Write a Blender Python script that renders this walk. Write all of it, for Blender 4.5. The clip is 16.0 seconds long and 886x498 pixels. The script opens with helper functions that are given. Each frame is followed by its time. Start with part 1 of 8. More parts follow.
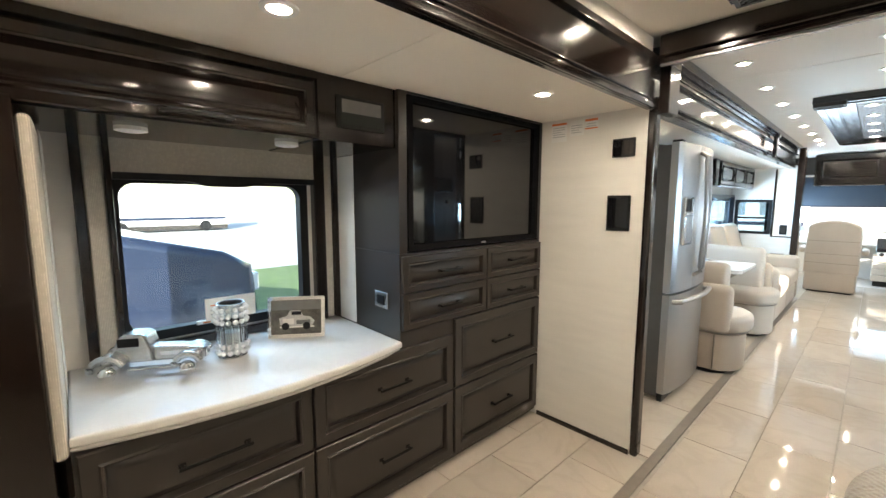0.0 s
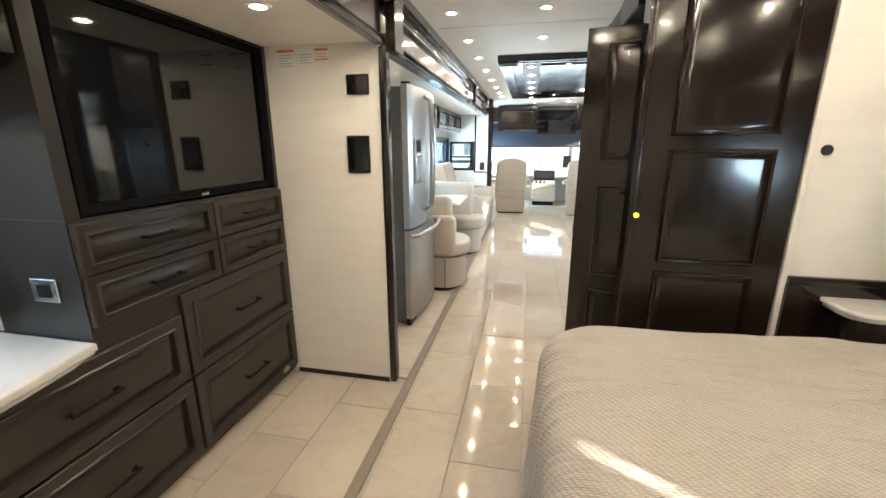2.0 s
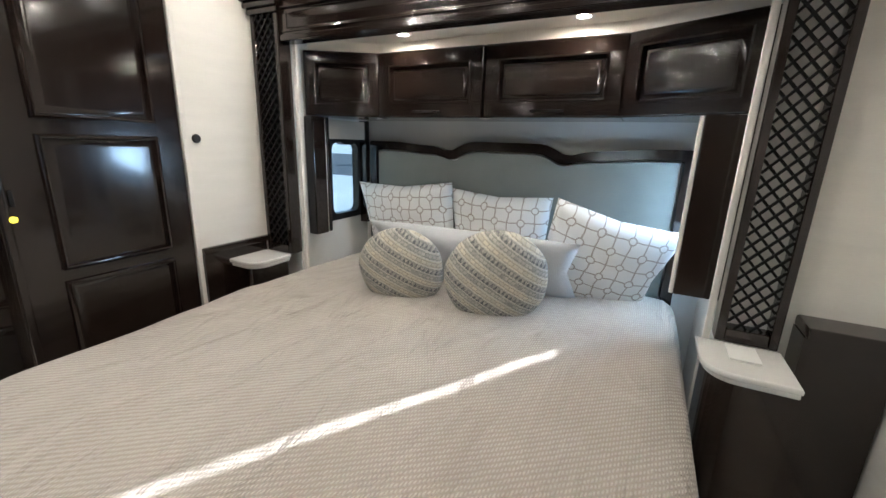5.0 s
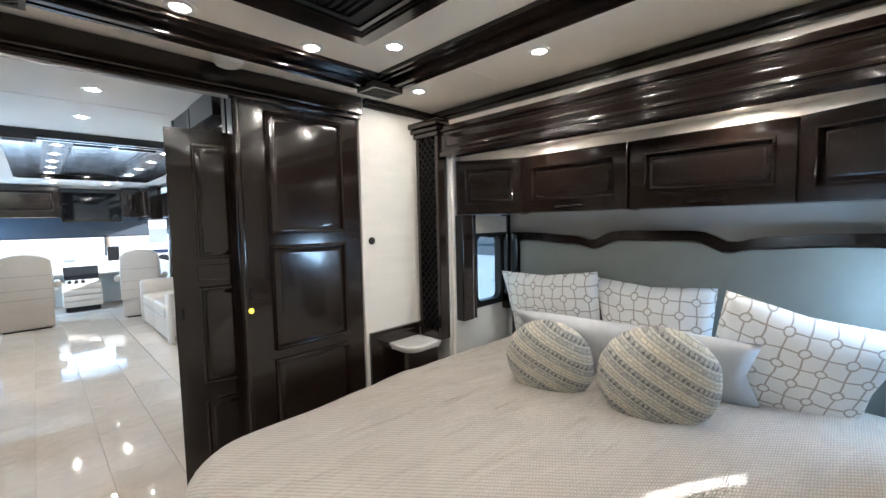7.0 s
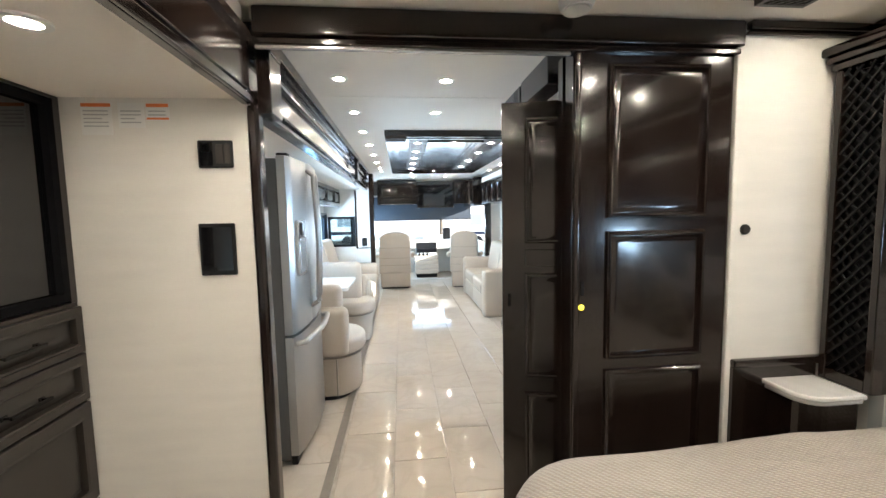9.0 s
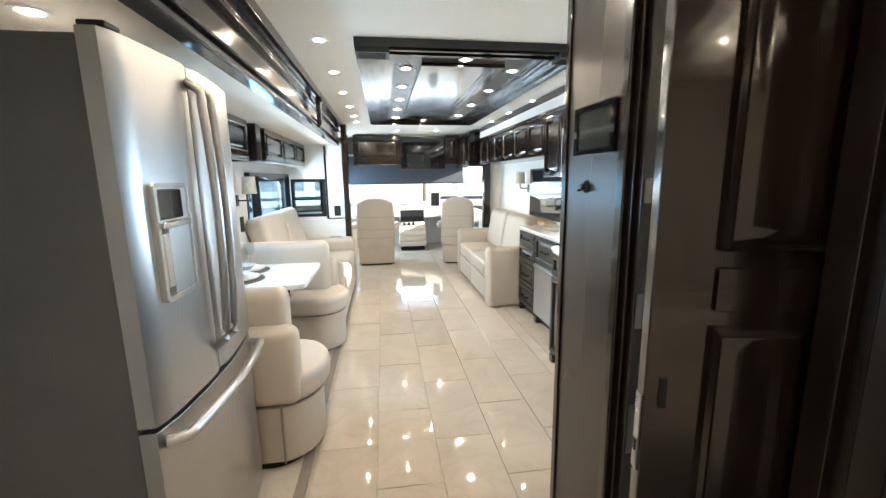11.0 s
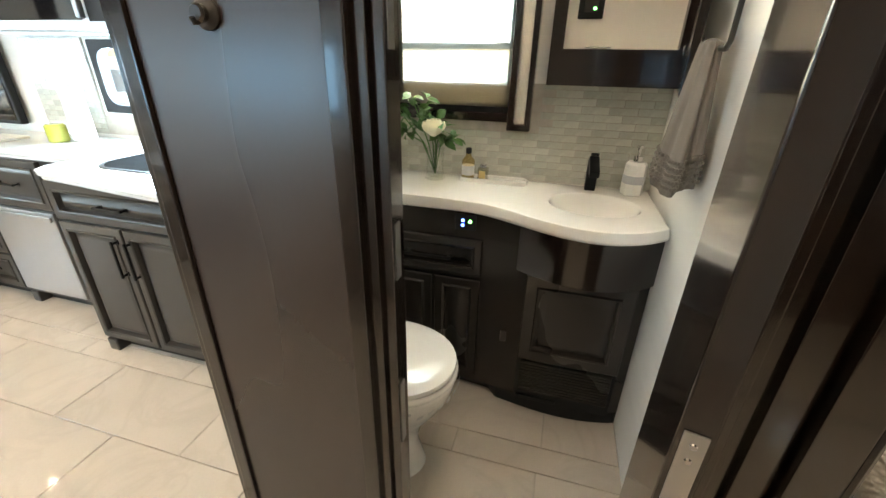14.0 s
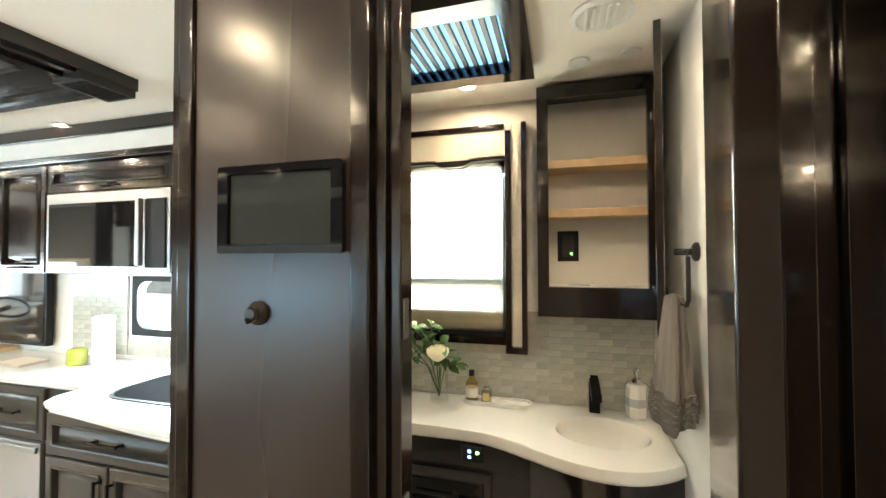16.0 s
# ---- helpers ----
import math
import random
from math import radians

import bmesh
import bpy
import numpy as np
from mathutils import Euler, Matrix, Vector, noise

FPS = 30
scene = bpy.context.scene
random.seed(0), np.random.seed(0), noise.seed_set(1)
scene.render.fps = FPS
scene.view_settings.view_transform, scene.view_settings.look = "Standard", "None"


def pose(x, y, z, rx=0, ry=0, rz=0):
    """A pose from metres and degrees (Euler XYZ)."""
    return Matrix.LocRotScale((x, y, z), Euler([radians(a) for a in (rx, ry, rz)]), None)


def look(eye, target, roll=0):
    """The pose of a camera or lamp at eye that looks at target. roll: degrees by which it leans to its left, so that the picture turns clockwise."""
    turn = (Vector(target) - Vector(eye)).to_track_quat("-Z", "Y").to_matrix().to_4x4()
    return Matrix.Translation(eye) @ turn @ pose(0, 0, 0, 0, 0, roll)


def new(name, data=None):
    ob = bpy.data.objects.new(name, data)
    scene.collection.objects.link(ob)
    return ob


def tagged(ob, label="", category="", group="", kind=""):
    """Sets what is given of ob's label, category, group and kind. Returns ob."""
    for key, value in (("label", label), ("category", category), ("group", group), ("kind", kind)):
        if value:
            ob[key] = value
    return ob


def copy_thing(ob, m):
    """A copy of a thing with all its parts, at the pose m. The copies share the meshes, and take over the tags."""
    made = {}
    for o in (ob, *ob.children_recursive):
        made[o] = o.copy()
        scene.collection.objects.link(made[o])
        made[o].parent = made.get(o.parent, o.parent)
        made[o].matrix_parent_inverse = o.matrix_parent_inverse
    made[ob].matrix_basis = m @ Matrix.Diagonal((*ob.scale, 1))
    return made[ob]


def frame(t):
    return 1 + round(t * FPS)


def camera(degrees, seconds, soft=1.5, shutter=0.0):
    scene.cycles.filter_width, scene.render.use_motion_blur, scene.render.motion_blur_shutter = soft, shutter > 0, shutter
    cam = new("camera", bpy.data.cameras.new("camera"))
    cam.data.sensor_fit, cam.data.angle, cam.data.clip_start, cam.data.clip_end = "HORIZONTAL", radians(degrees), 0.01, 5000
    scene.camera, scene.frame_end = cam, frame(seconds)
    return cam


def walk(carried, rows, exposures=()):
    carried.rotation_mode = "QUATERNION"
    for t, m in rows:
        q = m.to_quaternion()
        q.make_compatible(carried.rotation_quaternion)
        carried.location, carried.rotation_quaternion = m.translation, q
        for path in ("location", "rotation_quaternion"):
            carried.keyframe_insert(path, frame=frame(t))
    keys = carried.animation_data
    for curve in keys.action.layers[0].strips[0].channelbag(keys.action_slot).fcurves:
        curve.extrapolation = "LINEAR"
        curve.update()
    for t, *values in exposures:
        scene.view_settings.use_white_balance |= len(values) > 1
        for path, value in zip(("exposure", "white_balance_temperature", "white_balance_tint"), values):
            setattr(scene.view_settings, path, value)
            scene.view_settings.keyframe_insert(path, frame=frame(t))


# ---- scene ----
cam = camera(95.3, 16.0)
PATH = [
    (0, (0.151, -2.182, 1.388), (-1.3, -0.825, 1.157), 0.1),
    (0.5, (0.147, -2.181, 1.378), (-1.257, -0.796, 1.045), 0.3),
    (1, (0.147, -2.168, 1.37), (-1.15, -0.699, 0.97), 0.2),
    (1.5, (0.117, -2.101, 1.374), (-0.848, -0.409, 0.92), 0.2),
    (2, (0.08, -2.047, 1.38), (-0.316, -0.152, 0.879), -0.1),
    (2.5, (0.076, -2.007, 1.351), (0.29, -0.099, 0.79), -0.5),
    (3, (0.076, -1.943, 1.304), (0.91, -0.235, 0.679), -0.2),
    (3.5, (0.125, -1.96, 1.286), (1.402, -0.583, 0.597), 0.6),
    (4, (0.083, -2.007, 1.291), (1.636, -0.966, 0.581), 1.1),
    (4.2, (0.064, -2.025, 1.305), (1.685, -1.087, 0.603), 1.3),
    (6.3, (-0.067, -2.051, 1.447), (1.664, -1.069, 1.252), -0.4),
    (6.5, (-0.081, -2.043, 1.453), (1.592, -0.962, 1.276), -0.6),
    (7, (-0.122, -2.016, 1.463), (1.297, -0.613, 1.326), -1.3),
    (7.5, (-0.112, -1.992, 1.486), (0.91, -0.276, 1.372), -1.7),
    (8, (-0.09, -1.969, 1.464), (0.536, -0.072, 1.368), -1.5),
    (8.5, (-0.102, -1.844, 1.446), (0.25, 0.121, 1.323), -1.2),
    (9, (-0.129, -1.559, 1.443), (0.074, 0.423, 1.271), -1.1),
    (9.2, (-0.135, -1.452, 1.443), (0.03, 0.532, 1.256), -1.1),
    (11.3, (-0.123, -0.171, 1.423), (0.232, 1.754, 1.014), -0.5),
    (11.5, (-0.11, -0.072, 1.404), (0.345, 1.821, 0.945), -0.2),
    (12, (-0.083, 0.159, 1.367), (0.7, 1.896, 0.758), 0.3),
    (12.5, (-0.028, 0.279, 1.347), (1.108, 1.741, 0.59), 1.2),
    (13, (0.002, 0.388, 1.334), (1.45, 1.459, 0.465), 1.9),
    (13.5, (0.001, 0.448, 1.325), (1.636, 1.16, 0.419), 1.8),
    (14, (0.015, 0.48, 1.337), (1.76, 0.966, 0.49), 1.1),
    (14.5, (0.029, 0.505, 1.373), (1.876, 0.885, 0.707), 0.5),
    (15, (0.032, 0.501, 1.421), (1.954, 0.865, 1.003), -0.1),
    (15.5, (-0.003, 0.487, 1.467), (1.944, 0.911, 1.296), -0.3),
    (16, (-0.042, 0.475, 1.491), (1.88, 1.024, 1.535), -0.2),
]
walk(cam, [(t, look(eye, target, roll)) for t, eye, target, roll in PATH], [(0, 2.2, 6750, 10), (2, 2.15, 6950, 10), (3, 1.85, 6600, 10), (3.5, 1.8, 6300, 10), (6.3, 2.15, 5850, 10), (7, 2.05, 5800, 10), (7.5, 2.1, 6500, 10), (8, 2.15, 6500, 10), (9, 2.15, 6350, 10), (11.5, 2.0, 7300, 10), (12.2, 1.55, 7600, 10), (13, 1.85, 7700, 10), (13.5, 2.3, 7500, 10), (14.5, 2.5, 7600, 10), (16, 2.4, 8200, 10)])

# ---- daylight ----
SUN_WAY = Vector((-0.845, 0.535, -0.30)).normalized()
world = bpy.data.worlds.new("world")
scene.world = world
world.use_nodes = True
wn = world.node_tree
wbg = wn.nodes["Background"]
sky = wn.nodes.new("ShaderNodeTexSky")
sky.sky_type = "NISHITA"
sky.sun_disc = False
sky.sun_elevation = math.asin(-SUN_WAY.z)
sky.sun_rotation = math.atan2(-SUN_WAY.x, -SUN_WAY.y)
wn.links.new(sky.outputs[0], wbg.inputs[0])
wbg.inputs[1].default_value = 0.15
sun = new("sun", bpy.data.lights.new("sun", "SUN"))
sun.data.energy, sun.data.angle, sun.data.color = 5.0, radians(0.5), (1.0, 0.96, 0.90)
sun.matrix_world = look((30, -18, 11), Vector((30, -18, 11)) + SUN_WAY)



def window_daylight(name, at, target, w, h, watts):
    """Sky light that falls in through an opening."""
    l = new(name, bpy.data.lights.new(name, "AREA"))
    l.data.shape, l.data.size, l.data.size_y = "RECTANGLE", w, h
    l.data.energy, l.data.color = watts, (0.52, 0.76, 1.0)
    l.matrix_world = look(at, target)
    return l


window_daylight("windscreen_daylight", (0.3, 8.58, 1.12), (0.3, 5.0, 0.9), 2.4, 0.38, 4)
window_daylight("driver_window_daylight", (-0.99, 7.3, 1.2), (0.5, 7.3, 1.0), 1.6, 0.5, 20)
window_daylight("sofa_window_daylight", (-1.50, 4.6, 1.21), (0.0, 4.6, 0.9), 1.5, 0.42, 20)
window_daylight("dinette_window_daylight", (-1.50, 2.5, 1.21), (0.0, 2.5, 0.9), 1.1, 0.42, 10)
window_daylight("kitchen_window_daylight", (1.81, 2.55, 1.23), (0.5, 2.55, 0.9), 0.55, 0.3, 14)
window_daylight("bedroom_window_daylight", (-2.35, -1.64, 1.78), (0.6, -1.5, 0.9), 0.8, 0.34, 6)
window_daylight("bath_window_daylight", (1.80, 0.92, 1.665), (0.5, 0.8, 0.9), 0.44, 0.49, 2.0)
window_daylight("bed_end_window_daylight", (2.14, -2.40, 1.08), (1.95, -1.5, 0.75), 0.26, 0.40, 3.2)

# ---- materials ----
def material(name, base, rough=0.5, metal=0.0, vary=0.12, scale=6.0, bump=0.0, bump_scale=120.0, coat=0.0, stretch=(1, 1, 1), dark=None, spec=0.5):
    """Two scales of noise: broad tone and fine grain; bump from the fine one."""
    m = bpy.data.materials.new(name)
    m.use_nodes = True
    nt = m.node_tree
    b = nt.nodes["Principled BSDF"]
    b.inputs["Roughness"].default_value = rough
    b.inputs["Metallic"].default_value = metal
    b.inputs["Coat Weight"].default_value = coat
    b.inputs["Coat Roughness"].default_value = 0.06
    b.inputs["Specular IOR Level"].default_value = spec
    tc = nt.nodes.new("ShaderNodeTexCoord")
    mp = nt.nodes.new("ShaderNodeMapping")
    mp.inputs["Scale"].default_value = stretch
    nt.links.new(tc.outputs["Object"], mp.inputs[0])
    n1 = nt.nodes.new("ShaderNodeTexNoise")
    n1.inputs["Scale"].default_value, n1.inputs["Detail"].default_value = scale, 4
    n2 = nt.nodes.new("ShaderNodeTexNoise")
    n2.inputs["Scale"].default_value, n2.inputs["Detail"].default_value = bump_scale, 3
    nt.links.new(mp.outputs[0], n1.inputs["Vector"])
    nt.links.new(mp.outputs[0], n2.inputs["Vector"])
    add = nt.nodes.new("ShaderNodeMath")
    add.operation = "MULTIPLY_ADD"
    nt.links.new(n2.outputs[0], add.inputs[0])
    add.inputs[1].default_value = 0.4
    nt.links.new(n1.outputs[0], add.inputs[2])
    ramp = nt.nodes.new("ShaderNodeValToRGB")
    lo = dark if dark else tuple(c * (1 - vary) for c in base)
    hi = tuple(min(1, c * (1 + vary)) for c in base)
    ramp.color_ramp.elements[0].color, ramp.color_ramp.elements[0].position = (*lo, 1), 0.42
    ramp.color_ramp.elements[1].color, ramp.color_ramp.elements[1].position = (*hi, 1), 0.95
    nt.links.new(add.outputs[0], ramp.inputs[0])
    nt.links.new(ramp.outputs[0], b.inputs["Base Color"])
    rr = nt.nodes.new("ShaderNodeMapRange")
    rr.inputs["To Min"].default_value, rr.inputs["To Max"].default_value = max(0.02, rough * 0.8), min(1, rough * 1.25)
    nt.links.new(n1.outputs[0], rr.inputs[0])
    nt.links.new(rr.outputs[0], b.inputs["Roughness"])
    if bump:
        bp = nt.nodes.new("ShaderNodeBump")
        bp.inputs["Strength"].default_value, bp.inputs["Distance"].default_value = bump, 0.002
        nt.links.new(n2.outputs[0], bp.inputs["Height"])
        nt.links.new(bp.outputs[0], b.inputs["Normal"])
    return m


def glow(name, colour, strength):
    m = bpy.data.materials.new(name)
    m.use_nodes = True
    b = m.node_tree.nodes["Principled BSDF"]
    b.inputs["Base Color"].default_value = (*colour, 1)
    b.inputs["Emission Color"].default_value = (*colour, 1)
    b.inputs["Emission Strength"].default_value = strength
    return m


def glass(name, tint=(0.95, 0.97, 0.97), rough=0.0):
    m = bpy.data.materials.new(name)
    m.use_nodes = True
    nt = m.node_tree
    out = nt.nodes["Material Output"]
    tr = nt.nodes.new("ShaderNodeBsdfTransparent")
    tr.inputs[0].default_value = (*tint, 1)
    gl = nt.nodes.new("ShaderNodeBsdfGlossy")
    gl.inputs["Roughness"].default_value = 0.02 + rough
    lw = nt.nodes.new("ShaderNodeLayerWeight")
    lw.inputs[0].default_value = 0.5
    pw = nt.nodes.new("ShaderNodeMath")
    pw.operation = "POWER"
    pw.inputs[1].default_value = 5.0
    nt.links.new(lw.outputs["Facing"], pw.inputs[0])
    fr = nt.nodes.new("ShaderNodeMath")
    fr.operation = "MULTIPLY_ADD"
    fr.inputs[1].default_value, fr.inputs[2].default_value = 0.9, 0.04
    nt.links.new(pw.outputs[0], fr.inputs[0])
    mix = nt.nodes.new("ShaderNodeMixShader")
    nt.links.new(fr.outputs[0], mix.inputs[0])
    nt.links.new(tr.outputs[0], mix.inputs[1])
    nt.links.new(gl.outputs[0], mix.inputs[2])
    nt.links.new(mix.outputs[0], out.inputs[0])
    return m


def clear_glass(name):
    m = bpy.data.materials.new(name)
    m.use_nodes = True
    b = m.node_tree.nodes["Principled BSDF"]
    b.inputs["Transmission Weight"].default_value = 1.0
    b.inputs["Roughness"].default_value = 0.03
    b.inputs["IOR"].default_value = 1.45
    return m


def weave(name, base, dark, scale, rough=0.9, bump=0.5, along=(1, 1, 1)):
    """Woven cloth: two crossed waves drive tone and relief."""
    m = material(name, base, rough, 0, 0.08, 5)
    nt = m.node_tree
    b = nt.nodes["Principled BSDF"]
    tc = nt.nodes.new("ShaderNodeTexCoord")
    mp = nt.nodes.new("ShaderNodeMapping")
    mp.inputs["Scale"].default_value = along
    nt.links.new(tc.outputs["Object"], mp.inputs[0])
    waves = []
    for axis, s in (("DIAGONAL" if bump > 0.8 else "X", 1.0), ("Y", 1.6)):
        w = nt.nodes.new("ShaderNodeTexWave")
        w.bands_direction = axis
        w.inputs["Scale"].default_value = scale * s
        w.inputs["Distortion"].default_value = 1.6
        w.inputs["Detail"].default_value = 1.0
        w.inputs["Detail Scale"].default_value = 2.0
        nt.links.new(mp.outputs[0], w.inputs["Vector"])
        waves.append(w)
    mul = nt.nodes.new("ShaderNodeMath")
    mul.operation = "MULTIPLY"
    nt.links.new(waves[0].outputs["Fac"], mul.inputs[0])
    nt.links.new(waves[1].outputs["Fac"], mul.inputs[1])
    mix = nt.nodes.new("ShaderNodeMixRGB")
    mix.inputs[2].default_value = (*dark, 1)
    old = b.inputs["Base Color"].links[0].from_socket
    inv = nt.nodes.new("ShaderNodeMath")
    inv.operation = "SUBTRACT"
    inv.inputs[0].default_value = 0.75
    inv.use_clamp = True
    nt.links.new(mul.outputs[0], inv.inputs[1])
    nt.links.new(inv.outputs[0], mix.inputs[0])
    nt.links.new(old, mix.inputs[1])
    nt.links.new(mix.outputs[0], b.inputs["Base Color"])
    bp = nt.nodes.new("ShaderNodeBump")
    bp.inputs["Strength"].default_value, bp.inputs["Distance"].default_value = bump, 0.003
    nt.links.new(mul.outputs[0], bp.inputs["Height"])
    nt.links.new(bp.outputs[0], b.inputs["Normal"])
    b.inputs["Sheen Weight"].default_value = 0.2
    return m


def stone(name, base, vein, rough, per_piece=0.0):
    """Polished stone or porcelain with soft veins; each piece may shift in tone."""
    m = material(name, base, rough, 0, 0.06, 3)
    nt = m.node_tree
    b = nt.nodes["Principled BSDF"]
    old = b.inputs["Base Color"].links[0].from_socket
    tc = nt.nodes.new("ShaderNodeTexCoord")
    info = nt.nodes.new("ShaderNodeObjectInfo")
    shift = nt.nodes.new("ShaderNodeVectorMath")
    shift.operation = "MULTIPLY_ADD"
    nt.links.new(info.outputs["Random"], shift.inputs[0])
    shift.inputs[1].default_value = (37, 19, 11)
    nt.links.new(tc.outputs["Object"], shift.inputs[2])
    n = nt.nodes.new("ShaderNodeTexNoise")
    n.inputs["Scale"].default_value, n.inputs["Detail"].default_value, n.inputs["Distortion"].default_value = 2.2, 6, 1.8
    nt.links.new(shift.outputs[0], n.inputs["Vector"])
    ramp = nt.nodes.new("ShaderNodeValToRGB")
    e = ramp.color_ramp.elements
    e[0].position, e[0].color = 0.44, (0, 0, 0, 1)
    e[1].position, e[1].color = 0.5, (1, 1, 1, 1)
    k = e.new(0.56)
    k.color = (0, 0, 0, 1)
    nt.links.new(n.outputs[0], ramp.inputs[0])
    fac = nt.nodes.new("ShaderNodeMath")
    fac.operation = "MULTIPLY"
    fac.inputs[1].default_value = 0.3
    nt.links.new(ramp.outputs[0], fac.inputs[0])
    mix = nt.nodes.new("ShaderNodeMixRGB")
    mix.inputs[2].default_value = (*vein, 1)
    nt.links.new(fac.outputs[0], mix.inputs[0])
    nt.links.new(old, mix.inputs[1])
    hsv = nt.nodes.new("ShaderNodeHueSaturation")
    mr = nt.nodes.new("ShaderNodeMapRange")
    mr.inputs["To Min"].default_value, mr.inputs["To Max"].default_value = 1 - per_piece, 1 + per_piece
    nt.links.new(info.outputs["Random"], mr.inputs[0])
    nt.links.new(mr.outputs[0], hsv.inputs["Value"])
    nt.links.new(mix.outputs[0], hsv.inputs["Color"])
    nt.links.new(hsv.outputs[0], b.inputs["Base Color"])
    return m


ESPRESSO = material("espresso_lacquer", (0.0115, 0.0068, 0.0052), 0.15, 0, 0.35, 3, coat=0.3, stretch=(1, 1, 0.4), spec=0.5)
CHARCOAL = material("charcoal_cabinet_paint", (0.0265, 0.0215, 0.018), 0.31, 0, 0.08, 1.5, 0.0, 90, spec=0.6)
VANITYPAINT = material("dark_vanity_paint", (0.022, 0.018, 0.0155), 0.26, 0, 0.1, 1.5, spec=0.5)
DOORFACE = material("dark_satin_door", (0.030, 0.0195, 0.016), 0.26, 0, 0.05, 0.6, coat=0.0, stretch=(1, 1, 0.3), spec=0.55)
WALLPAPER = material("linen_wall_vinyl", (0.74, 0.71, 0.66), 0.62, 0, 0.05, 3, 0.10, 70, stretch=(1, 1, 6))
CEIL = material("soft_ceiling_vinyl", (0.86, 0.81, 0.74), 0.7, 0, 0.03, 2, 0.15, 150)
PADDED = material("padded_wall_cloth", (0.62, 0.62, 0.60), 0.8, 0, 0.05, 5, 0.2, 200)
TILE = stone("polished_porcelain", (0.53, 0.465, 0.395), (0.43, 0.37, 0.31), 0.05, 0.05)
GROUT = material("grey_grout", (0.40, 0.355, 0.305), 0.8, 0, 0.15, 20, 0.3, 200)
STRIP = material("taupe_floor_strip", (0.22, 0.19, 0.16), 0.35, 0, 0.1, 20)
QUARTZ = stone("white_quartz", (0.68, 0.67, 0.65), (0.60, 0.59, 0.57), 0.09)
LEATHER = material("cream_leather", (0.47, 0.405, 0.335), 0.42, 0, 0.06, 4, 0.35, 260)
STEEL = material("brushed_stainless", (0.45, 0.44, 0.43), 0.33, 1.0, 0.04, 2, stretch=(1, 1, 0.2))
CHROME = material("chrome", (0.8, 0.8, 0.8), 0.08, 1.0, 0.02, 5)
BRONZE = material("dark_bronze_metal", (0.035, 0.030, 0.027), 0.32, 0.6, 0.2, 20)
PEWTER = material("dull_steel_plate", (0.20, 0.20, 0.20), 0.4, 0.8, 0.1, 20)
SINKBLACK = material("black_composite", (0.009, 0.009, 0.010), 0.85, 0, 0.2, 20, spec=0.02)
PULL = material("black_bronze_pull", (0.004, 0.0036, 0.0034), 0.38, 0, 0.2, 20, spec=0.2)
BLACK = material("black_plastic", (0.010, 0.010, 0.011), 0.42, 0, 0.2, 10, spec=0.2)
DISPLAY = material("dim_display_glass", (0.030, 0.033, 0.031), 0.07, 0, 0.15, 4, spec=0.6)
SCREEN = material("black_screen_glass", (0.006, 0.006, 0.007), 0.04, 0, 0.2, 4, spec=0.8)
SILVER = material("satin_silver", (0.62, 0.63, 0.64), 0.22, 0.9, 0.1, 20)
WHITE = material("white_plastic", (0.78, 0.78, 0.76), 0.3, 0, 0.03, 10)
PORCELAIN = material("glazed_porcelain", (0.84, 0.82, 0.78), 0.08, 0, 0.02, 4, coat=0.4)
BEDCLOTH = weave("woven_bedspread", (0.50, 0.46, 0.41), (0.33, 0.295, 0.255), 30, 0.95, 0.9, (1, 0.8, 1))


def creased(m):
    """Broad soft creases in a laid cloth, under its weave."""
    nt = m.node_tree
    b = nt.nodes["Principled BSDF"]
    tc = nt.nodes.new("ShaderNodeTexCoord")
    mp = nt.nodes.new("ShaderNodeMapping")
    mp.inputs["Rotation"].default_value = (0, 0, radians(35))
    mp.inputs["Scale"].default_value = (2.6, 9.0, 3.0)
    nt.links.new(tc.outputs["Object"], mp.inputs[0])
    n = nt.nodes.new("ShaderNodeTexNoise")
    n.inputs["Scale"].default_value, n.inputs["Detail"].default_value, n.inputs["Distortion"].default_value = 1.0, 3.0, 0.8
    nt.links.new(mp.outputs[0], n.inputs["Vector"])
    bp = nt.nodes.new("ShaderNodeBump")
    bp.inputs["Strength"].default_value, bp.inputs["Distance"].default_value = 1.0, 0.05
    nt.links.new(n.outputs[0], bp.inputs["Height"])
    old = b.inputs["Normal"].links[0].from_node
    nt.links.new(bp.outputs[0], old.inputs["Normal"])


creased(BEDCLOTH)
LAMPGLOW = glow("lamp_lens_glow", (1.0, 0.90, 0.74), 4)
LEDGLOW = glow("lamp_led_glow", (1.0, 0.89, 0.73), 275)
MIRROR = material("mirror_glass", (0.85, 0.87, 0.87), 0.02, 1.0, 0.01, 3)
WINGLASS = glass("window_glass", (0.86, 0.92, 0.94))
TINTGLASS = glass("tinted_window_glass", (0.42, 0.52, 0.58))
CRYSTAL = clear_glass("crystal_glass")
HEADCLOTH = material("grey_green_headboard_cloth", (0.20, 0.215, 0.20), 0.75, 0, 0.08, 6, 0.3, 220)
SHADECLOTH = weave("cream_shade_cloth", (0.66, 0.61, 0.52), (0.40, 0.36, 0.30), 40, 0.9, 0.3)
LIGHTWOOD = material("pale_maple", (0.62, 0.42, 0.24), 0.5, 0, 0.12, 4, 0.1, 60, stretch=(1, 6, 1))
TOWEL = material("taupe_terry", (0.15, 0.125, 0.105), 0.95, 0, 0.12, 12, 0.9, 300)
GREYCUSH = weave("pale_grey_cotton", (0.50, 0.51, 0.53), (0.42, 0.43, 0.45), 90, 0.95, 0.25)
LEAF = material("leaf_green", (0.06, 0.15, 0.035), 0.45, 0, 0.3, 20)
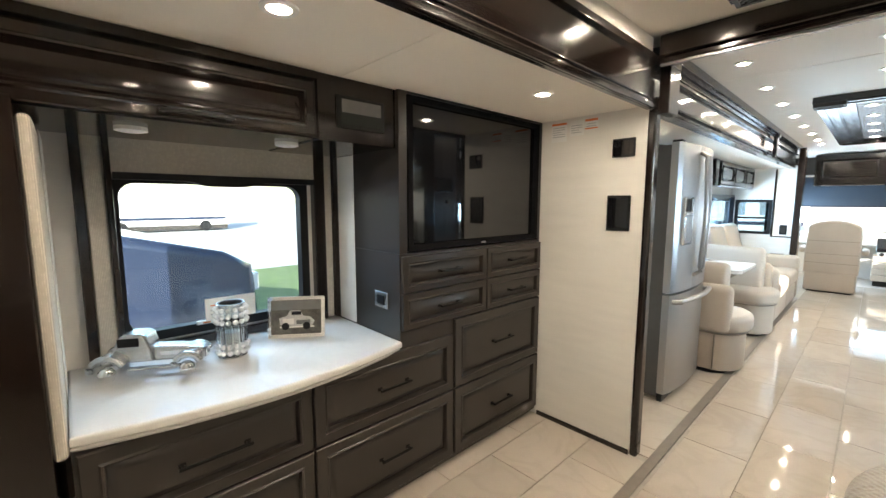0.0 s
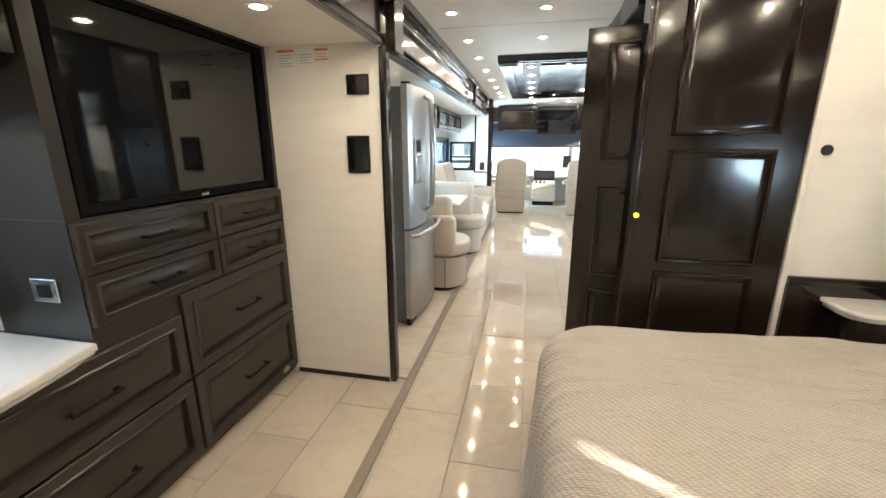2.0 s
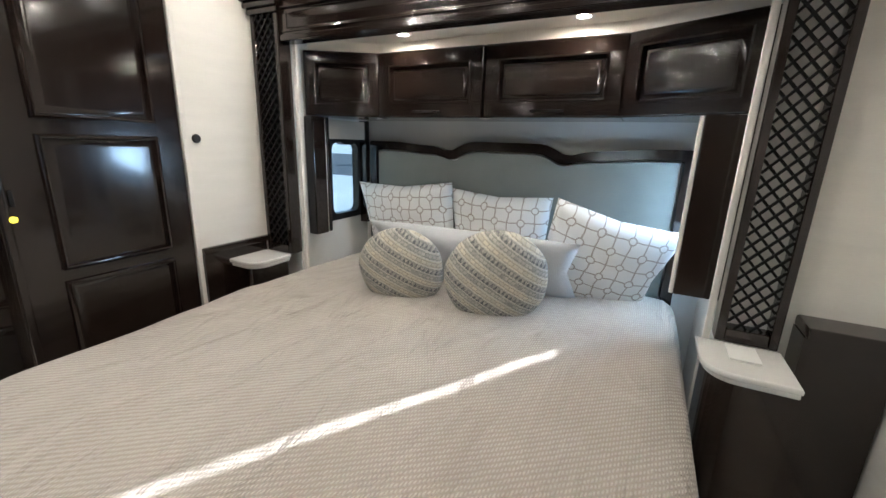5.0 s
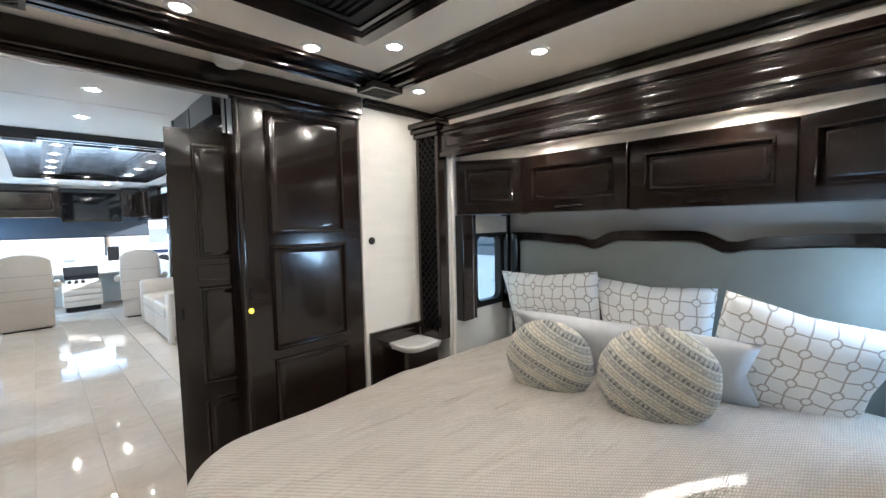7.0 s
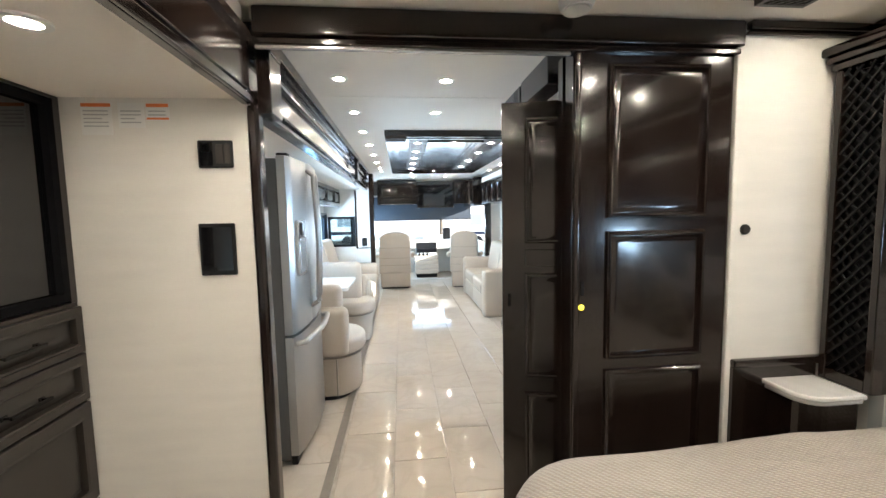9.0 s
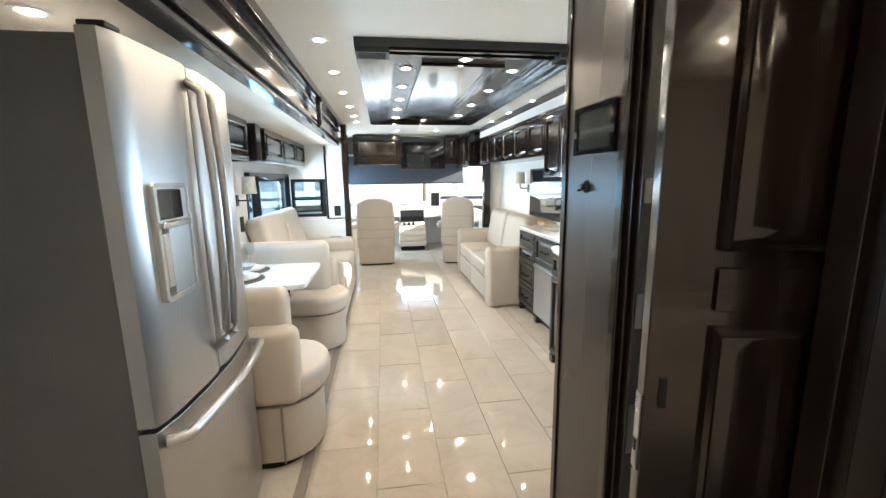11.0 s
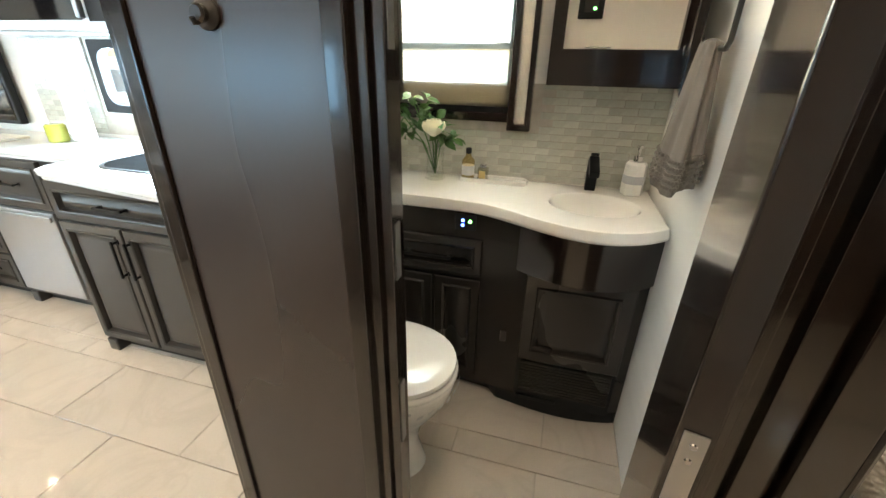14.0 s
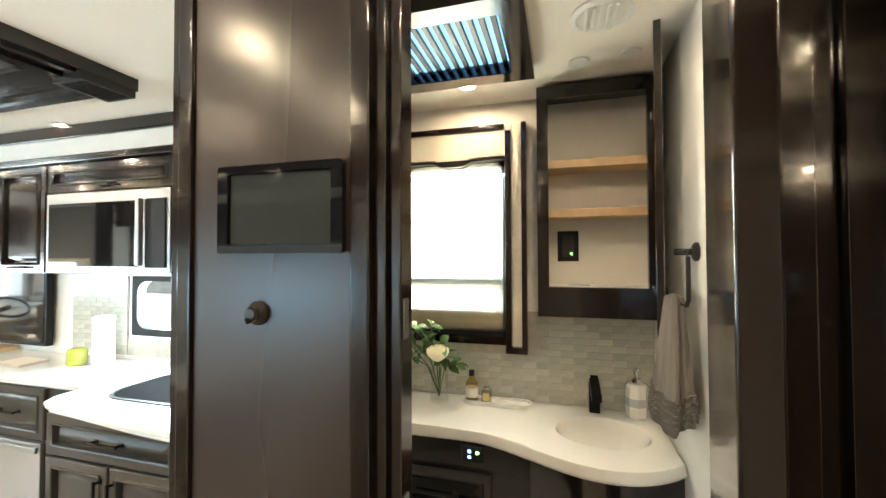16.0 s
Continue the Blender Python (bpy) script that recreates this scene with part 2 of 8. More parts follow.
PETAL = material("cream_petal", (0.85, 0.80, 0.62), 0.6, 0, 0.06, 20)
NAVYSHADE = material("dark_blue_shade_cloth", (0.025, 0.035, 0.05), 0.8, 0, 0.1, 10)
ORANGE = material("orange_print", (0.75, 0.20, 0.05), 0.6)
PAPER = material("white_paper", (0.78, 0.77, 0.74), 0.6, 0, 0.02, 9)
DASHPALE = material("pale_dash_vinyl", (0.42, 0.42, 0.40), 0.5, 0, 0.08, 5, 0.2, 150)
GREYINK = material("grey_print", (0.42, 0.42, 0.42), 0.6)
YELLOW = glow("yellow_night_glow", (0.9, 0.75, 0.05), 0.6)
BEAD = material("bright_crystal_bead", (0.86, 0.89, 0.93), 0.06, 0.2, 0.1, 60)
BLUELED = glow("blue_indicator_glow", (0.05, 0.15, 1.0), 4)
GREENLED = glow("green_indicator_glow", (0.1, 0.9, 0.15), 4)


# ---- builders ----
def put(B, *others):
    for o in others:
        me = bpy.data.meshes.new("tmp")
        o.to_mesh(me)
        o.free()
        B.from_mesh(me)
        bpy.data.meshes.remove(me)
    return B


def box(x0, x1, y0, y1, z0, z1, bev=0.0, seg=2):
    b = bmesh.new()
    bmesh.ops.create_cube(b, size=1)
    for v in b.verts:
        v.co = Vector((x0 + (v.co.x + 0.5) * (x1 - x0), y0 + (v.co.y + 0.5) * (y1 - y0), z0 + (v.co.z + 0.5) * (z1 - z0)))
    if bev:
        bmesh.ops.bevel(b, geom=b.edges[:], offset=min(bev, 0.49 * min(abs(x1 - x0), abs(y1 - y0), abs(z1 - z0))), segments=seg, profile=0.5, affect="EDGES")
    return b


def boxes(*rows):
    B = bmesh.new()
    for r in rows:
        put(B, box(*r))
    return B


def moved(b, m):
    b.transform(m)
    return b


def lathe(profile, n=24, at=(0, 0, 0)):
    """A turned shape from (radius, height) pairs."""
    b = bmesh.new()
    rings = []
    for r, z in profile:
        rings.append([b.verts.new((at[0] + r * math.cos(2 * math.pi * i / n), at[1] + r * math.sin(2 * math.pi * i / n), at[2] + z)) for i in range(n)])
    for p, q in zip(rings, rings[1:]):
        for i in range(n):
            b.faces.new((p[i], p[(i + 1) % n], q[(i + 1) % n], q[i]))
    b.faces.new(rings[0][::-1])
    b.faces.new(rings[-1])
    bmesh.ops.remove_doubles(b, verts=b.verts[:], dist=1e-5)
    return b


def tube(points, r, n=10):
    b = bmesh.new()
    pts = [Vector(p) for p in points]
    rings = []
    for i, p in enumerate(pts):
        d = (pts[min(i + 1, len(pts) - 1)] - pts[max(i - 1, 0)]).normalized()
        s = d.cross(Vector((0, 0, 1)) if abs(d.z) < 0.9 else Vector((1, 0, 0))).normalized()
        u = d.cross(s)
        rings.append([b.verts.new(p + r * (math.cos(2 * math.pi * k / n) * s + math.sin(2 * math.pi * k / n) * u)) for k in range(n)])
    for p, q in zip(rings, rings[1:]):
        for i in range(n):
            b.faces.new((p[i], p[(i + 1) % n], q[(i + 1) % n], q[i]))
    b.faces.new(rings[0][::-1])
    b.faces.new(rings[-1])
    bmesh.ops.recalc_face_normals(b, faces=b.faces[:])
    return b


def slab(outline, z0, z1, bev=0.0, seg=3):
    """An upright prism on an outline of (x, y), with rounded top and bottom edges."""
    b = bmesh.new()
    f = b.faces.new([b.verts.new((x, y, z0)) for x, y in outline])
    ext = bmesh.ops.extrude_face_region(b, geom=[f])
    bmesh.ops.translate(b, vec=(0, 0, z1 - z0), verts=[v for v in ext["geom"] if isinstance(v, bmesh.types.BMVert)])
    bmesh.ops.recalc_face_normals(b, faces=b.faces[:])
    if bev:
        es = [e for e in b.edges if abs(e.verts[0].co.z - e.verts[1].co.z) < 1e-6]
        bmesh.ops.bevel(b, geom=es, offset=bev, segments=seg, profile=0.5, affect="EDGES")
    return b


def rounded(x0, x1, y0, y1, r, n=6):
    """Outline of a rounded rectangle."""
    out = []
    for cx, cy, a in ((x1 - r, y1 - r, 0), (x0 + r, y1 - r, 90), (x0 + r, y0 + r, 180), (x1 - r, y0 + r, 270)):
        out += [(cx + r * math.cos(radians(a + 90 * k / n)), cy + r * math.sin(radians(a + 90 * k / n))) for k in range(n + 1)]
    return out


def ring(outer, inner, d0, d1):
    """A frame between two outlines with the same count of points, in the plane of (x, y), from d0 to d1 in z."""
    b = bmesh.new()
    n = len(outer)
    va = [[b.verts.new((p[0], p[1], d)) for p in o] for d in (d0, d1) for o in (outer, inner)]
    o0, i0, o1, i1 = va
    for i in range(n):
        j = (i + 1) % n
        for f in ((o0[i], o0[j], i0[j], i0[i]), (o1[i], i1[i], i1[j], o1[j]), (o0[i], o1[i], o1[j], o0[j]), (i0[i], i0[j], i1[j], i1[i])):
            b.faces.new(f)
    bmesh.ops.recalc_face_normals(b, faces=b.faces[:])
    return b


# wall planes: a flat shape drawn in (u, v) with depth d is turned so that u runs along the wall and d comes out of it
def facing(side, at):
    """side: the way the front looks. u is along the wall, v is up."""
    turn = {"+x": Matrix(((0, 0, 1, at), (1, 0, 0, 0), (0, 1, 0, 0), (0, 0, 0, 1))),
            "-x": Matrix(((0, 0, -1, at), (1, 0, 0, 0), (0, 1, 0, 0), (0, 0, 0, 1))),
            "-y": Matrix(((1, 0, 0, 0), (0, 0, -1, at), (0, 1, 0, 0), (0, 0, 0, 1))),
            "+y": Matrix(((1, 0, 0, 0), (0, 0, 1, at), (0, 1, 0, 0), (0, 0, 0, 1))),
            "-z": Matrix(((1, 0, 0, 0), (0, 1, 0, 0), (0, 0, -1, at), (0, 0, 0, 1)))}
    return turn[side]


def raised_panel(u0, u1, v0, v1, side, at, frame_w=0.05, depth=0.02, flat=False):
    """A cabinet door front: stiles and rails, a moulded step and a raised field."""
    b = bmesh.new()

    def loop(i, d):
        return [b.verts.new((u, v, d)) for u, v in ((u0 + i, v0 + i), (u1 - i, v0 + i), (u1 - i, v1 - i), (u0 + i, v1 - i))]

    f = frame_w
    steps = [(0, 0), (0, depth * 0.8), (0.004, depth), (f - 0.008, depth), (f - 0.003, depth * 1.3), (f + 0.003, depth * 1.15), (f + 0.007, depth * 0.12)]
    steps += [(f + 0.012, depth * 0.12)] if flat else [(f + 0.013, depth * 0.12), (f + 0.036, depth * 0.8)]
    loops = [loop(*s) for s in steps]
    for p, q in zip(loops, loops[1:]):
        for i in range(4):
            b.faces.new((p[i], p[(i + 1) % 4], q[(i + 1) % 4], q[i]))
    b.faces.new(loops[-1])
    b.faces.new(loops[0][::-1])
    b.transform(facing(side, at))
    bmesh.ops.recalc_face_normals(b, faces=b.faces[:])
    return b


def bar_handle(u, v, side, at, length=0.16, upright=False):
    """A straight square bar pull on two feet with small plates."""
    h = length / 2
    rows = [(-h, h, -0.0055, 0.0055, 0.022, 0.032, 0.002)]
    for c in (-h * 0.88, h * 0.88):
        rows += [(c - 0.0045, c + 0.0045, -0.004, 0.004, 0.004, 0.0225, 0.0012), (c - 0.011, c + 0.011, -0.008, 0.008, 0.0, 0.0045, 0.0015)]
    b = boxes(*[(*q, 1) for q in rows])
    if upright:
        b.transform(Matrix.Rotation(radians(90), 4, "Z"))
    b.transform(Matrix.Translation((u, v, 0)))
    b.transform(facing(side, at))
    bmesh.ops.recalc_face_normals(b, faces=b.faces[:])
    return b


def part(name, bm, mat, parent=None, label="", smooth=None):
    me = bpy.data.meshes.new(name)
    bm.to_mesh(me)
    bm.free()
    me.materials.append(mat)
    if smooth is not None:
        me.polygons.foreach_set("use_smooth", [True] * len(me.polygons))
        me.set_sharp_from_angle(angle=radians(smooth))
    ob = new(name, me)
    if smooth is not None and smooth <= 50:
        wm = ob.modifiers.new("flat_faces", "WEIGHTED_NORMAL")
        wm.keep_sharp, wm.weight = True, 90
    if parent:
        ob.parent = parent
    if label:
        tagged(ob, label)
    return ob


def thing(name, label, category, at=(0, 0, 0), group=""):
    """An empty that carries the parts of one thing; parts are drawn in world measures around it."""
    ob = new(name)
    ob.empty_display_size = 0.05
    ob.location = at
    return tagged(ob, label, category, group)


def under(ob, *children):
    """Parts drawn in world measures, hung under a thing whose base stands elsewhere."""
    for c in children:
        c.parent = ob
        c.matrix_parent_inverse = Matrix.Translation(-ob.location)
    return ob


def setting(name, bm, mat, label, category, smooth=None):
    return tagged(part(name, bm, mat, None, "", smooth), label, category, "", "structure")

# ---- the shell ----
SL, SR = -1.88, 2.42      # outer walls of the bedroom slides
LW = -1.42                # living slide's outer wall
REAR, FRONT = -2.80, 8.6
CB, CH = 2.19, 2.17       # ceilings: bedroom, hall and living room
SLC, SRC = 1.87, 1.91     # slide ceilings

# subfloor: one slab that carries the tiles
setting("floor", boxes((-1.95, 2.45, REAR, FRONT, -0.12, -0.008)), GROUT, "grey grout bed under polished cream floor tiles", "floor")

# walls that close the place
setting("wall_rear", boxes((-1.95, 2.5, REAR - 0.06, REAR, -0.1, 2.3)), WALLPAPER, "plain off-white vinyl wall behind the bedroom", "wall")


def holed_wall(name, side, at, u0, u1, v0, v1, holes, mat, label, thick=0.05):
    """A wall slab with rectangular holes (u0, u1, v0, v1), built of strips round them. at: the plane of the face."""
    us = sorted({u0, u1, *(h[0] for h in holes), *(h[1] for h in holes)})
    B = bmesh.new()
    for a, b in zip(us, us[1:]):
        cuts = sorted((h[2], h[3]) for h in holes if h[0] <= a and h[1] >= b)
        v = v0
        for c0, c1 in cuts + [(v1, v1)]:
            if c0 > v + 1e-6:
                put(B, box(a, b, v, c0, -thick, 0))
            v = c1
    B.transform(facing(side, at))
    bmesh.ops.recalc_face_normals(B, faces=B.faces[:])
    return setting(name, B, mat, label, "wall")


BW = (-2.052, -1.268, 0.82, 1.49)   # bedroom window, along y and z
holed_wall("wall_bedroom_left", "+x", SL, REAR, 0.0, 0.0, 2.3, [BW], WALLPAPER, "off-white vinyl wall with a window above the dresser")
setting("wall_partition", boxes((SL, -0.672, 0.0, 0.045, 0.0, SLC)), WALLPAPER, "off-white linen-textured vinyl partition wall", "wall")
setting("trim_partition_end", boxes((-0.672, -0.632, -0.008, 0.06, 0.0, 1.85, 0.012), ), ESPRESSO, "glossy espresso corner post of the partition", "trim")
setting("baseboard_partition", boxes((-1.27, -0.675, -0.012, -0.001, 0.0, 0.028, 0.003)), ESPRESSO, "thin espresso strip at the foot of the partition", "baseboard")
setting("ceiling_slide_bedroom", boxes((SL, -0.684, REAR, 0.0, SLC, SLC + 0.05)), CEIL, "cream padded ceiling of the bedroom slide-out", "ceiling")
setting("ceiling_bedroom", boxes((-0.70, 1.86, REAR, 0.0, CB, CB + 0.06)), CEIL, "cream padded bedroom ceiling", "ceiling")


def beam(name, x0, x1, y0, y1, z0, z1, face, label):
    """A long moulded beam: body, upper and lower mouldings. face: +1 or -1, the side that shows, along x."""
    B = boxes((x0, x1, y0, y1, z0, z1, 0.004))
    xf = x1 if face > 0 else x0
    for dz, out, h in ((z0, 0.014, 0.03), (z1 - 0.035, 0.018, 0.035), (z0 + 0.042, 0.006, 0.012)):
        a, b = sorted((xf - 0.002 * face, xf + out * face))
        put(B, box(a, b, y0 + 0.003, y1 - 0.003, dz + 0.001, dz + h - 0.001, 0.005, 2))
    return setting(name, B, ESPRESSO, label, "trim", 40)


beam("trim_slide_bedroom", -0.682, -0.655, REAR, -0.005, 1.848, 2.10, 1, "glossy espresso fascia beam over the bedroom slide")
setting("trim_fascia_top", boxes((-0.70, -0.668, REAR, -0.005, 2.102, CB)), CEIL, "cream strip above the fascia beam", "trim")
# door head between bedroom and hall
setting("trim_door_head", boxes((-0.632, 1.255, -0.028, 0.05, 2.085, CB - 0.004, 0.01), (-0.632, 1.25, -0.012, 0.05, 2.058, 2.083, 0.006)), ESPRESSO,
        "glossy espresso head over the bedroom doorway", "trim", 40)
setting("trim_track", boxes((-0.63, 0.54, -0.006, 0.012, 2.046, 2.057, 0.002)), STEEL, "thin metal edge under the doorway head", "trim")

# espresso wall panel beside the doorway, with its own moulded fields
setting("wall_panel_bedroom", boxes((0.555, 1.235, 0.006, 0.075, 0.0, 2.085, 0.004)), ESPRESSO, "glossy espresso wall panel beside the doorway", "wall", 40)
door_panel = thing("wall_panelling", "glossy espresso panelling with three raised fields beside the doorway", "panelling", (0.9, 0.0, 0.0))
for v0, v1 in ((1.415, 2.02), (0.83, 1.36), (0.08, 0.78)):
    under(door_panel, part("raised_field", raised_panel(0.70, 1.125, v0, v1, "-y", 0.006, 0.012, 0.016), ESPRESSO, None, "", 40))
under(door_panel, part("stile", boxes((0.557, 0.585, -0.012, 0.0055, 0.0, 2.055, 0.01)), ESPRESSO, None, "", 40))
under(door_panel, part("latch_slot", boxes((0.592, 0.606, -0.001, 0.0055, 1.10, 1.16, 0.003)), BLACK))
under(door_panel, part("night_marker", moved(lathe([(0.012, 0), (0.012, 0.003), (0.009, 0.006)], 16), Matrix.Translation((0.588, -0.013, 1.055)) @ Matrix.Rotation(radians(90), 4, "X")), YELLOW, None, "round yellow luminous door marker"))
tagged(door_panel, kind="structure")

setting("wall_bedroom_front", boxes((1.258, 1.86, 0.0, 0.07, 0.0, CB)), WALLPAPER, "off-white linen-textured vinyl wall by the bed", "wall")
setting("wall_slide_return", boxes((1.763, 1.80, -0.148, -0.001, 0.0, 2.05)), WALLPAPER, "off-white return wall beside the bed slide", "wall")
setting("trim_wall_edge", boxes((1.236, 1.262, -0.01, 0.01, 0.0, 2.13, 0.006)), WALLPAPER, "off-white edge strip of the wall", "trim", 40)
setting("trim_crown_front", boxes((1.27, 1.85, -0.036, -0.001, 2.150, CB - 0.003, 0.01), (1.27, 1.85, -0.022, -0.001, 2.134, 2.149, 0.006)), ESPRESSO, "espresso crown moulding under the ceiling", "trim", 40)
setting("trim_crown_side", boxes((1.80, 1.84, REAR, -0.038, 2.145, CB - 0.003, 0.01), (1.815, 1.84, REAR, -0.038, 2.120, 2.144, 0.006)), ESPRESSO, "espresso crown moulding over the bed slide", "trim", 40)
setting("wall_over_bed", boxes((1.842, 1.88, REAR, -0.002, 1.965, CB - 0.002), (1.752, 1.841, REAR, -0.15, 2.0405, 2.05)), WALLPAPER, "cream band above the bed slide beam", "wall")
setting("wall_side_rear", boxes((1.72, 1.78, REAR, -2.36, 0.0, 2.0)), WALLPAPER, "off-white vinyl wall behind the bed slide", "wall")
beam("trim_bed_slide", 1.675, 1.75, -2.34, -0.235, 1.855, 2.04, -1, "glossy espresso beam over the bed slide")
for n_, y0_, y1_ in (("trim_beam_panel", -2.31, -0.27),):
    setting(n_, raised_panel(y0_, y1_, 1.904, 2.002, "-x", 1.6745, 0.006, 0.0035), ESPRESSO, "long raised panel on the beam over the bed slide", "trim", 40)
# bed slide box
WR, WF = -2.36, -0.20
SLIT = (1.98, 2.37, 0.93, 1.49)
holed_wall("wall_slide_front", "-y", WF, 1.76, SR, 0.0, SRC, [(2.02, 2.34, 0.86, 1.38)], PADDED, "pale padded end wall of the bed slide with a narrow window")
holed_wall("wall_slide_rear", "+y", WR, 1.78, SR, 0.0, SRC, [SLIT], PADDED, "pale padded end wall of the bed slide with a narrow window")
setting("wall_headboard", boxes((SR, SR + 0.05, WR - 0.05, WF + 0.05, 0.0, SRC + 0.05)), PADDED, "pale grey padded wall behind the headboard", "wall")
setting("ceiling_slide_bed", boxes((1.752, SR, WR, WF, SRC, SRC + 0.05)), CEIL, "cream ceiling of the bed slide-out", "ceiling")
setting("roof_fill", boxes((1.70, 2.47, REAR, 0.07, 2.26, 2.32), (-1.95, -0.7, REAR, 0.05, 1.95, 2.3), (-1.95, 2.5, REAR, 9, 2.32, 2.36)), CEIL, "closed roof above the slides", "roof")

# hall and living room
holed_wall("wall_living_left", "+x", LW, 0.045, 5.5, 0.0, 2.3, [(3.80, 5.40, 0.98, 1.44), (1.9, 3.1, 0.98, 1.44)], WALLPAPER, "off-white vinyl wall of the living slide with two windows")
holed_wall("wall_slide_living_front", "-y", 5.47, LW, -0.88, 0.0, SLC + 0.03, [(-1.35, -0.92, 0.93, 1.42)], WALLPAPER, "off-white end wall of the living slide with a small window", 0.04)
setting("wall_slide_pilaster", boxes((-0.88, -0.62, 5.44, 5.51, 0.0, SLC + 0.03)), WALLPAPER, "off-white pilaster at the end of the living slide", "wall")
setting("trim_pilaster", boxes((-0.90, -0.875, 5.425, 5.47, 0.90, 1.87, 0.004), (-0.90, -0.62, 5.425, 5.439, 0.885, 0.90, 0.003)), ESPRESSO, "thin espresso strip on the pilaster", "trim")
setting("trim_slide_post", boxes((-0.66, -0.58, 5.40, 5.58, 0.0, 2.15, 0.012)), ESPRESSO, "glossy espresso post at the end of the slide", "trim", 40)
setting("ceiling_slide_living", boxes((LW, -0.73, 0.045, 5.5, SLC + 0.02, SLC + 0.07)), CEIL, "cream ceiling of the living room slide-out", "ceiling")
setting("ceiling_hall", boxes((-0.66, 2.0, 0.05, FRONT, CH, CH + 0.06)), CEIL, "cream padded ceiling of hall and living room", "ceiling")
beam("trim_slide_living", -0.75, -0.69, 0.062, 5.40, 1.865, 2.11, 1, "glossy espresso fascia beam over the living slide")
setting("trim_fascia_lower", boxes((-0.69, -0.655, 0.10, 5.39, 1.90, 1.93, 0.006), (-0.689, -0.66, 0.10, 5.39, 2.04, 2.06, 0.006)), ESPRESSO, "moulded espresso ledge of the fascia beam", "trim", 40)
setting("trim_fascia_block", boxes((-0.654, -0.602, 0.066, 0.205, 1.835, 2.105, 0.004), (-0.6535, -0.598, 0.07, 0.20, 2.06, 2.085, 0.003)), ESPRESSO, "glossy espresso end block of the fascia beam", "trim", 40)
setting("trim_fascia_cap", boxes((-0.75, -0.62, 0.062, 5.40, 2.112, CH - 0.002, 0.01)), ESPRESSO, "espresso strip under the hall ceiling", "trim", 40)
setting("wall_living_left_front", boxes((-1.0, -0.94, 5.58, FRONT, 0.0, 0.92), (-1.0, -0.94, 5.58, 6.2, 0.92, 2.2), (-1.0, -0.94, 6.2, FRONT, 1.5, 2.2)), WALLPAPER, "off-white wall beside the driver's seat", "wall")
# right side: bathroom box
BX = 1.72                 # bathroom window wall
BWIN = (0.68, 1.16, 1.15, 1.93)
holed_wall("wall_bath_window", "-x", BX, 0.07, 1.30, 0.0, CH, [BWIN], WALLPAPER, "off-white bathroom wall with a window")
setting("wall_bath_rear", boxes((0.662, BX, 0.076, 0.115, 0.0, CH)), WALLPAPER, "off-white bathroom wall with the towel ring", "wall")
setting("wall_bath_front", boxes((0.665, BX, 1.25, 1.285, 0.0, CH)), WALLPAPER, "off-white wall between bathroom and kitchen", "wall")
# jambs of the bathroom doorway
setting("trim_bath_jamb", boxes((0.575, 0.66, 0.08, 0.13, 0.0, 2.1, 0.003), (0.59, 0.66, 0.131, 0.16, 0.0, 2.1, 0.002), (0.575, 0.66, 0.161, 0.21, 0.0, 2.1, 0.003), (0.60, 0.66, 0.211, 0.226, 0.0, 2.1, 0.002)), ESPRESSO, "glossy espresso jamb of the bathroom doorway", "trim", 40)
setting("trim_bath_head", boxes((0.56, 0.66, 0.295, 0.714, 2.03, CH - 0.002, 0.006)), ESPRESSO, "espresso head of the bathroom doorway", "trim")
setting("wall_hall_end", boxes((0.575, 0.63, 0.816, 1.15, 0.0, CH)), DOORFACE, "dark satin wood end wall of the bathroom in the hall", "wall")
setting("trim_hall_end", boxes((0.566, 0.640, 1.151, 1.185, 0.0, CH, 0.005), (0.61, 0.664, 1.186, 1.25, 0.0, CH, 0.003)), ESPRESSO, "espresso corner strip of the hall wall", "trim", 40)
setting("trim_hall_jamb", boxes((0.571, 0.640, 0.779, 0.815, 0.0, CH, 0.004), (0.590, 0.665, 0.757, 0.7785, 0.0, CH, 0.003), (0.605, 0.66, 0.735, 0.7565, 0.0, CH, 0.003)), ESPRESSO, "glossy rounded espresso door jamb", "trim", 40)
for z0, z1 in ((0.97, 1.08), (0.55, 0.72), (1.35, 1.42)):
    setting("trim_strike_plate", boxes((0.612, 0.634, 0.7315, 0.7345, z0, z1, 0.001)), PEWTER, "steel strike plate in the door jamb", "trim")
KX = 1.74                 # kitchen outer wall
holed_wall("wall_kitchen", "-x", KX, 1.30, 3.95, 0.0, CH, [(2.25, 2.86, 1.06, 1.39)], WALLPAPER, "pale kitchen wall with a small rounded window")
holed_wall("wall_living_right", "-x", KX, 3.95, 6.0, 0.0, CH, [], WALLPAPER, "pale wall behind the sofa")
setting("wall_right_front", boxes((1.55, 1.6, 6.05, FRONT, 0.0, 0.85), (1.55, 1.6, 6.05, 6.35, 0.85, 2.2), (1.55, 1.6, 6.35, FRONT, 1.6, 2.2), (1.55, 1.79, 6.0, 6.05, 0.0, 2.2)), WALLPAPER, "off-white wall beside the passenger seat", "wall")
setting("trim_sofa_post", boxes((1.45, 1.56, 5.93, 6.05, 0.0, 2.16, 0.012)), ESPRESSO, "glossy espresso post beside the sofa", "trim", 40)
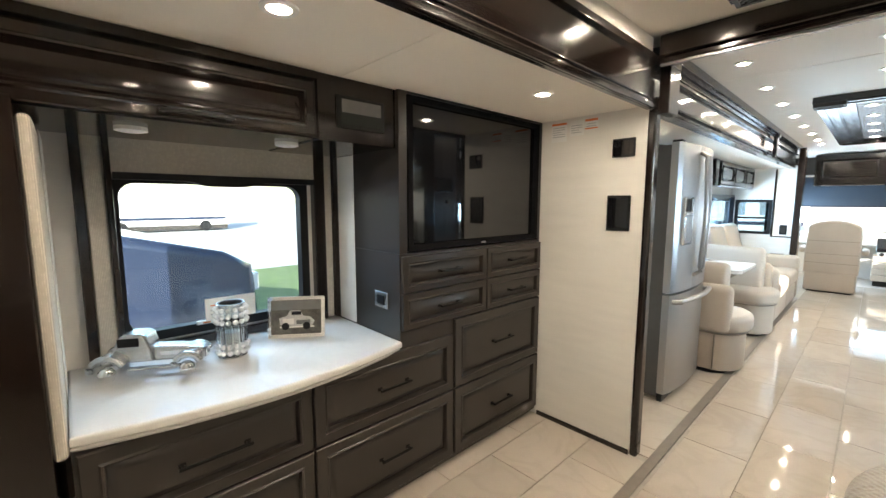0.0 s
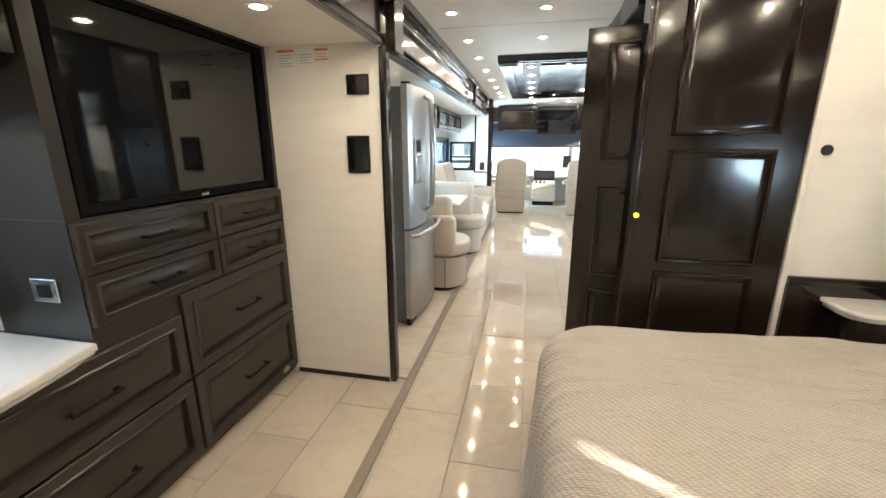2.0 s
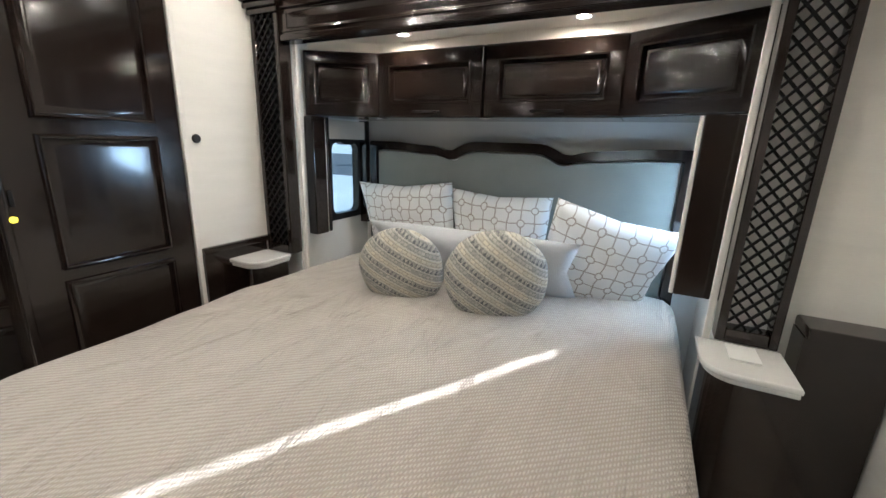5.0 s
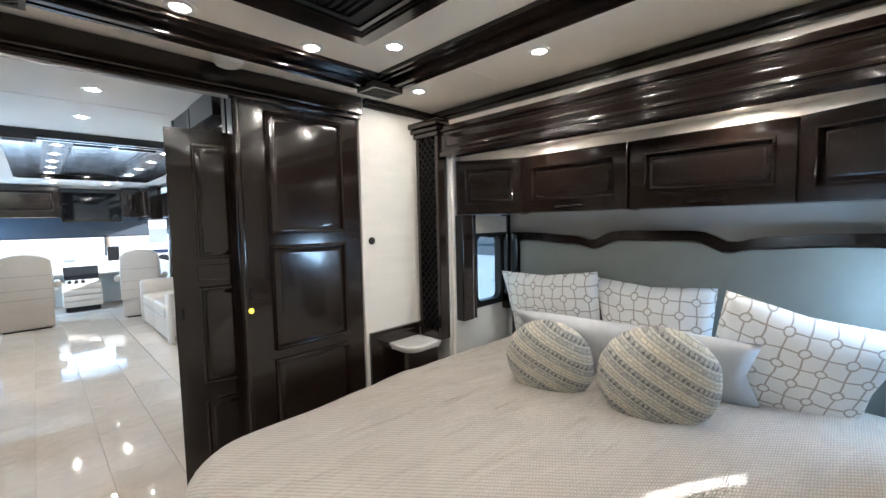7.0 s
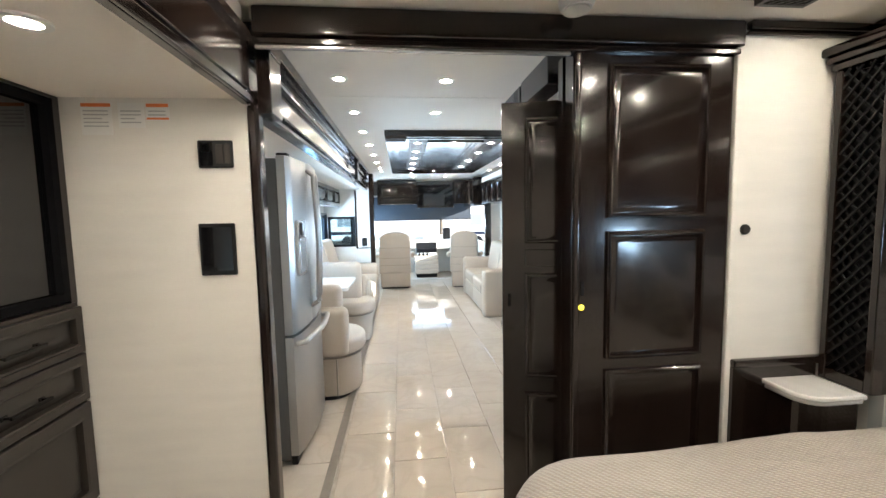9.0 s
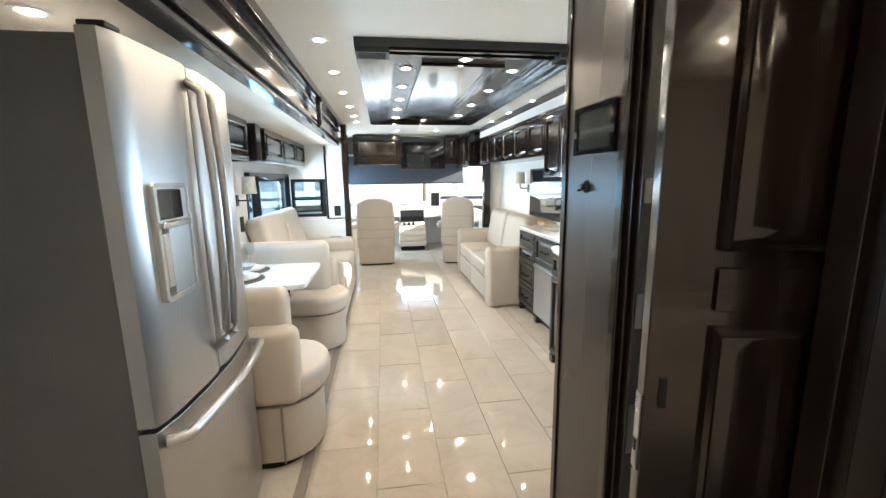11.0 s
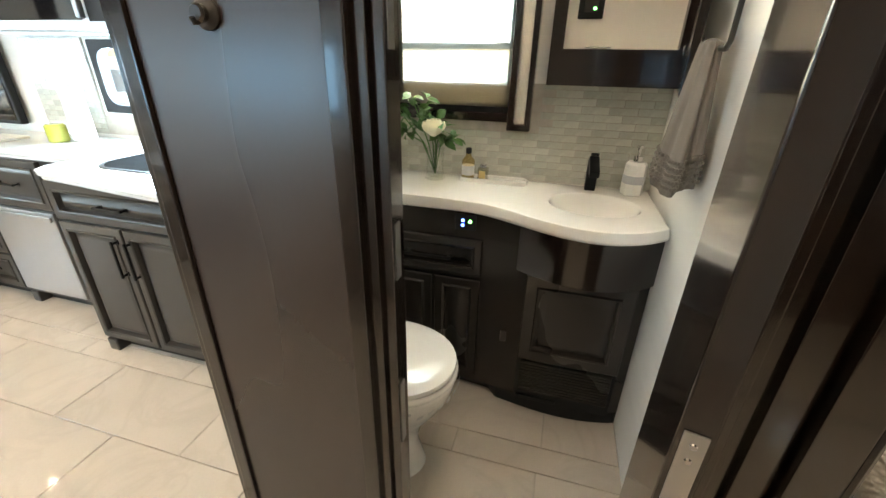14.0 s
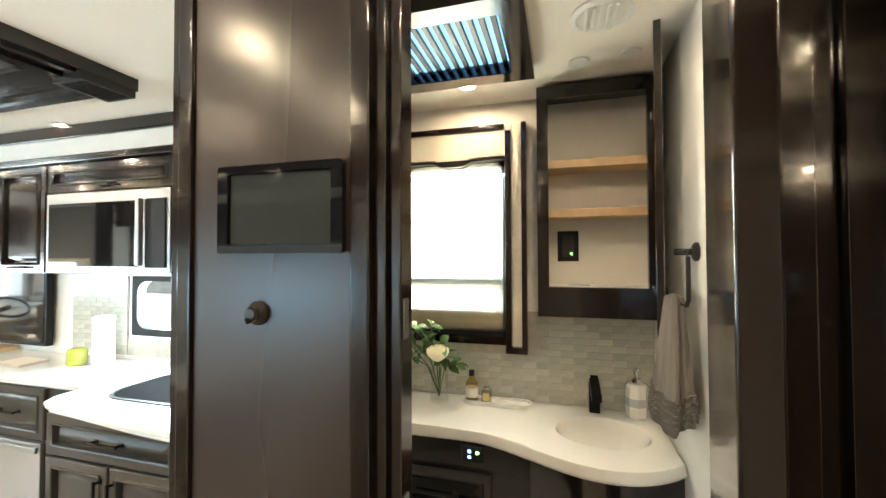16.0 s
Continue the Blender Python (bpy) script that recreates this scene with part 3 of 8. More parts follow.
# windscreen wall: dash below, header above
setting("wall_front", boxes((-1.0, 1.6, 8.5, FRONT, 0.0, 0.92), (-1.0, 1.6, 8.5, FRONT, 1.85, 2.2), (-1.0, -0.92, 8.5, FRONT, 0.92, 1.85), (1.52, 1.6, 8.5, FRONT, 0.92, 1.85), (-1.0, -0.95, 5.58, 5.7, 0, 2.2)), DASHPALE, "pale dash wall round the windscreen", "wall")
setting("ceiling_cab", boxes((-1.0, -0.66, 5.5, FRONT, CH, CH + 0.06)), CEIL, "cream ceiling over the driver's seat", "ceiling")
# floor strip along the slides
setting("trim_floor_strip", boxes((-0.585, -0.535, REAR, 5.55, -0.006, 0.004, 0.001)), STRIP, "taupe stone strip along the slide edge", "trim")

# fine seams where the ceiling panels meet
for n_, rows_ in (("trim_seam_slide", (SL + 0.01, -0.73, -1.36, -1.352, SLC - 0.0025, SLC + 0.001)), ("trim_seam_hall", (-0.60, 1.35, 1.02, 1.028, CH - 0.0025, CH + 0.001)),
                  ("trim_seam_bedroom", (1.27, 1.61, -0.72, -0.712, CB - 0.0025, CB + 0.001)), ("trim_seam_bath", (0.68, 1.70, 0.68, 0.69, CH - 0.004, CH + 0.001))):
    setting(n_, boxes((*rows_, 0.001)), CEIL, "thin covered seam in the cream ceiling", "trim")


# ---- lamps in the ceilings ----
def recessed_light():
    """Built once, copied to all its places; the lens faces down at z = 0."""
    ob = thing("recessed_light", "small round recessed ceiling light with a warm glowing lens", "ceiling light", group="recessed ceiling lights")
    o = [(0.047 * math.cos(2 * math.pi * i / 24), 0.047 * math.sin(2 * math.pi * i / 24)) for i in range(24)]
    inner = [(p[0] * 0.66, p[1] * 0.66) for p in o]
    part("trim_ring", ring(o, inner, -0.006, 0.0), WHITE, ob)
    part("lens", lathe([(0.030, -0.003), (0.030, -0.0015), (0.024, 0.0)], 20), LAMPGLOW, ob, "glowing frosted lens")
    part("led", lathe([(0.011, -0.0046), (0.016, -0.0041), (0.016, -0.0031)], 16), LEDGLOW, ob, "bright centre of the lamp")
    return ob


LIGHT = recessed_light()
LIGHT.location = (-0.435, 0.691, CH)


def lights(z, *places):
    for x, y in places:
        copy_thing(LIGHT, Matrix.Translation((x, y, z)))


lights(CH, (0.135, 0.70), (-0.435, 1.40), (0.135, 1.40), (-0.435, 2.074), (-0.435, 2.743), (-0.435, 3.443), (-0.435, 4.15), (-0.435, 4.80), (-0.435, 5.3),
       (1.38, 2.88), (1.38, 3.67), (1.38, 4.45), (1.38, 5.2), (0.13, 6.3), (0.75, 6.3))
lights(CB, (1.435, -0.316), (1.465, -1.06), (1.465, -1.85), (-0.42, -1.2), (-0.42, -0.35))
lights(SLC, (-0.91, -1.751), (-0.912, -0.577), (-0.91, -2.5))
lights(SRC, (1.96, -0.80), (1.96, -1.70))
lights(SLC + 0.02, (-1.05, 1.0))


# ---- bedroom ceiling tray ----
def ceiling_tray(name, x0, x1, y0, y1, z, w, label, lamp_places, grilles):
    """A stepped dark frame hung under the ceiling with a dark field in it."""
    ob = thing(name, label, "ceiling tray", ((x0 + x1) / 2, (y0 + y1) / 2, z))
    o = [(x0, y0), (x1, y0), (x1, y1), (x0, y1)]

    def inset(i):
        return [(x0 + i, y0 + i), (x1 - i, y0 + i), (x1 - i, y1 - i), (x0 + i, y1 - i)]

    e = w if name.startswith("living") else w * 0.76
    B = ring(o, inset(e * 0.32), z - 0.045, z)
    put(B, ring(inset(e * 0.32), inset(e * 0.55), z - 0.03, z), ring(inset(e * 0.06), inset(e * 0.12), z - 0.055, z - 0.04), ring(inset(e * 0.22), inset(e * 0.3), z - 0.06, z - 0.04), ring(inset(e * 0.4), inset(e * 0.46), z - 0.038, z - 0.029))
    under(ob, part("outer_frame", B, ESPRESSO, None, "stepped glossy espresso moulding"))
    under(ob, part("light_band", ring(inset(e * 0.55), inset(w), z - 0.012, z - 0.001), DOORFACE if name.startswith("living") else CEIL, None, "band that holds the lamps"))
    i = w
    B = ring(inset(i), inset(i + 0.05), z - 0.035, z - 0.001)
    put(B, ring(inset(i + 0.06), inset(i + 0.085), z - 0.022, z - 0.001), ring(inset(i + 0.05), inset(i + 0.06), z - 0.028, z - 0.001))
    under(ob, part("inner_frame", B, ESPRESSO, None, "stepped glossy espresso moulding"))
    under(ob, part("field", boxes((x0 + i + 0.085, x1 - i - 0.085, y0 + i + 0.085, y1 - i - 0.085, z - 0.012, z - 0.001)), ESPRESSO if name.startswith("living") else BLACK))
    for gx, gy in grilles:
        G = boxes((gx - 0.09, gx + 0.09, gy - 0.07, gy - 0.055, z - 0.075, z - 0.046), (gx - 0.09, gx + 0.09, gy + 0.055, gy + 0.07, z - 0.075, z - 0.046),
                  (gx - 0.09, gx - 0.075, gy - 0.054, gy + 0.054, z - 0.075, z - 0.046), (gx + 0.075, gx + 0.09, gy - 0.054, gy + 0.054, z - 0.075, z - 0.046))
        for k in range(-4, 5):
            for s in (-1, 1):
                c = k * 0.030
                lo, hi = max(-0.056, -0.077 - c), min(0.056, 0.077 - c)
                if hi - lo > 0.01:
                    half, mid = (hi - lo) * 0.7071, (lo + hi) / 2
                    put(G, moved(box(-half, half, -0.003, 0.003, -0.005, 0.0), Matrix.Translation((gx + c + mid, gy + s * mid, z - 0.066 + 0.002 * s)) @ Matrix.Rotation(radians(45 * s), 4, "Z")))
        under(ob, part("corner_grille", G, BRONZE, None, "dark lattice air grille"))
    lights(z - 0.0125, *lamp_places)
    return ob


ceiling_tray("bedroom_ceiling_tray", -0.30, 1.26, -2.45, -0.24, CB, 0.42, "glossy espresso stepped ceiling tray over the bed",
             [(0.258, -0.468), (0.715, -0.468), (0.955, -0.70), (0.94, -1.22), (0.94, -1.75), (0.2, -2.15), (0.0, -0.9), (0.0, -1.6)], [(1.155, -0.33), (-0.185, -0.335)])

# slatted air return in the tray
vent = thing("ceiling_vent", "black slatted ceiling vent in the tray", "vent", (0.45, -1.2, CB - 0.02))
under(vent, part("vent_frame", ring(rounded(0.24, 0.70, -1.0, -0.78, 0.02, 3), rounded(0.26, 0.68, -0.98, -0.80, 0.015, 3), CB - 0.03, CB - 0.0125), BLACK))
for k in range(14):
    under(vent, part("slat", boxes((0.275 + k * 0.029, 0.290 + k * 0.029, -0.975, -0.805, CB - 0.026, CB - 0.014, 0.002)), BLACK))

smoke = thing("smoke_detector", "round white smoke detector on the ceiling", "smoke detector", (0.51, -0.12, CB))
under(smoke, part("housing", lathe([(0.062, 0), (0.062, -0.018), (0.052, -0.034), (0.03, -0.038), (0.0, -0.038)], 28, (0.51, -0.12, CB)), WHITE, None, "", 40))
under(smoke, part("sensor_ring", lathe([(0.045, -0.030), (0.047, -0.041), (0.036, -0.043), (0.0, -0.043)], 28, (0.51, -0.12, CB)), PAPER, None, "", 40))
speaker = thing("ceiling_speaker", "small round white ceiling speaker grille", "speaker", (1.30, -0.30, CB))
under(speaker, part("grille", boxes((1.27, 1.36, -0.245, -0.175, CB - 0.012, CB - 0.001, 0.004)), WHITE))


# ---- dresser wall ----
def drawer_front(parent, u0, u1, v0, v1, side, at, mat, handle=0.15, fw=0.045, dx=0.0):
    d = part("drawer_front", raised_panel(u0, u1, v0, v1, side, at, fw, 0.02), mat, None, "", 40)
    under(parent, d)
    if handle:
        h = part("handle", bar_handle((u0 + u1) / 2 + dx, (v0 + v1) / 2, side, at + (0.016 if side[0] == "+" else -0.016), handle), PULL, None, "dark bronze bar handle", 40)
        h.parent = d
    return d


tvc = thing("media_cabinet", "charcoal built-in cabinet with drawers below a recessed television", "cabinet", (-1.5, -0.55, 0.0))
XF = -1.29
for nm_, rows_ in (("drawer_carcass", (SL + 0.002, XF, -1.10, -0.004, 0.03, 1.155, 0.003)), ("side_panel", (SL + 0.002, XF, -1.10, -1.055, 1.1555, SLC - 0.002)),
                   ("top_rail", (SL + 0.002, XF, -1.0545, -0.004, 1.86, SLC - 0.002)), ("back_panel", (SL + 0.002, -1.42, -1.0545, -0.004, 1.1555, 1.8595)), ("side_panel", (-1.4195, XF, -0.03, -0.004, 1.1555, 1.8595))):
    under(tvc, part(nm_, boxes(rows_), CHARCOAL, None, "", 40))
for u0, u1 in ((-1.095, -0.525), (-0.520, -0.012)):
    for v0, v1 in ((0.975, 1.142), (0.80, 0.97)):
        drawer_front(tvc, u0, u1, v0, v1, "+x", XF, CHARCOAL, 0.14, 0.035)
for v0, v1 in ((0.425, 0.79), (0.06, 0.415)):
    drawer_front(tvc, -0.762, -0.012, v0, v1, "+x", XF, CHARCOAL, 0.17, 0.05)
    drawer_front(tvc, -1.53, -0.775, v0, min(v1, 0.715 if v1 > 0.7 else v1), "+x", XF, CHARCOAL, 0.17, 0.05)
under(tvc, part("toe_kick", boxes((SL + 0.1, XF - 0.03, -1.09, -0.01, 0.0, 0.03)), BLACK))
tv = thing("television", "large flat black television recessed into the cabinet", "television", (-1.33, -0.54, 1.17))
under(tv, part("bezel", moved(ring([(-1.05, 1.165), (-0.035, 1.165), (-0.035, 1.855), (-1.05, 1.855)], [(-1.022, 1.193), (-0.063, 1.193), (-0.063, 1.830), (-1.022, 1.830)], -0.05, 0.0), facing("+x", -1.286)), SINKBLACK))
under(tv, part("screen", boxes((-1.335, -1.31, -1.029, -0.056, 1.186, 1.837, 0.002)), SCREEN))
under(tv, part("badge", boxes((-1.287, -1.284, -0.56, -0.52, 1.169, 1.180)), SILVER))

drs = thing("dresser", "charcoal dresser with wide drawers under a bowed white top", "dresser", (-1.55, -1.65, 0.0))
under(drs, part("carcass", boxes((SL + 0.002, XF, -2.22, -1.102, 0.03, 0.722)), CHARCOAL))
for v0, v1 in ((0.425, 0.70), (0.06, 0.415)):
    drawer_front(drs, -2.21, -1.54, v0, v1, "+x", XF, CHARCOAL, 0.22, 0.05)


def bow(t):
    return -1.275 + 0.085 * math.sin(math.pi * min(1, max(0, t))) ** 0.9


top_out = [(SL + 0.003, -2.22)] + [(bow(k / 18) if k < 18 else -1.275, -2.22 + 1.117 * k / 18) for k in range(19)] + [(SL + 0.003, -1.103)]
dtop = thing("dresser_countertop", "bowed white quartz top on the dresser", "countertop", (-1.6, -1.65, 0.724))
under(dtop, part("slab", slab(top_out, 0.724, 0.757, 0.01, 3), QUARTZ, None, "", 50))
under(dtop, part("edge_moulding", slab([(p[0] - 0.014 if i not in (0, len(top_out) - 1) else p[0], p[1]) for i, p in enumerate(top_out)], 0.705, 0.7238, 0.008, 2), QUARTZ, None, "", 50))

ovc = thing("overhead_cabinet", "glossy espresso overhead cabinet above the window", "cabinet", (-1.7, -1.75, 1.66))
XO = -1.32
under(ovc, part("carcass", boxes((SL + 0.06, XO, -2.78, -1.462, 1.626, SLC - 0.002)), ESPRESSO))
d = part("door", raised_panel(-2.46, -1.475, 1.632, SLC - 0.045, "+x", XO, 0.038, 0.02), ESPRESSO, None, "", 40)
under(ovc, d)
under(ovc, part("top_moulding", boxes((XO, XO + 0.022, -2.78, -1.462, SLC - 0.035, SLC - 0.003, 0.006)), ESPRESSO, None, "", 40))
h = part("handle", bar_handle(-1.86, 1.652, "+x", XO + 0.02, 0.20), PULL)
h.parent = d
for y in (-2.004, -1.50):
    under(ovc, part("puck_light", lathe([(0.045, 0), (0.045, -0.012), (0.03, -0.016), (0.0, -0.016)], 20, (-1.51, y, 1.6255)), WHITE, None, "small white puck light"))
spk = thing("speaker_cabinet", "espresso overhead box with a grey glass panel", "cabinet", (-1.6, -1.22, 1.65))
under(spk, part("box", boxes((SL + 0.06, XO + 0.012, -1.459, -1.103, 1.622, SLC - 0.002, 0.003)), ESPRESSO))
under(spk, part("panel_frame", boxes((XO + 0.0125, XO + 0.02, -1.385, -1.165, 1.675, 1.80, 0.003)), BLACK))
under(spk, part("glass_panel", boxes((XO + 0.0205, XO + 0.023, -1.37, -1.18, 1.688, 1.79, 0.001)), DISPLAY))
under(spk, part("reflective_insert", boxes((XO + 0.0232, XO + 0.0242, -1.365, -1.185, 1.735, 1.785)), PEWTER, None, "pale reflective insert"))

outlet = thing("wall_outlet", "silver framed power outlet on the cabinet side", "outlet", (-1.64, -1.10, 0.88))
under(outlet, part("plate", boxes((-1.485, -1.378, -1.108, -1.1005, 0.885, 0.965, 0.004)), SILVER))
under(outlet, part("insert", boxes((-1.460, -1.403, -1.111, -1.108, 0.903, 0.947, 0.003)), BLACK))

setting("trim_window_return", boxes((SL + 0.052, -1.668, -1.1035, -1.1005, 0.759, 1.62)), WALLPAPER, "off-white return strip beside the window", "trim")
setting("trim_window_return_rear", boxes((SL + 0.052, -1.56, -2.2215, -2.2190, 0.759, 1.60)), WALLPAPER, "off-white return wall beside the window", "trim")
# tall panel at the rear end of the dresser
wrd = thing("wardrobe", "dark wardrobe side with a padded cream edge beside the dresser", "wardrobe", (-1.55, -2.5, 0.0))
under(wrd, part("carcass", boxes((SL + 0.002, -1.255, -2.79, -2.252, 0.0, 1.64, 0.006)), ESPRESSO, None, "", 40))
under(wrd, part("padded_edge", boxes((SL + 0.002, -1.265, -2.2515, -2.2225, 0.70, 1.60, 0.012, 3)), SHADECLOTH, None, "cream ribbed cloth panel", 40))

# ---- bedroom window ----
def slide_window(name, u0, u1, v0, v1, side, at, label, r=0.06, thick=0.05, mid=None, pane=None):
    """Rounded black frame with its panes set into the wall. u along the wall."""
    ob = thing(name, label, "window")
    tagged(ob, kind="structure")
    m = facing(side, at)
    o = rounded(u0 - 0.012, u1 + 0.012, v0 - 0.012, v1 + 0.012, 0.012, 5)
    i = rounded(u0 + 0.028, u1 - 0.028, v0 + 0.028, v1 - 0.028, r, 5)
    part("window_frame", moved(ring(o, i, -0.045, 0.008), m), BLACK, ob, "", 40)
    g = part("pane", moved(slab(rounded(u0 + 0.02, u1 - 0.02, v0 + 0.02, v1 - 0.02, r, 5), -0.030, -0.026), m), pane or WINGLASS, ob)
    g.visible_shadow = False
    if mid:
        part("sash_rail", moved(boxes((u0 + 0.02, u1 - 0.02, mid - 0.014, mid + 0.014, -0.024, 0.004, 0.003)), m), BLACK, ob)
    return ob


slide_window("window_1", *BW, "+x", SL, "rounded black framed window above the dresser")
trim1 = thing("window_surround", "espresso window surround with cream cloth cornice and side panels", "window treatment", (SL + 0.02, -1.6, 0.77))
m1 = facing("+x", SL + 0.001)
under(trim1, part("frame", moved(boxes((-2.155, -2.123, 0.762, 1.665, 0, 0.05, 0.004), (-2.062, -2.041, 0.762, 1.64, 0, 0.05, 0.004), (-1.235, -1.178, 0.762, 1.64, 0, 0.05, 0.004), (-1.130, -1.104, 0.762, 1.665, 0, 0.05, 0.004), (-2.1225, -1.1305, 1.642, 1.665, 0, 0.05, 0.004), (-2.04, -1.236, 0.762, 0.80, 0, 0.03, 0.004)), m1), ESPRESSO, None, "", 40))
for a, b in ((-2.122, -2.063), (-1.177, -1.131)):
    under(trim1, part("side_panel", moved(boxes((a, b, 0.763, 1.641, 0.0, 0.035, 0.008)), m1), SHADECLOTH, None, "cream ribbed cloth side panel", 40))


def cornice(u0, u1, vt, vb, m, wave=0.018):
    """A padded valance with a shaped lower edge."""
    n = 24
    low = []
    for k in range(n + 1):
        t = k / n
        s = abs(t - 0.5) * 2
        k2 = min(1, max(0, (s - 0.18) / 0.22))
        low.append((u0 + (u1 - u0) * t, vb + wave * k2 * k2 * (3 - 2 * k2) - 0.25 * wave))
    b = bmesh.new()
    f = b.faces.new([b.verts.new((u, v, 0)) for u, v in low] + [b.verts.new((u1, vt, 0)), b.verts.new((u0, vt, 0))])
    e = bmesh.ops.extrude_face_region(b, geom=[f])
    bmesh.ops.translate(b, vec=(0, 0, 0.05), verts=[v for v in e["geom"] if isinstance(v, bmesh.types.BMVert)])
    bmesh.ops.recalc_face_normals(b, faces=b.faces[:])
    b.transform(m)
    return b


under(trim1, part("cornice", cornice(-2.040, -1.237, 1.641, 1.478, m1), SHADECLOTH, None, "cream ribbed cloth valance with a shaped edge"))
under(trim1, part("cornice_edge", cornice(-2.039, -1.238, 1.500, 1.458, facing("+x", SL + 0.004), 0.02), BLACK, None, "dark piped lower edge"))
latch = thing("window_latch", "small red and white window latch tab", "latch", (SL + 0.02, -1.74, 0.85))
under(latch, part("tab", boxes((SL + 0.002, SL + 0.016, -1.79, -1.71, 0.842, 0.858, 0.003)), WHITE))
under(latch, part("red_mark", boxes((SL + 0.0165, SL + 0.018, -1.765, -1.735, 0.846, 0.854)), ORANGE))


# ---- things on the dresser ----
def model_car():
    """A silver desk model of a vintage coupe with ball wheels, along local x, base at z = 0."""
    ob = thing("model_car", "silver metal model of a vintage car on the dresser", "model car", (-1.63, -2.0, 0.757))

    def prism(prof, w, bev):
        b = slab(prof, -w, w, bev, 3)
        b.transform(Matrix.Rotation(radians(90), 4, "X"))
        return b

    part("cabin", prism([(-0.115, 0.055), (-0.12, 0.10), (-0.095, 0.150), (-0.075, 0.160), (-0.025, 0.160), (-0.008, 0.148), (0.005, 0.105), (0.005, 0.055)], 0.047, 0.012), SILVER, ob, "rounded cabin", 50)
    part("hood", prism([(0.004, 0.050), (0.004, 0.108), (0.08, 0.104), (0.165, 0.092), (0.172, 0.084), (0.172, 0.050)], 0.033, 0.012), SILVER, ob, "long tapering hood", 50)
    part("tail", prism([(-0.175, 0.045), (-0.172, 0.066), (-0.15, 0.086), (-0.114, 0.100), (-0.114, 0.045)], 0.040, 0.010), SILVER, ob, "", 50)
    part("grille", boxes((0.171, 0.177, -0.020, 0.020, 0.046, 0.086, 0.004)), CHROME, ob)
    for q in (-0.03, 0.03):
        part("hood_vent", boxes((0.03, 0.11, q * 1.13 - 0.001, q * 1.13 + 0.001, 0.072, 0.088, 0.001)), CHROME, ob)
    for s in (-1, 1):
        part("side_window", boxes((-0.096, -0.030, 0.0475 * s - 0.001, 0.0475 * s + 0.001, 0.116, 0.147, 0.006)), BLACK, ob)
        part("running_board", boxes((-0.07, 0.10, 0.047 * s - 0.013, 0.047 * s + 0.013, 0.030, 0.040, 0.004)), SILVER, ob)
        for x, r in ((-0.125, 0.052), (0.125, 0.045)):
            pts = [(x + r * math.cos(radians(a)), 0.064 * s, 0.034 + r * math.sin(radians(a))) for a in range(25, 176, 15)]
            part("fender", tube(pts, 0.013, 10), SILVER, ob, "", 60)
            part("wheel", moved(lathe([(0.0, -0.024), (0.013, -0.021), (0.023, -0.013), (0.029, 0.0), (0.023, 0.013), (0.013, 0.021), (0.0, 0.024)], 20), Matrix.Translation((x, 0.068 * s, 0.0295)) @ Matrix.Rotation(radians(-90 * s), 4, "X")), CHROME, ob, "polished ball wheel", 60)
        part("headlight", moved(lathe([(0.0, -0.016), (0.012, -0.008), (0.016, 0.005), (0.0, 0.010)], 14), Matrix.Translation((0.150, 0.043 * s, 0.078)) @ Matrix.Rotation(radians(90), 4, "Y")), CHROME, ob, "", 60)
    ob.matrix_basis = Matrix.Translation((-1.635, -1.975, 0.757)) @ Matrix.Rotation(radians(62), 4, "Z") @ Matrix.Scale(1.0, 4)
    return ob


model_car()


def candle_holder():
    at = (-1.62, -1.715, 0.757)
    ob = thing("candle_holder", "cylindrical candle holder strung with clear crystal beads", "candle holder", at)
    under(ob, part("inner_glass", lathe([(0.040, 0.006), (0.040, 0.19), (0.037, 0.19), (0.037, 0.010), (0, 0.010)], 24, at), glass("thin_holder_glass", (0.93, 0.96, 0.98)), None, "", 40))
    for z in (0.0, 0.19):
        under(ob, part("rim", lathe([(0.046, z), (0.048, z + 0.003), (0.046, z + 0.006), (0.042, z + 0.006), (0.042, z)], 28, at), SILVER, None, "", 40))
    under(ob, part("candle", lathe([(0.030, 0.012), (0.030, 0.09), (0.0, 0.085)], 20, at), PAPER, None, "short white pillar candle"))
    grow = Matrix.Translation(at) @ Matrix.Scale(1.14, 4) @ Matrix.Translation(-Vector(at))
    for q in ob.children:
        q.data.transform(grow)
    first = None
    for k in range(14):
        a = 2 * math.pi * k / 14
        q = part("prism", moved(box(-0.004, 0.004, -0.0085, 0.0085, 0.064, 0.150, 0.002, 1), Matrix.Rotation(a, 4, "Z") @ Matrix.Translation((0.055, 0, 0))), CRYSTAL, None, "clear glass prism")
        q.parent = ob
        for j in (0, 1, 5, 6, 7):
            if first is None:
                B = bmesh.new()
                bmesh.ops.create_icosphere(B, subdivisions=1, radius=0.012)
                bead = part("bead", B, BEAD)
                first = bead.data
            else:
                bead = new("bead", first)
            bead.parent = ob
            bead.location = (0.057 * math.cos(a), 0.057 * math.sin(a), 0.025 + j * 0.025)


candle_holder()


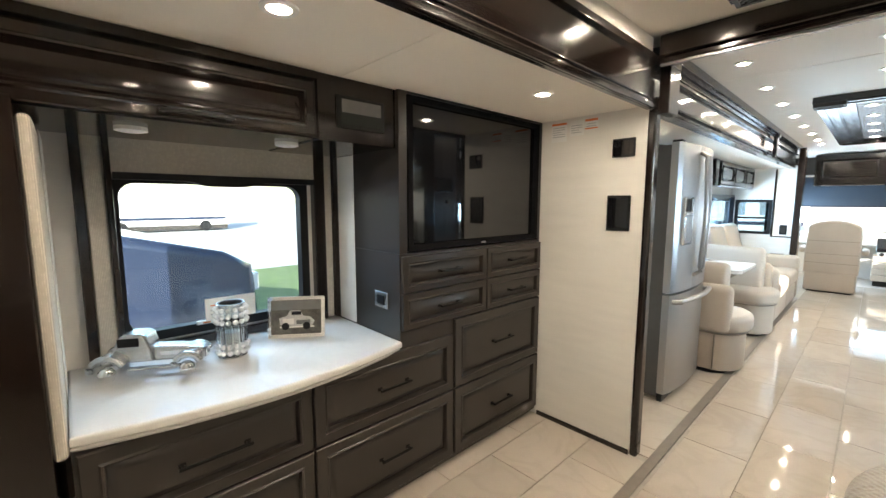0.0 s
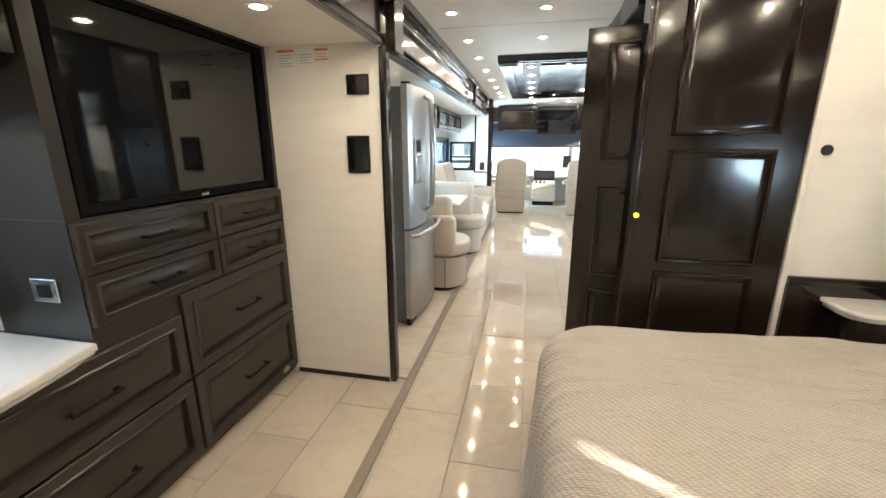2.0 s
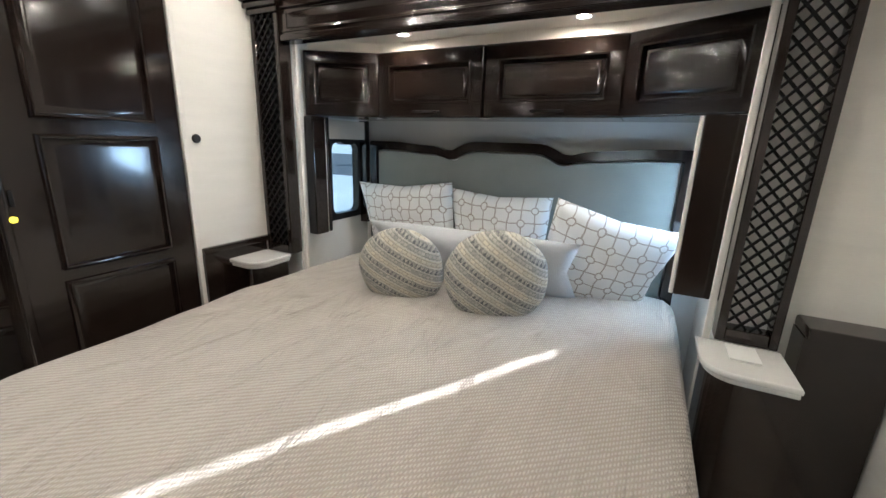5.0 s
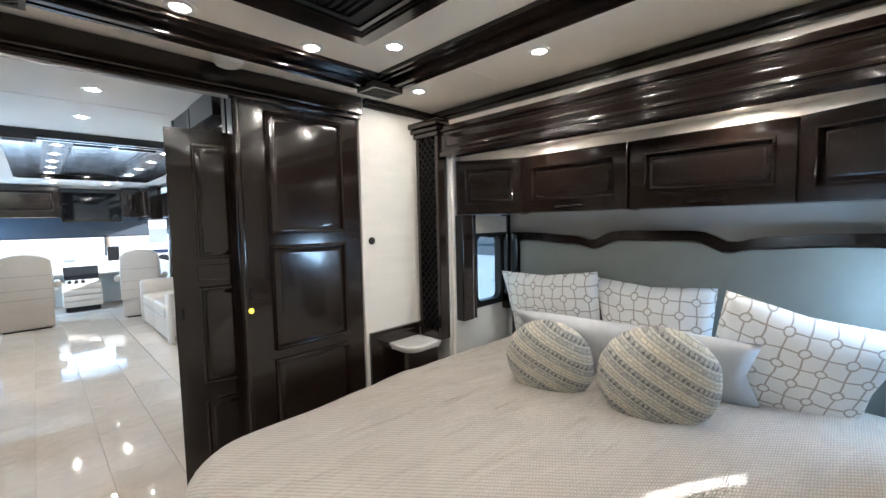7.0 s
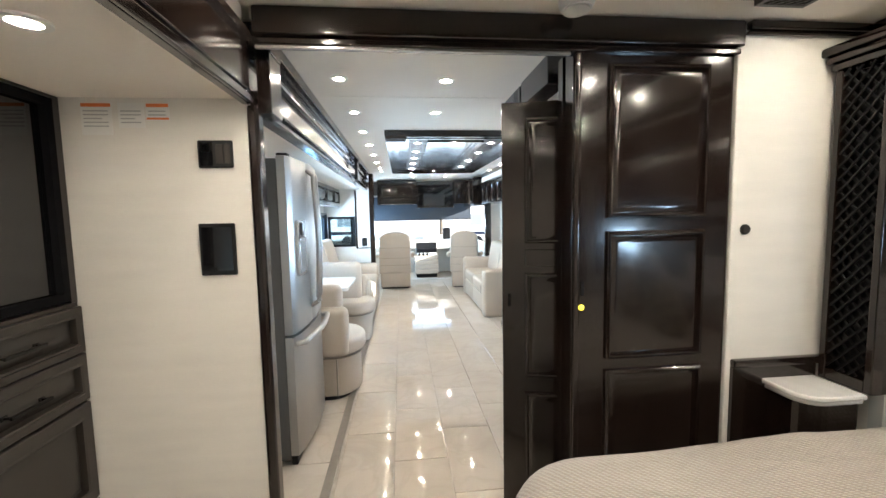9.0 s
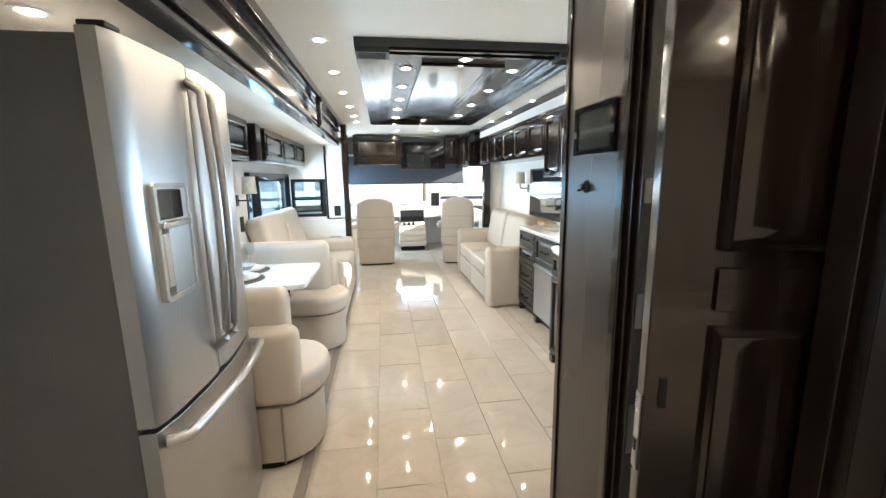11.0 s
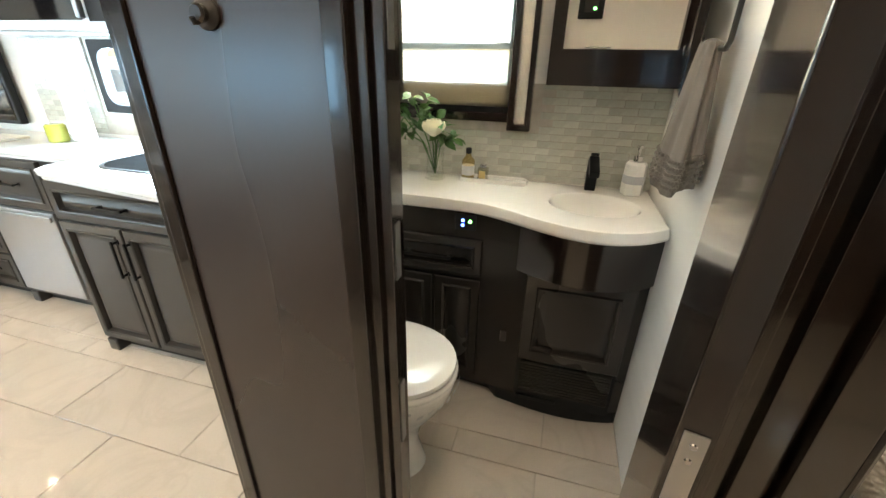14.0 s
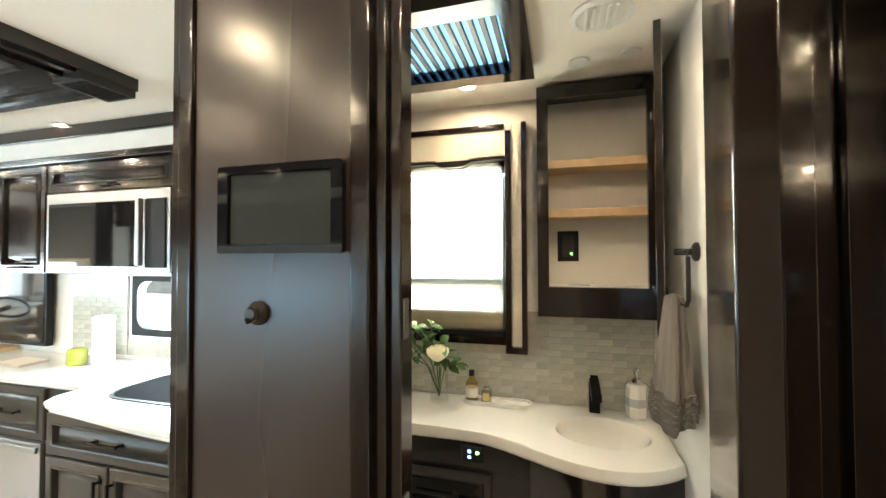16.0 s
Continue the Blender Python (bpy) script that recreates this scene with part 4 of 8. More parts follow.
def photo_frame():
    ob = thing("photo_frame", "silver beaded photo frame with a vintage car picture", "photo frame", (-1.64, -1.43, 0.757))
    w, h = 0.128, 0.19
    B = ring(rounded(-w, w, 0.0, h, 0.006, 2), rounded(-w + 0.016, w - 0.016, 0.016, h - 0.016, 0.002, 2), -0.008, 0.008)
    put(B, ring(rounded(-w + 0.004, w - 0.004, 0.004, h - 0.004, 0.005, 2), rounded(-w + 0.009, w - 0.009, 0.009, h - 0.009, 0.004, 2), 0.006, 0.012), ring(rounded(-w + 0.011, w - 0.011, 0.011, h - 0.011, 0.003, 2), rounded(-w + 0.0155, w - 0.0155, 0.0155, h - 0.0155, 0.002, 2), 0.006, 0.011))
    part("frame", B, CHROME, ob, "", 40)
    pic = part("photograph", boxes((-w + 0.015, w - 0.015, 0.015, h - 0.015, -0.004, 0.002)), material("photo_grass_and_road", (0.13, 0.12, 0.10), 0.35, 0, 0.5, 14, dark=(0.025, 0.025, 0.02)), ob)
    body = slab([(-0.075, 0.06), (-0.05, 0.055), (0.07, 0.05), (0.082, 0.075), (0.06, 0.095), (0.03, 0.10), (0.015, 0.125), (-0.03, 0.125), (-0.045, 0.10), (-0.078, 0.09)], 0.0022, 0.003)
    c = part("pictured_car", body, SILVER, ob)
    for x in (-0.05, 0.045):
        part("pictured_wheel", lathe([(0.017, 0.0031), (0.017, 0.0037), (0.007, 0.0039), (0.0, 0.0039)], 16, (x, 0.052, 0)), BLACK, ob)
    for q0, q1, q2, q3, mm in ((-0.062, -0.012, 0.062, 0.088, CHROME), (0.0, 0.062, 0.060, 0.080, PEWTER), (-0.022, 0.02, 0.104, 0.120, BLACK), (-0.075, 0.080, 0.045, 0.052, CHROME)):
        part("pictured_detail", boxes((q0, q1, q2, q3, 0.0031, 0.0036, 0.0)), mm, ob)
    part("pictured_sky", boxes((-w + 0.017, w - 0.017, h - 0.062, h - 0.018, 0.0021, 0.0025)), PEWTER, ob)
    part("easel_back", boxes((-0.03, 0.03, 0.01, 0.15, -0.012, -0.009)), BLACK, ob)
    ob.matrix_basis = Matrix.Translation((-1.655, -1.43, 0.758)) @ Matrix.Rotation(radians(56), 4, "Z") @ Matrix.Rotation(radians(80), 4, "X")


photo_frame()
card = thing("info_card", "small printed information card standing in the window", "card", (-1.76, -1.63, 0.80))
under(card, part("sheet", boxes((-1.835, -1.8335, -1.76, -1.55, 0.86, 0.96)), PAPER))
for k in range(3):
    under(card, part("text_bar", boxes((-1.8334, -1.8330, -1.74, -1.60 + 0.02 * (k % 2), 0.885 + 0.02 * k, 0.891 + 0.02 * k)), ORANGE if k == 2 else GREYINK))

# ---- panels on the partition ----
def wall_panel(name, label, cat, x0, x1, z0, z1, y, mat=BLACK, parts=()):
    ob = thing(name, label, cat, ((x0 + x1) / 2, y, z0))
    under(ob, part("bezel", boxes((x0, x1, y - 0.012, y - 0.0005, z0, z1, 0.004)), mat, None, "", 40))
    for n, a, b, c, d, mm in parts:
        under(ob, part(n, boxes((a, b, y - 0.0145, y - 0.0121, c, d, 0.001)), mm))
    return ob


wall_panel("touch_panel", "black touch screen control panel on the white wall", "control panel", -0.860, -0.735, 1.235, 1.425, 0.0, BLACK, [("screen", -0.85, -0.745, 1.252, 1.412, SCREEN)])
wall_panel("switch_panel", "black double switch plate on the white wall", "switch", -0.845, -0.725, 1.625, 1.722, 0.0, BLACK,
           [("thermostat", -0.838, -0.792, 1.632, 1.715, SCREEN), ("rocker", -0.783, -0.757, 1.64, 1.708, BRONZE), ("rocker", -0.753, -0.733, 1.64, 1.708, BRONZE), ("display", -0.833, -0.80, 1.68, 1.708, GREYINK)])
for x0, w, head in ((-1.224, 0.100, True), (-1.103, 0.086, False), (-1.012, 0.078, True)):
    lab = thing("warning_label", "small printed warning label stuck high on the white wall", "label", (x0 + w / 2, 0, 1.74), "warning labels")
    hgt = 0.11 if w >= 0.1 else 0.085 if w > 0.08 else 0.06
    under(lab, part("sheet", boxes((x0, x0 + w, -0.0016, -0.0004, 1.852 - hgt, 1.852)), PAPER))
    if head:
        under(lab, part("orange_band", boxes((x0 + 0.002, x0 + w - 0.002, -0.0022, -0.0017, 1.838, 1.850)), ORANGE))
        if w < 0.08:
            under(lab, part("orange_band", boxes((x0 + 0.002, x0 + w - 0.002, -0.0022, -0.0017, 1.795, 1.802)), ORANGE))
    for k in range(int(hgt / 0.014) - 2):
        under(lab, part("text_bar", boxes((x0 + 0.008, x0 + w - 0.012 - 0.02 * (k % 3 == 2), -0.0021, -0.0017, 1.822 - 0.013 * k, 1.826 - 0.013 * k)), GREYINK))
knob = thing("door_bumper", "small round dark door stop on the white wall", "door stop", (1.306, -0.001, 1.365))
under(knob, part("plate", moved(lathe([(0.022, 0), (0.022, 0.006), (0.017, 0.012), (0.0, 0.012)], 20, (0, 0, 0)), Matrix.Translation((1.306, -0.001, 1.355)) @ Matrix.Rotation(radians(90), 4, "X")), BRONZE, None, "", 40))


# ---- bed ----
def bed():
    ob = thing("bed", "king bed with a taupe woven spread tucked over rounded corners", "bed", (1.3, -1.25, 0.0))
    X0, X1, Y0, Y1, ZT = 0.155, 2.30, -2.265, -0.235, 0.612
    b = bmesh.new()
    nx, ny = 72, 66
    r = 0.30
    grid = []
    for i in range(nx + 1):
        row = []
        for j in range(ny + 1):
            # a sheet drawn out past the edges and dropped round them
            u, v = -0.62 + (X1 - X0 + 0.62) * i / nx, -0.55 + (Y1 - Y0 + 1.10) * j / ny
            x, y = X0 + u, Y0 + v
            # distance outside the rounded mattress
            cx = max(X0 + r - x, 0)
            cy = max(Y0 + r - y, y - (Y1 - r), 0)
            d = math.hypot(cx, cy) - r if cx > 0 and cy > 0 else max(X0 - x, Y0 - y, y - Y1)
            n = noise.noise(Vector((x * 2.1, y * 2.1, 0.3)))
            z = ZT + 0.012 * n + 0.006 * noise.noise(Vector((x * 6, y * 6, 3.0))) * (1.4 if x > 1.0 and y > -0.9 else 0.4)
            z += 0.02 * max(0, 1 - abs(x - 1.3) / 1.2)
            if d > -0.10:
                e = d + 0.10
                fall = min(e, 0.157)
                ang = fall / 0.10
                # quarter bend, then straight down
                out = -0.10 + 0.10 * math.sin(min(ang, math.pi / 2)) + 0.004 * n
                drop = 0.10 * (1 - math.cos(min(ang, math.pi / 2))) + max(0, e - 0.157)
                if cx > 0 and cy > 0:
                    k = (r + out) / max(math.hypot(cx, cy), 1e-4)
                    x = X0 + r - cx * k
                    y = (Y0 + r - cy * k) if y < (Y0 + Y1) / 2 else (Y1 - r + cy * k)
                elif X0 - x >= max(Y0 - y, y - Y1):
                    x = X0 - out
                elif y < (Y0 + Y1) / 2:
                    y = Y0 - out
                else:
                    y = Y1 + out
                flare = 0.05 * max(0, drop - 0.1) * (1 + 0.5 * math.sin(9 * (y + x)))
                x -= flare if cx > 0 or x < X0 + 0.02 else 0
                z -= drop
                z = max(z, 0.05)
            row.append(b.verts.new((x, y, z)))
        grid.append(row)
    for i in range(nx):
        for j in range(ny):
            b.faces.new((grid[i][j], grid[i + 1][j], grid[i + 1][j + 1], grid[i][j + 1]))
    bmesh.ops.recalc_face_normals(b, faces=b.faces[:])
    under(ob, part("bedspread", b, BEDCLOTH, None, "taupe woven bedspread with soft creases", 180))
    S = bmesh.new()
    for k in range(40):
        xa, xb = 0.30 + 0.044 * k, 0.30 + 0.044 * (k + 1)
        zs = [ZT + 0.012 * noise.noise(Vector((q * 2.1, -1.98 * 2.1, 0.3))) + 0.0024 * noise.noise(Vector((q * 6, -1.98 * 6, 3.0))) + 0.02 * max(0, 1 - abs(q - 1.3) / 1.2) for q in (xa, xb)]
        vs = [S.verts.new(p) for p in ((xa, -1.9835, zs[0] + 0.002), (xb, -1.9835, zs[1] + 0.002), (xb, -1.98, zs[1] + 0.0045), (xa, -1.98, zs[0] + 0.0045), (xb, -1.9765, zs[1] + 0.002), (xa, -1.9765, zs[0] + 0.002))]
        S.faces.new((vs[0], vs[1], vs[2], vs[3]))
        S.faces.new((vs[3], vs[2], vs[4], vs[5]))
    under(ob, part("seam", S, BEDCLOTH, None, "raised seam along the spread"))
    under(ob, part("mattress", moved(slab(rounded(X0 + 0.06, X1, Y0 + 0.05, Y1 - 0.05, 0.3), 0.26, ZT - 0.05, 0.05), Matrix()), PAPER, None, "", 40))
    under(ob, part("base", slab(rounded(X0 + 0.12, X1, Y0 + 0.10, Y1 - 0.10, 0.26), 0.0, 0.255), CHARCOAL))
    return ob


bed()


def headboard():
    ob = thing("headboard", "grey-green upholstered headboard in a dark shaped frame", "headboard", (2.37, -1.25, 0.5))
    n = 40

    def crest(t, base):
        s = abs(t - 0.5) * 2
        h = 0.012 * (1 / (1 + math.exp((s - 0.30) * 40)))
        dip = -0.042 * math.exp(-((s - 0.37) / 0.085) ** 2) - 0.018 * math.exp(-((s - 0.55) / 0.16) ** 2)
        return base + h + dip

    def board(y0, y1, zb, zt, x0, x1):
        b = bmesh.new()
        f = b.faces.new([b.verts.new((x0, y0 + (y1 - y0) * k / n, crest(k / n, zt))) for k in range(n + 1)] + [b.verts.new((x0, y1, zb)), b.verts.new((x0, y0, zb))])
        e = bmesh.ops.extrude_face_region(b, geom=[f])
        bmesh.ops.translate(b, vec=(x1 - x0, 0, 0), verts=[v for v in e["geom"] if isinstance(v, bmesh.types.BMVert)])
        bmesh.ops.recalc_face_normals(b, faces=b.faces[:])
        return b

    under(ob, part("upholstered_panel", board(-2.17, -0.36, 0.5, 1.31, 2.345, 2.40), HEADCLOTH, None, "grey-green cloth panel"))
    o = [(-2.235 + 1.94 * k / n, crest(k / n, 1.372)) for k in range(n + 1)]
    i = [(-2.18 + 1.83 * k / n, crest(k / n, 1.318)) for k in range(n + 1)]
    out = [(-2.235, 0.5)] + o + [(-0.295, 0.5)]
    inn = [(-2.18, 0.5)] + i + [(-0.35, 0.5)]
    B = ring(out, inn, 0.0, 0.075)
    B.transform(facing("-x", 2.40))
    bmesh.ops.recalc_face_normals(B, faces=B.faces[:])
    bmesh.ops.bevel(B, geom=[e for e in B.edges if len(e.link_faces) == 2 and e.calc_face_angle() > 1.2], offset=0.008, segments=2, affect="EDGES")
    under(ob, part("frame", B, ESPRESSO, None, "glossy espresso shaped frame", 40))


headboard()


# ---- pillows ----
def cushion_mesh(w, h, d, n=18, pinch=0.10):
    """A stuffed square cushion with pointed corners, standing in local x and z, thick in y."""
    b = bmesh.new()
    sheets = []
    for s in (1, -1):
        g = []
        for i in range(n + 1):
            row = []
            for j in range(n + 1):
                u, v = 2 * i / n - 1, 2 * j / n - 1
                puff = (max(0, 1 - u * u) * max(0, 1 - v * v)) ** 0.42
                k = 1 - pinch * (1 - abs(v)) * abs(u) ** 3
                l = 1 - pinch * (1 - abs(u)) * abs(v) ** 3
                wr = 0.012 * noise.noise(Vector((u * 3.1, v * 3.1, s * 2.0)))
                row.append(b.verts.new((u * k * w / 2, s * (puff * d / 2 + wr * puff) , v * l * h / 2)))
            g.append(row)
        sheets.append(g)
        for i in range(n):
            for j in range(n):
                q = (g[i][j], g[i + 1][j], g[i + 1][j + 1], g[i][j + 1])
                b.faces.new(q if s > 0 else q[::-1])
    bmesh.ops.remove_doubles(b, verts=b.verts[:], dist=0.0008)
    bmesh.ops.recalc_face_normals(b, faces=b.faces[:])
    return b


def lattice_cloth():
    """White cotton printed with a grey-brown interlaced grid and rings."""
    m = material("printed_lattice_cotton", (0.74, 0.74, 0.74), 0.9, 0, 0.04, 8, 0.25, 260)
    nt = m.node_tree
    b = nt.nodes["Principled BSDF"]
    old = b.inputs["Base Color"].links[0].from_socket
    tc = nt.nodes.new("ShaderNodeTexCoord")
    sep = nt.nodes.new("ShaderNodeSeparateXYZ")
    nt.links.new(tc.outputs["Object"], sep.inputs[0])

    def mth(op, a, c=None):
        k = nt.nodes.new("ShaderNodeMath")
        k.operation = op
        for i, v in enumerate((a, c)):
            if v is None:
                continue
            if isinstance(v, (int, float)):
                k.inputs[i].default_value = v
            else:
                nt.links.new(v, k.inputs[i])
        return k.outputs[0]

    # hand-drawn wobble
    wob = nt.nodes.new("ShaderNodeTexNoise")
    wob.inputs["Scale"].default_value, wob.inputs["Detail"].default_value = 9.0, 2.0
    nt.links.new(tc.outputs["Object"], wob.inputs["Vector"])
    ws = nt.nodes.new("ShaderNodeSeparateXYZ")
    nt.links.new(wob.outputs["Color"], ws.inputs[0])
    P = 0.074
    gx = mth("DIVIDE", mth("ADD", mth("ADD", sep.outputs[0], 5.0), mth("MULTIPLY", mth("SUBTRACT", ws.outputs[0], 0.5), 0.03)), P)
    gz = mth("DIVIDE", mth("ADD", mth("ADD", sep.outputs[2], 5.0), mth("MULTIPLY", mth("SUBTRACT", ws.outputs[1], 0.5), 0.03)), P)
    ax = mth("ABSOLUTE", mth("SUBTRACT", mth("FRACT", gx), 0.5))
    az = mth("ABSOLUTE", mth("SUBTRACT", mth("FRACT", gz), 0.5))
    w = 0.045
    lx = mth("LESS_THAN", ax, w)
    lz = mth("LESS_THAN", az, w)
    # a ring stands on every second crossing
    odd = mth("LESS_THAN", mth("FRACT", mth("MULTIPLY", mth("ADD", mth("FLOOR", gx), mth("FLOOR", gz)), 0.5)), 0.25)
    rr = mth("SQRT", mth("ADD", mth("MULTIPLY", ax, ax), mth("MULTIPLY", az, az)))
    rg = mth("MULTIPLY", mth("LESS_THAN", mth("ABSOLUTE", mth("SUBTRACT", rr, 0.25)), w), odd)
    inside = mth("MULTIPLY", mth("LESS_THAN", rr, 0.25), odd)
    bars = mth("MULTIPLY", mth("MAXIMUM", lx, lz), mth("SUBTRACT", 1.0, inside))
    anyline = mth("MAXIMUM", bars, rg)
    mix = nt.nodes.new("ShaderNodeMixRGB")
    mix.inputs[2].default_value = (0.33, 0.29, 0.26, 1)
    nt.links.new(mth("MULTIPLY", anyline, 0.85), mix.inputs[0])
    nt.links.new(old, mix.inputs[1])
    nt.links.new(mix.outputs[0], b.inputs["Base Color"])
    return m


def beaded_cloth():
    """Slanting bands in turn: cream blocks, slate blocks and dark stitched triangles, with pale cords between."""
    m = material("beaded_band_cloth", (0.5, 0.46, 0.38), 0.75, 0, 0.1, 10, 0.6, 220)
    nt = m.node_tree
    b = nt.nodes["Principled BSDF"]
    tc = nt.nodes.new("ShaderNodeTexCoord")
    mp = nt.nodes.new("ShaderNodeMapping")
    mp.inputs["Rotation"].default_value = (0, radians(BAND_TURN), 0)
    nt.links.new(tc.outputs["Object"], mp.inputs[0])
    sw = nt.nodes.new("ShaderNodeSeparateXYZ")
    nt.links.new(mp.outputs[0], sw.inputs[0])
    cb = nt.nodes.new("ShaderNodeCombineXYZ")
    nt.links.new(sw.outputs[0], cb.inputs[0])
    nt.links.new(sw.outputs[2], cb.inputs[1])

    def mth(op, a, c=None):
        k = nt.nodes.new("ShaderNodeMath")
        k.operation = op
        for i, v in enumerate((a, c)):
            if v is None:
                continue
            if isinstance(v, (int, float)):
                k.inputs[i].default_value = v
            else:
                nt.links.new(v, k.inputs[i])
        return k.outputs[0]

    def blocks(c1, c2, mortar, w):
        br = nt.nodes.new("ShaderNodeTexBrick")
        br.inputs["Color1"].default_value, br.inputs["Color2"].default_value, br.inputs["Mortar"].default_value = (*c1, 1), (*c2, 1), (*mortar, 1)
        br.inputs["Scale"].default_value, br.inputs["Mortar Size"].default_value = 1.0, 0.0018
        br.inputs["Brick Width"].default_value, br.inputs["Row Height"].default_value = w, 0.0155
        nt.links.new(cb.outputs[0], br.inputs["Vector"])
        return br

    def over(fac, a, c):
        k = nt.nodes.new("ShaderNodeMixRGB")
        nt.links.new(fac, k.inputs[0])
        nt.links.new(a, k.inputs[1])
        if isinstance(c, tuple):
            k.inputs[2].default_value = (*c, 1)
        else:
            nt.links.new(c, k.inputs[2])
        return k.outputs[0]

    H = 0.031
    band = mth("DIVIDE", mth("ADD", sw.outputs[2], 5.0), H)
    f = mth("FRACT", band)
    third = mth("FRACT", mth("DIVIDE", mth("FLOOR", band), 3.0))
    cream = blocks((0.60, 0.54, 0.42), (0.44, 0.40, 0.32), (0.30, 0.28, 0.24), 0.026)
    slate = blocks((0.26, 0.26, 0.245), (0.46, 0.43, 0.37), (0.22, 0.215, 0.20), 0.019)
    tri = mth("ABSOLUTE", mth("SUBTRACT", mth("FRACT", mth("DIVIDE", mth("ADD", sw.outputs[0], 5.0), 0.021)), 0.5))
    dark = mth("LESS_THAN", mth("MULTIPLY", tri, 2.0), mth("SUBTRACT", 0.95, f))
    stitched = over(dark, slate.outputs["Color"], (0.12, 0.12, 0.125))
    col = over(mth("GREATER_THAN", third, 0.2), cream.outputs["Color"], slate.outputs["Color"])
    col = over(mth("GREATER_THAN", third, 0.5), col, stitched)
    edge = mth("LESS_THAN", mth("ABSOLUTE", mth("SUBTRACT", f, 0.06)), 0.06)
    col = over(mth("MULTIPLY", edge, 0.75), col, (0.60, 0.57, 0.50))
    mot = nt.nodes.new("ShaderNodeTexNoise")
    mot.inputs["Scale"].default_value, mot.inputs["Detail"].default_value = 75.0, 2.0
    nt.links.new(tc.outputs["Object"], mot.inputs["Vector"])
    col = over(mth("MULTIPLY", mth("GREATER_THAN", mot.outputs[0], 0.5), 0.35), col, (0.44, 0.42, 0.38))
    nt.links.new(col, b.inputs["Base Color"])
    bp = nt.nodes.new("ShaderNodeBump")
    bp.inputs["Strength"].default_value, bp.inputs["Distance"].default_value = 0.7, 0.004
    nt.links.new(mth("MAXIMUM", edge, mth("SUBTRACT", 1.0, cream.outputs["Fac"])), bp.inputs["Height"])
    nt.links.new(bp.outputs[0], b.inputs["Normal"])
    return m


BAND_TURN = 44
LATTICE = lattice_cloth()
BEADED = beaded_cloth()


def cushion(name, label, w, h, d, mat, loc, yaw, lean, roll=0, piping=None):
    ob = tagged(part(name, cushion_mesh(w, h, d), mat, None, "", 180), label, "pillow")
    ob.matrix_basis = Matrix.Translation(loc) @ Matrix.Rotation(radians(yaw), 4, "Z") @ Matrix.Rotation(radians(lean), 4, "X") @ Matrix.Rotation(radians(roll), 4, "Y")
    return ob


# local y looks to the foot of the bed after the turn of 90 degrees
cushion("throw_pillow", "white square pillow printed with a taupe lattice, against the headboard", 0.74, 0.60, 0.17, LATTICE, (2.27, -0.665, 0.83), 86, -12, 4)
cushion("throw_pillow", "white square pillow printed with a taupe lattice, against the headboard", 0.62, 0.58, 0.17, LATTICE, (2.29, -1.275, 0.822), 91, -12, -1)
cushion("throw_pillow", "large white pillow printed with a taupe lattice, leaning askew", 0.62, 0.60, 0.18, LATTICE, (2.15, -1.865, 0.785), 102, -18, -14)
cushion("lumbar_pillow", "long pale grey cotton pillow behind the round cushions", 1.16, 0.38, 0.17, GREYCUSH, (1.97, -1.22, 0.765), 93, -26, 0)


def round_cushion(loc, yaw, lean, roll, s=1.0):
    b = lathe([(0.0, -0.092), (0.09, -0.086), (0.16, -0.064), (0.20, -0.030), (0.213, 0.0), (0.20, 0.030), (0.16, 0.064), (0.09, 0.086), (0.0, 0.092)], 36)
    bmesh.ops.subdivide_edges(b, edges=b.edges[:], cuts=1, use_grid_fill=True, smooth=0.6)
    b.transform(Matrix.Rotation(radians(90), 4, "X"))
    b.transform(Matrix.Scale(s, 4))
    for v in b.verts:
        v.co += v.normal * 0.008 * noise.noise(v.co * 7 + Vector(loc))
    ob = tagged(part("round_cushion", b, BEADED, None, "", 180), "round cushion in cream and grey beaded bands", "cushion", "round cushions on the bed")
    ob.matrix_basis = Matrix.Translation(loc) @ Matrix.Rotation(radians(yaw), 4, "Z") @ Matrix.Rotation(radians(lean), 4, "X") @ Matrix.Rotation(radians(roll), 4, "Y")


round_cushion((1.655, -0.99, 0.752), 108, -10, 16, 1.02)
round_cushion((1.67, -1.485, 0.782), 112, -10, 10, 1.11)


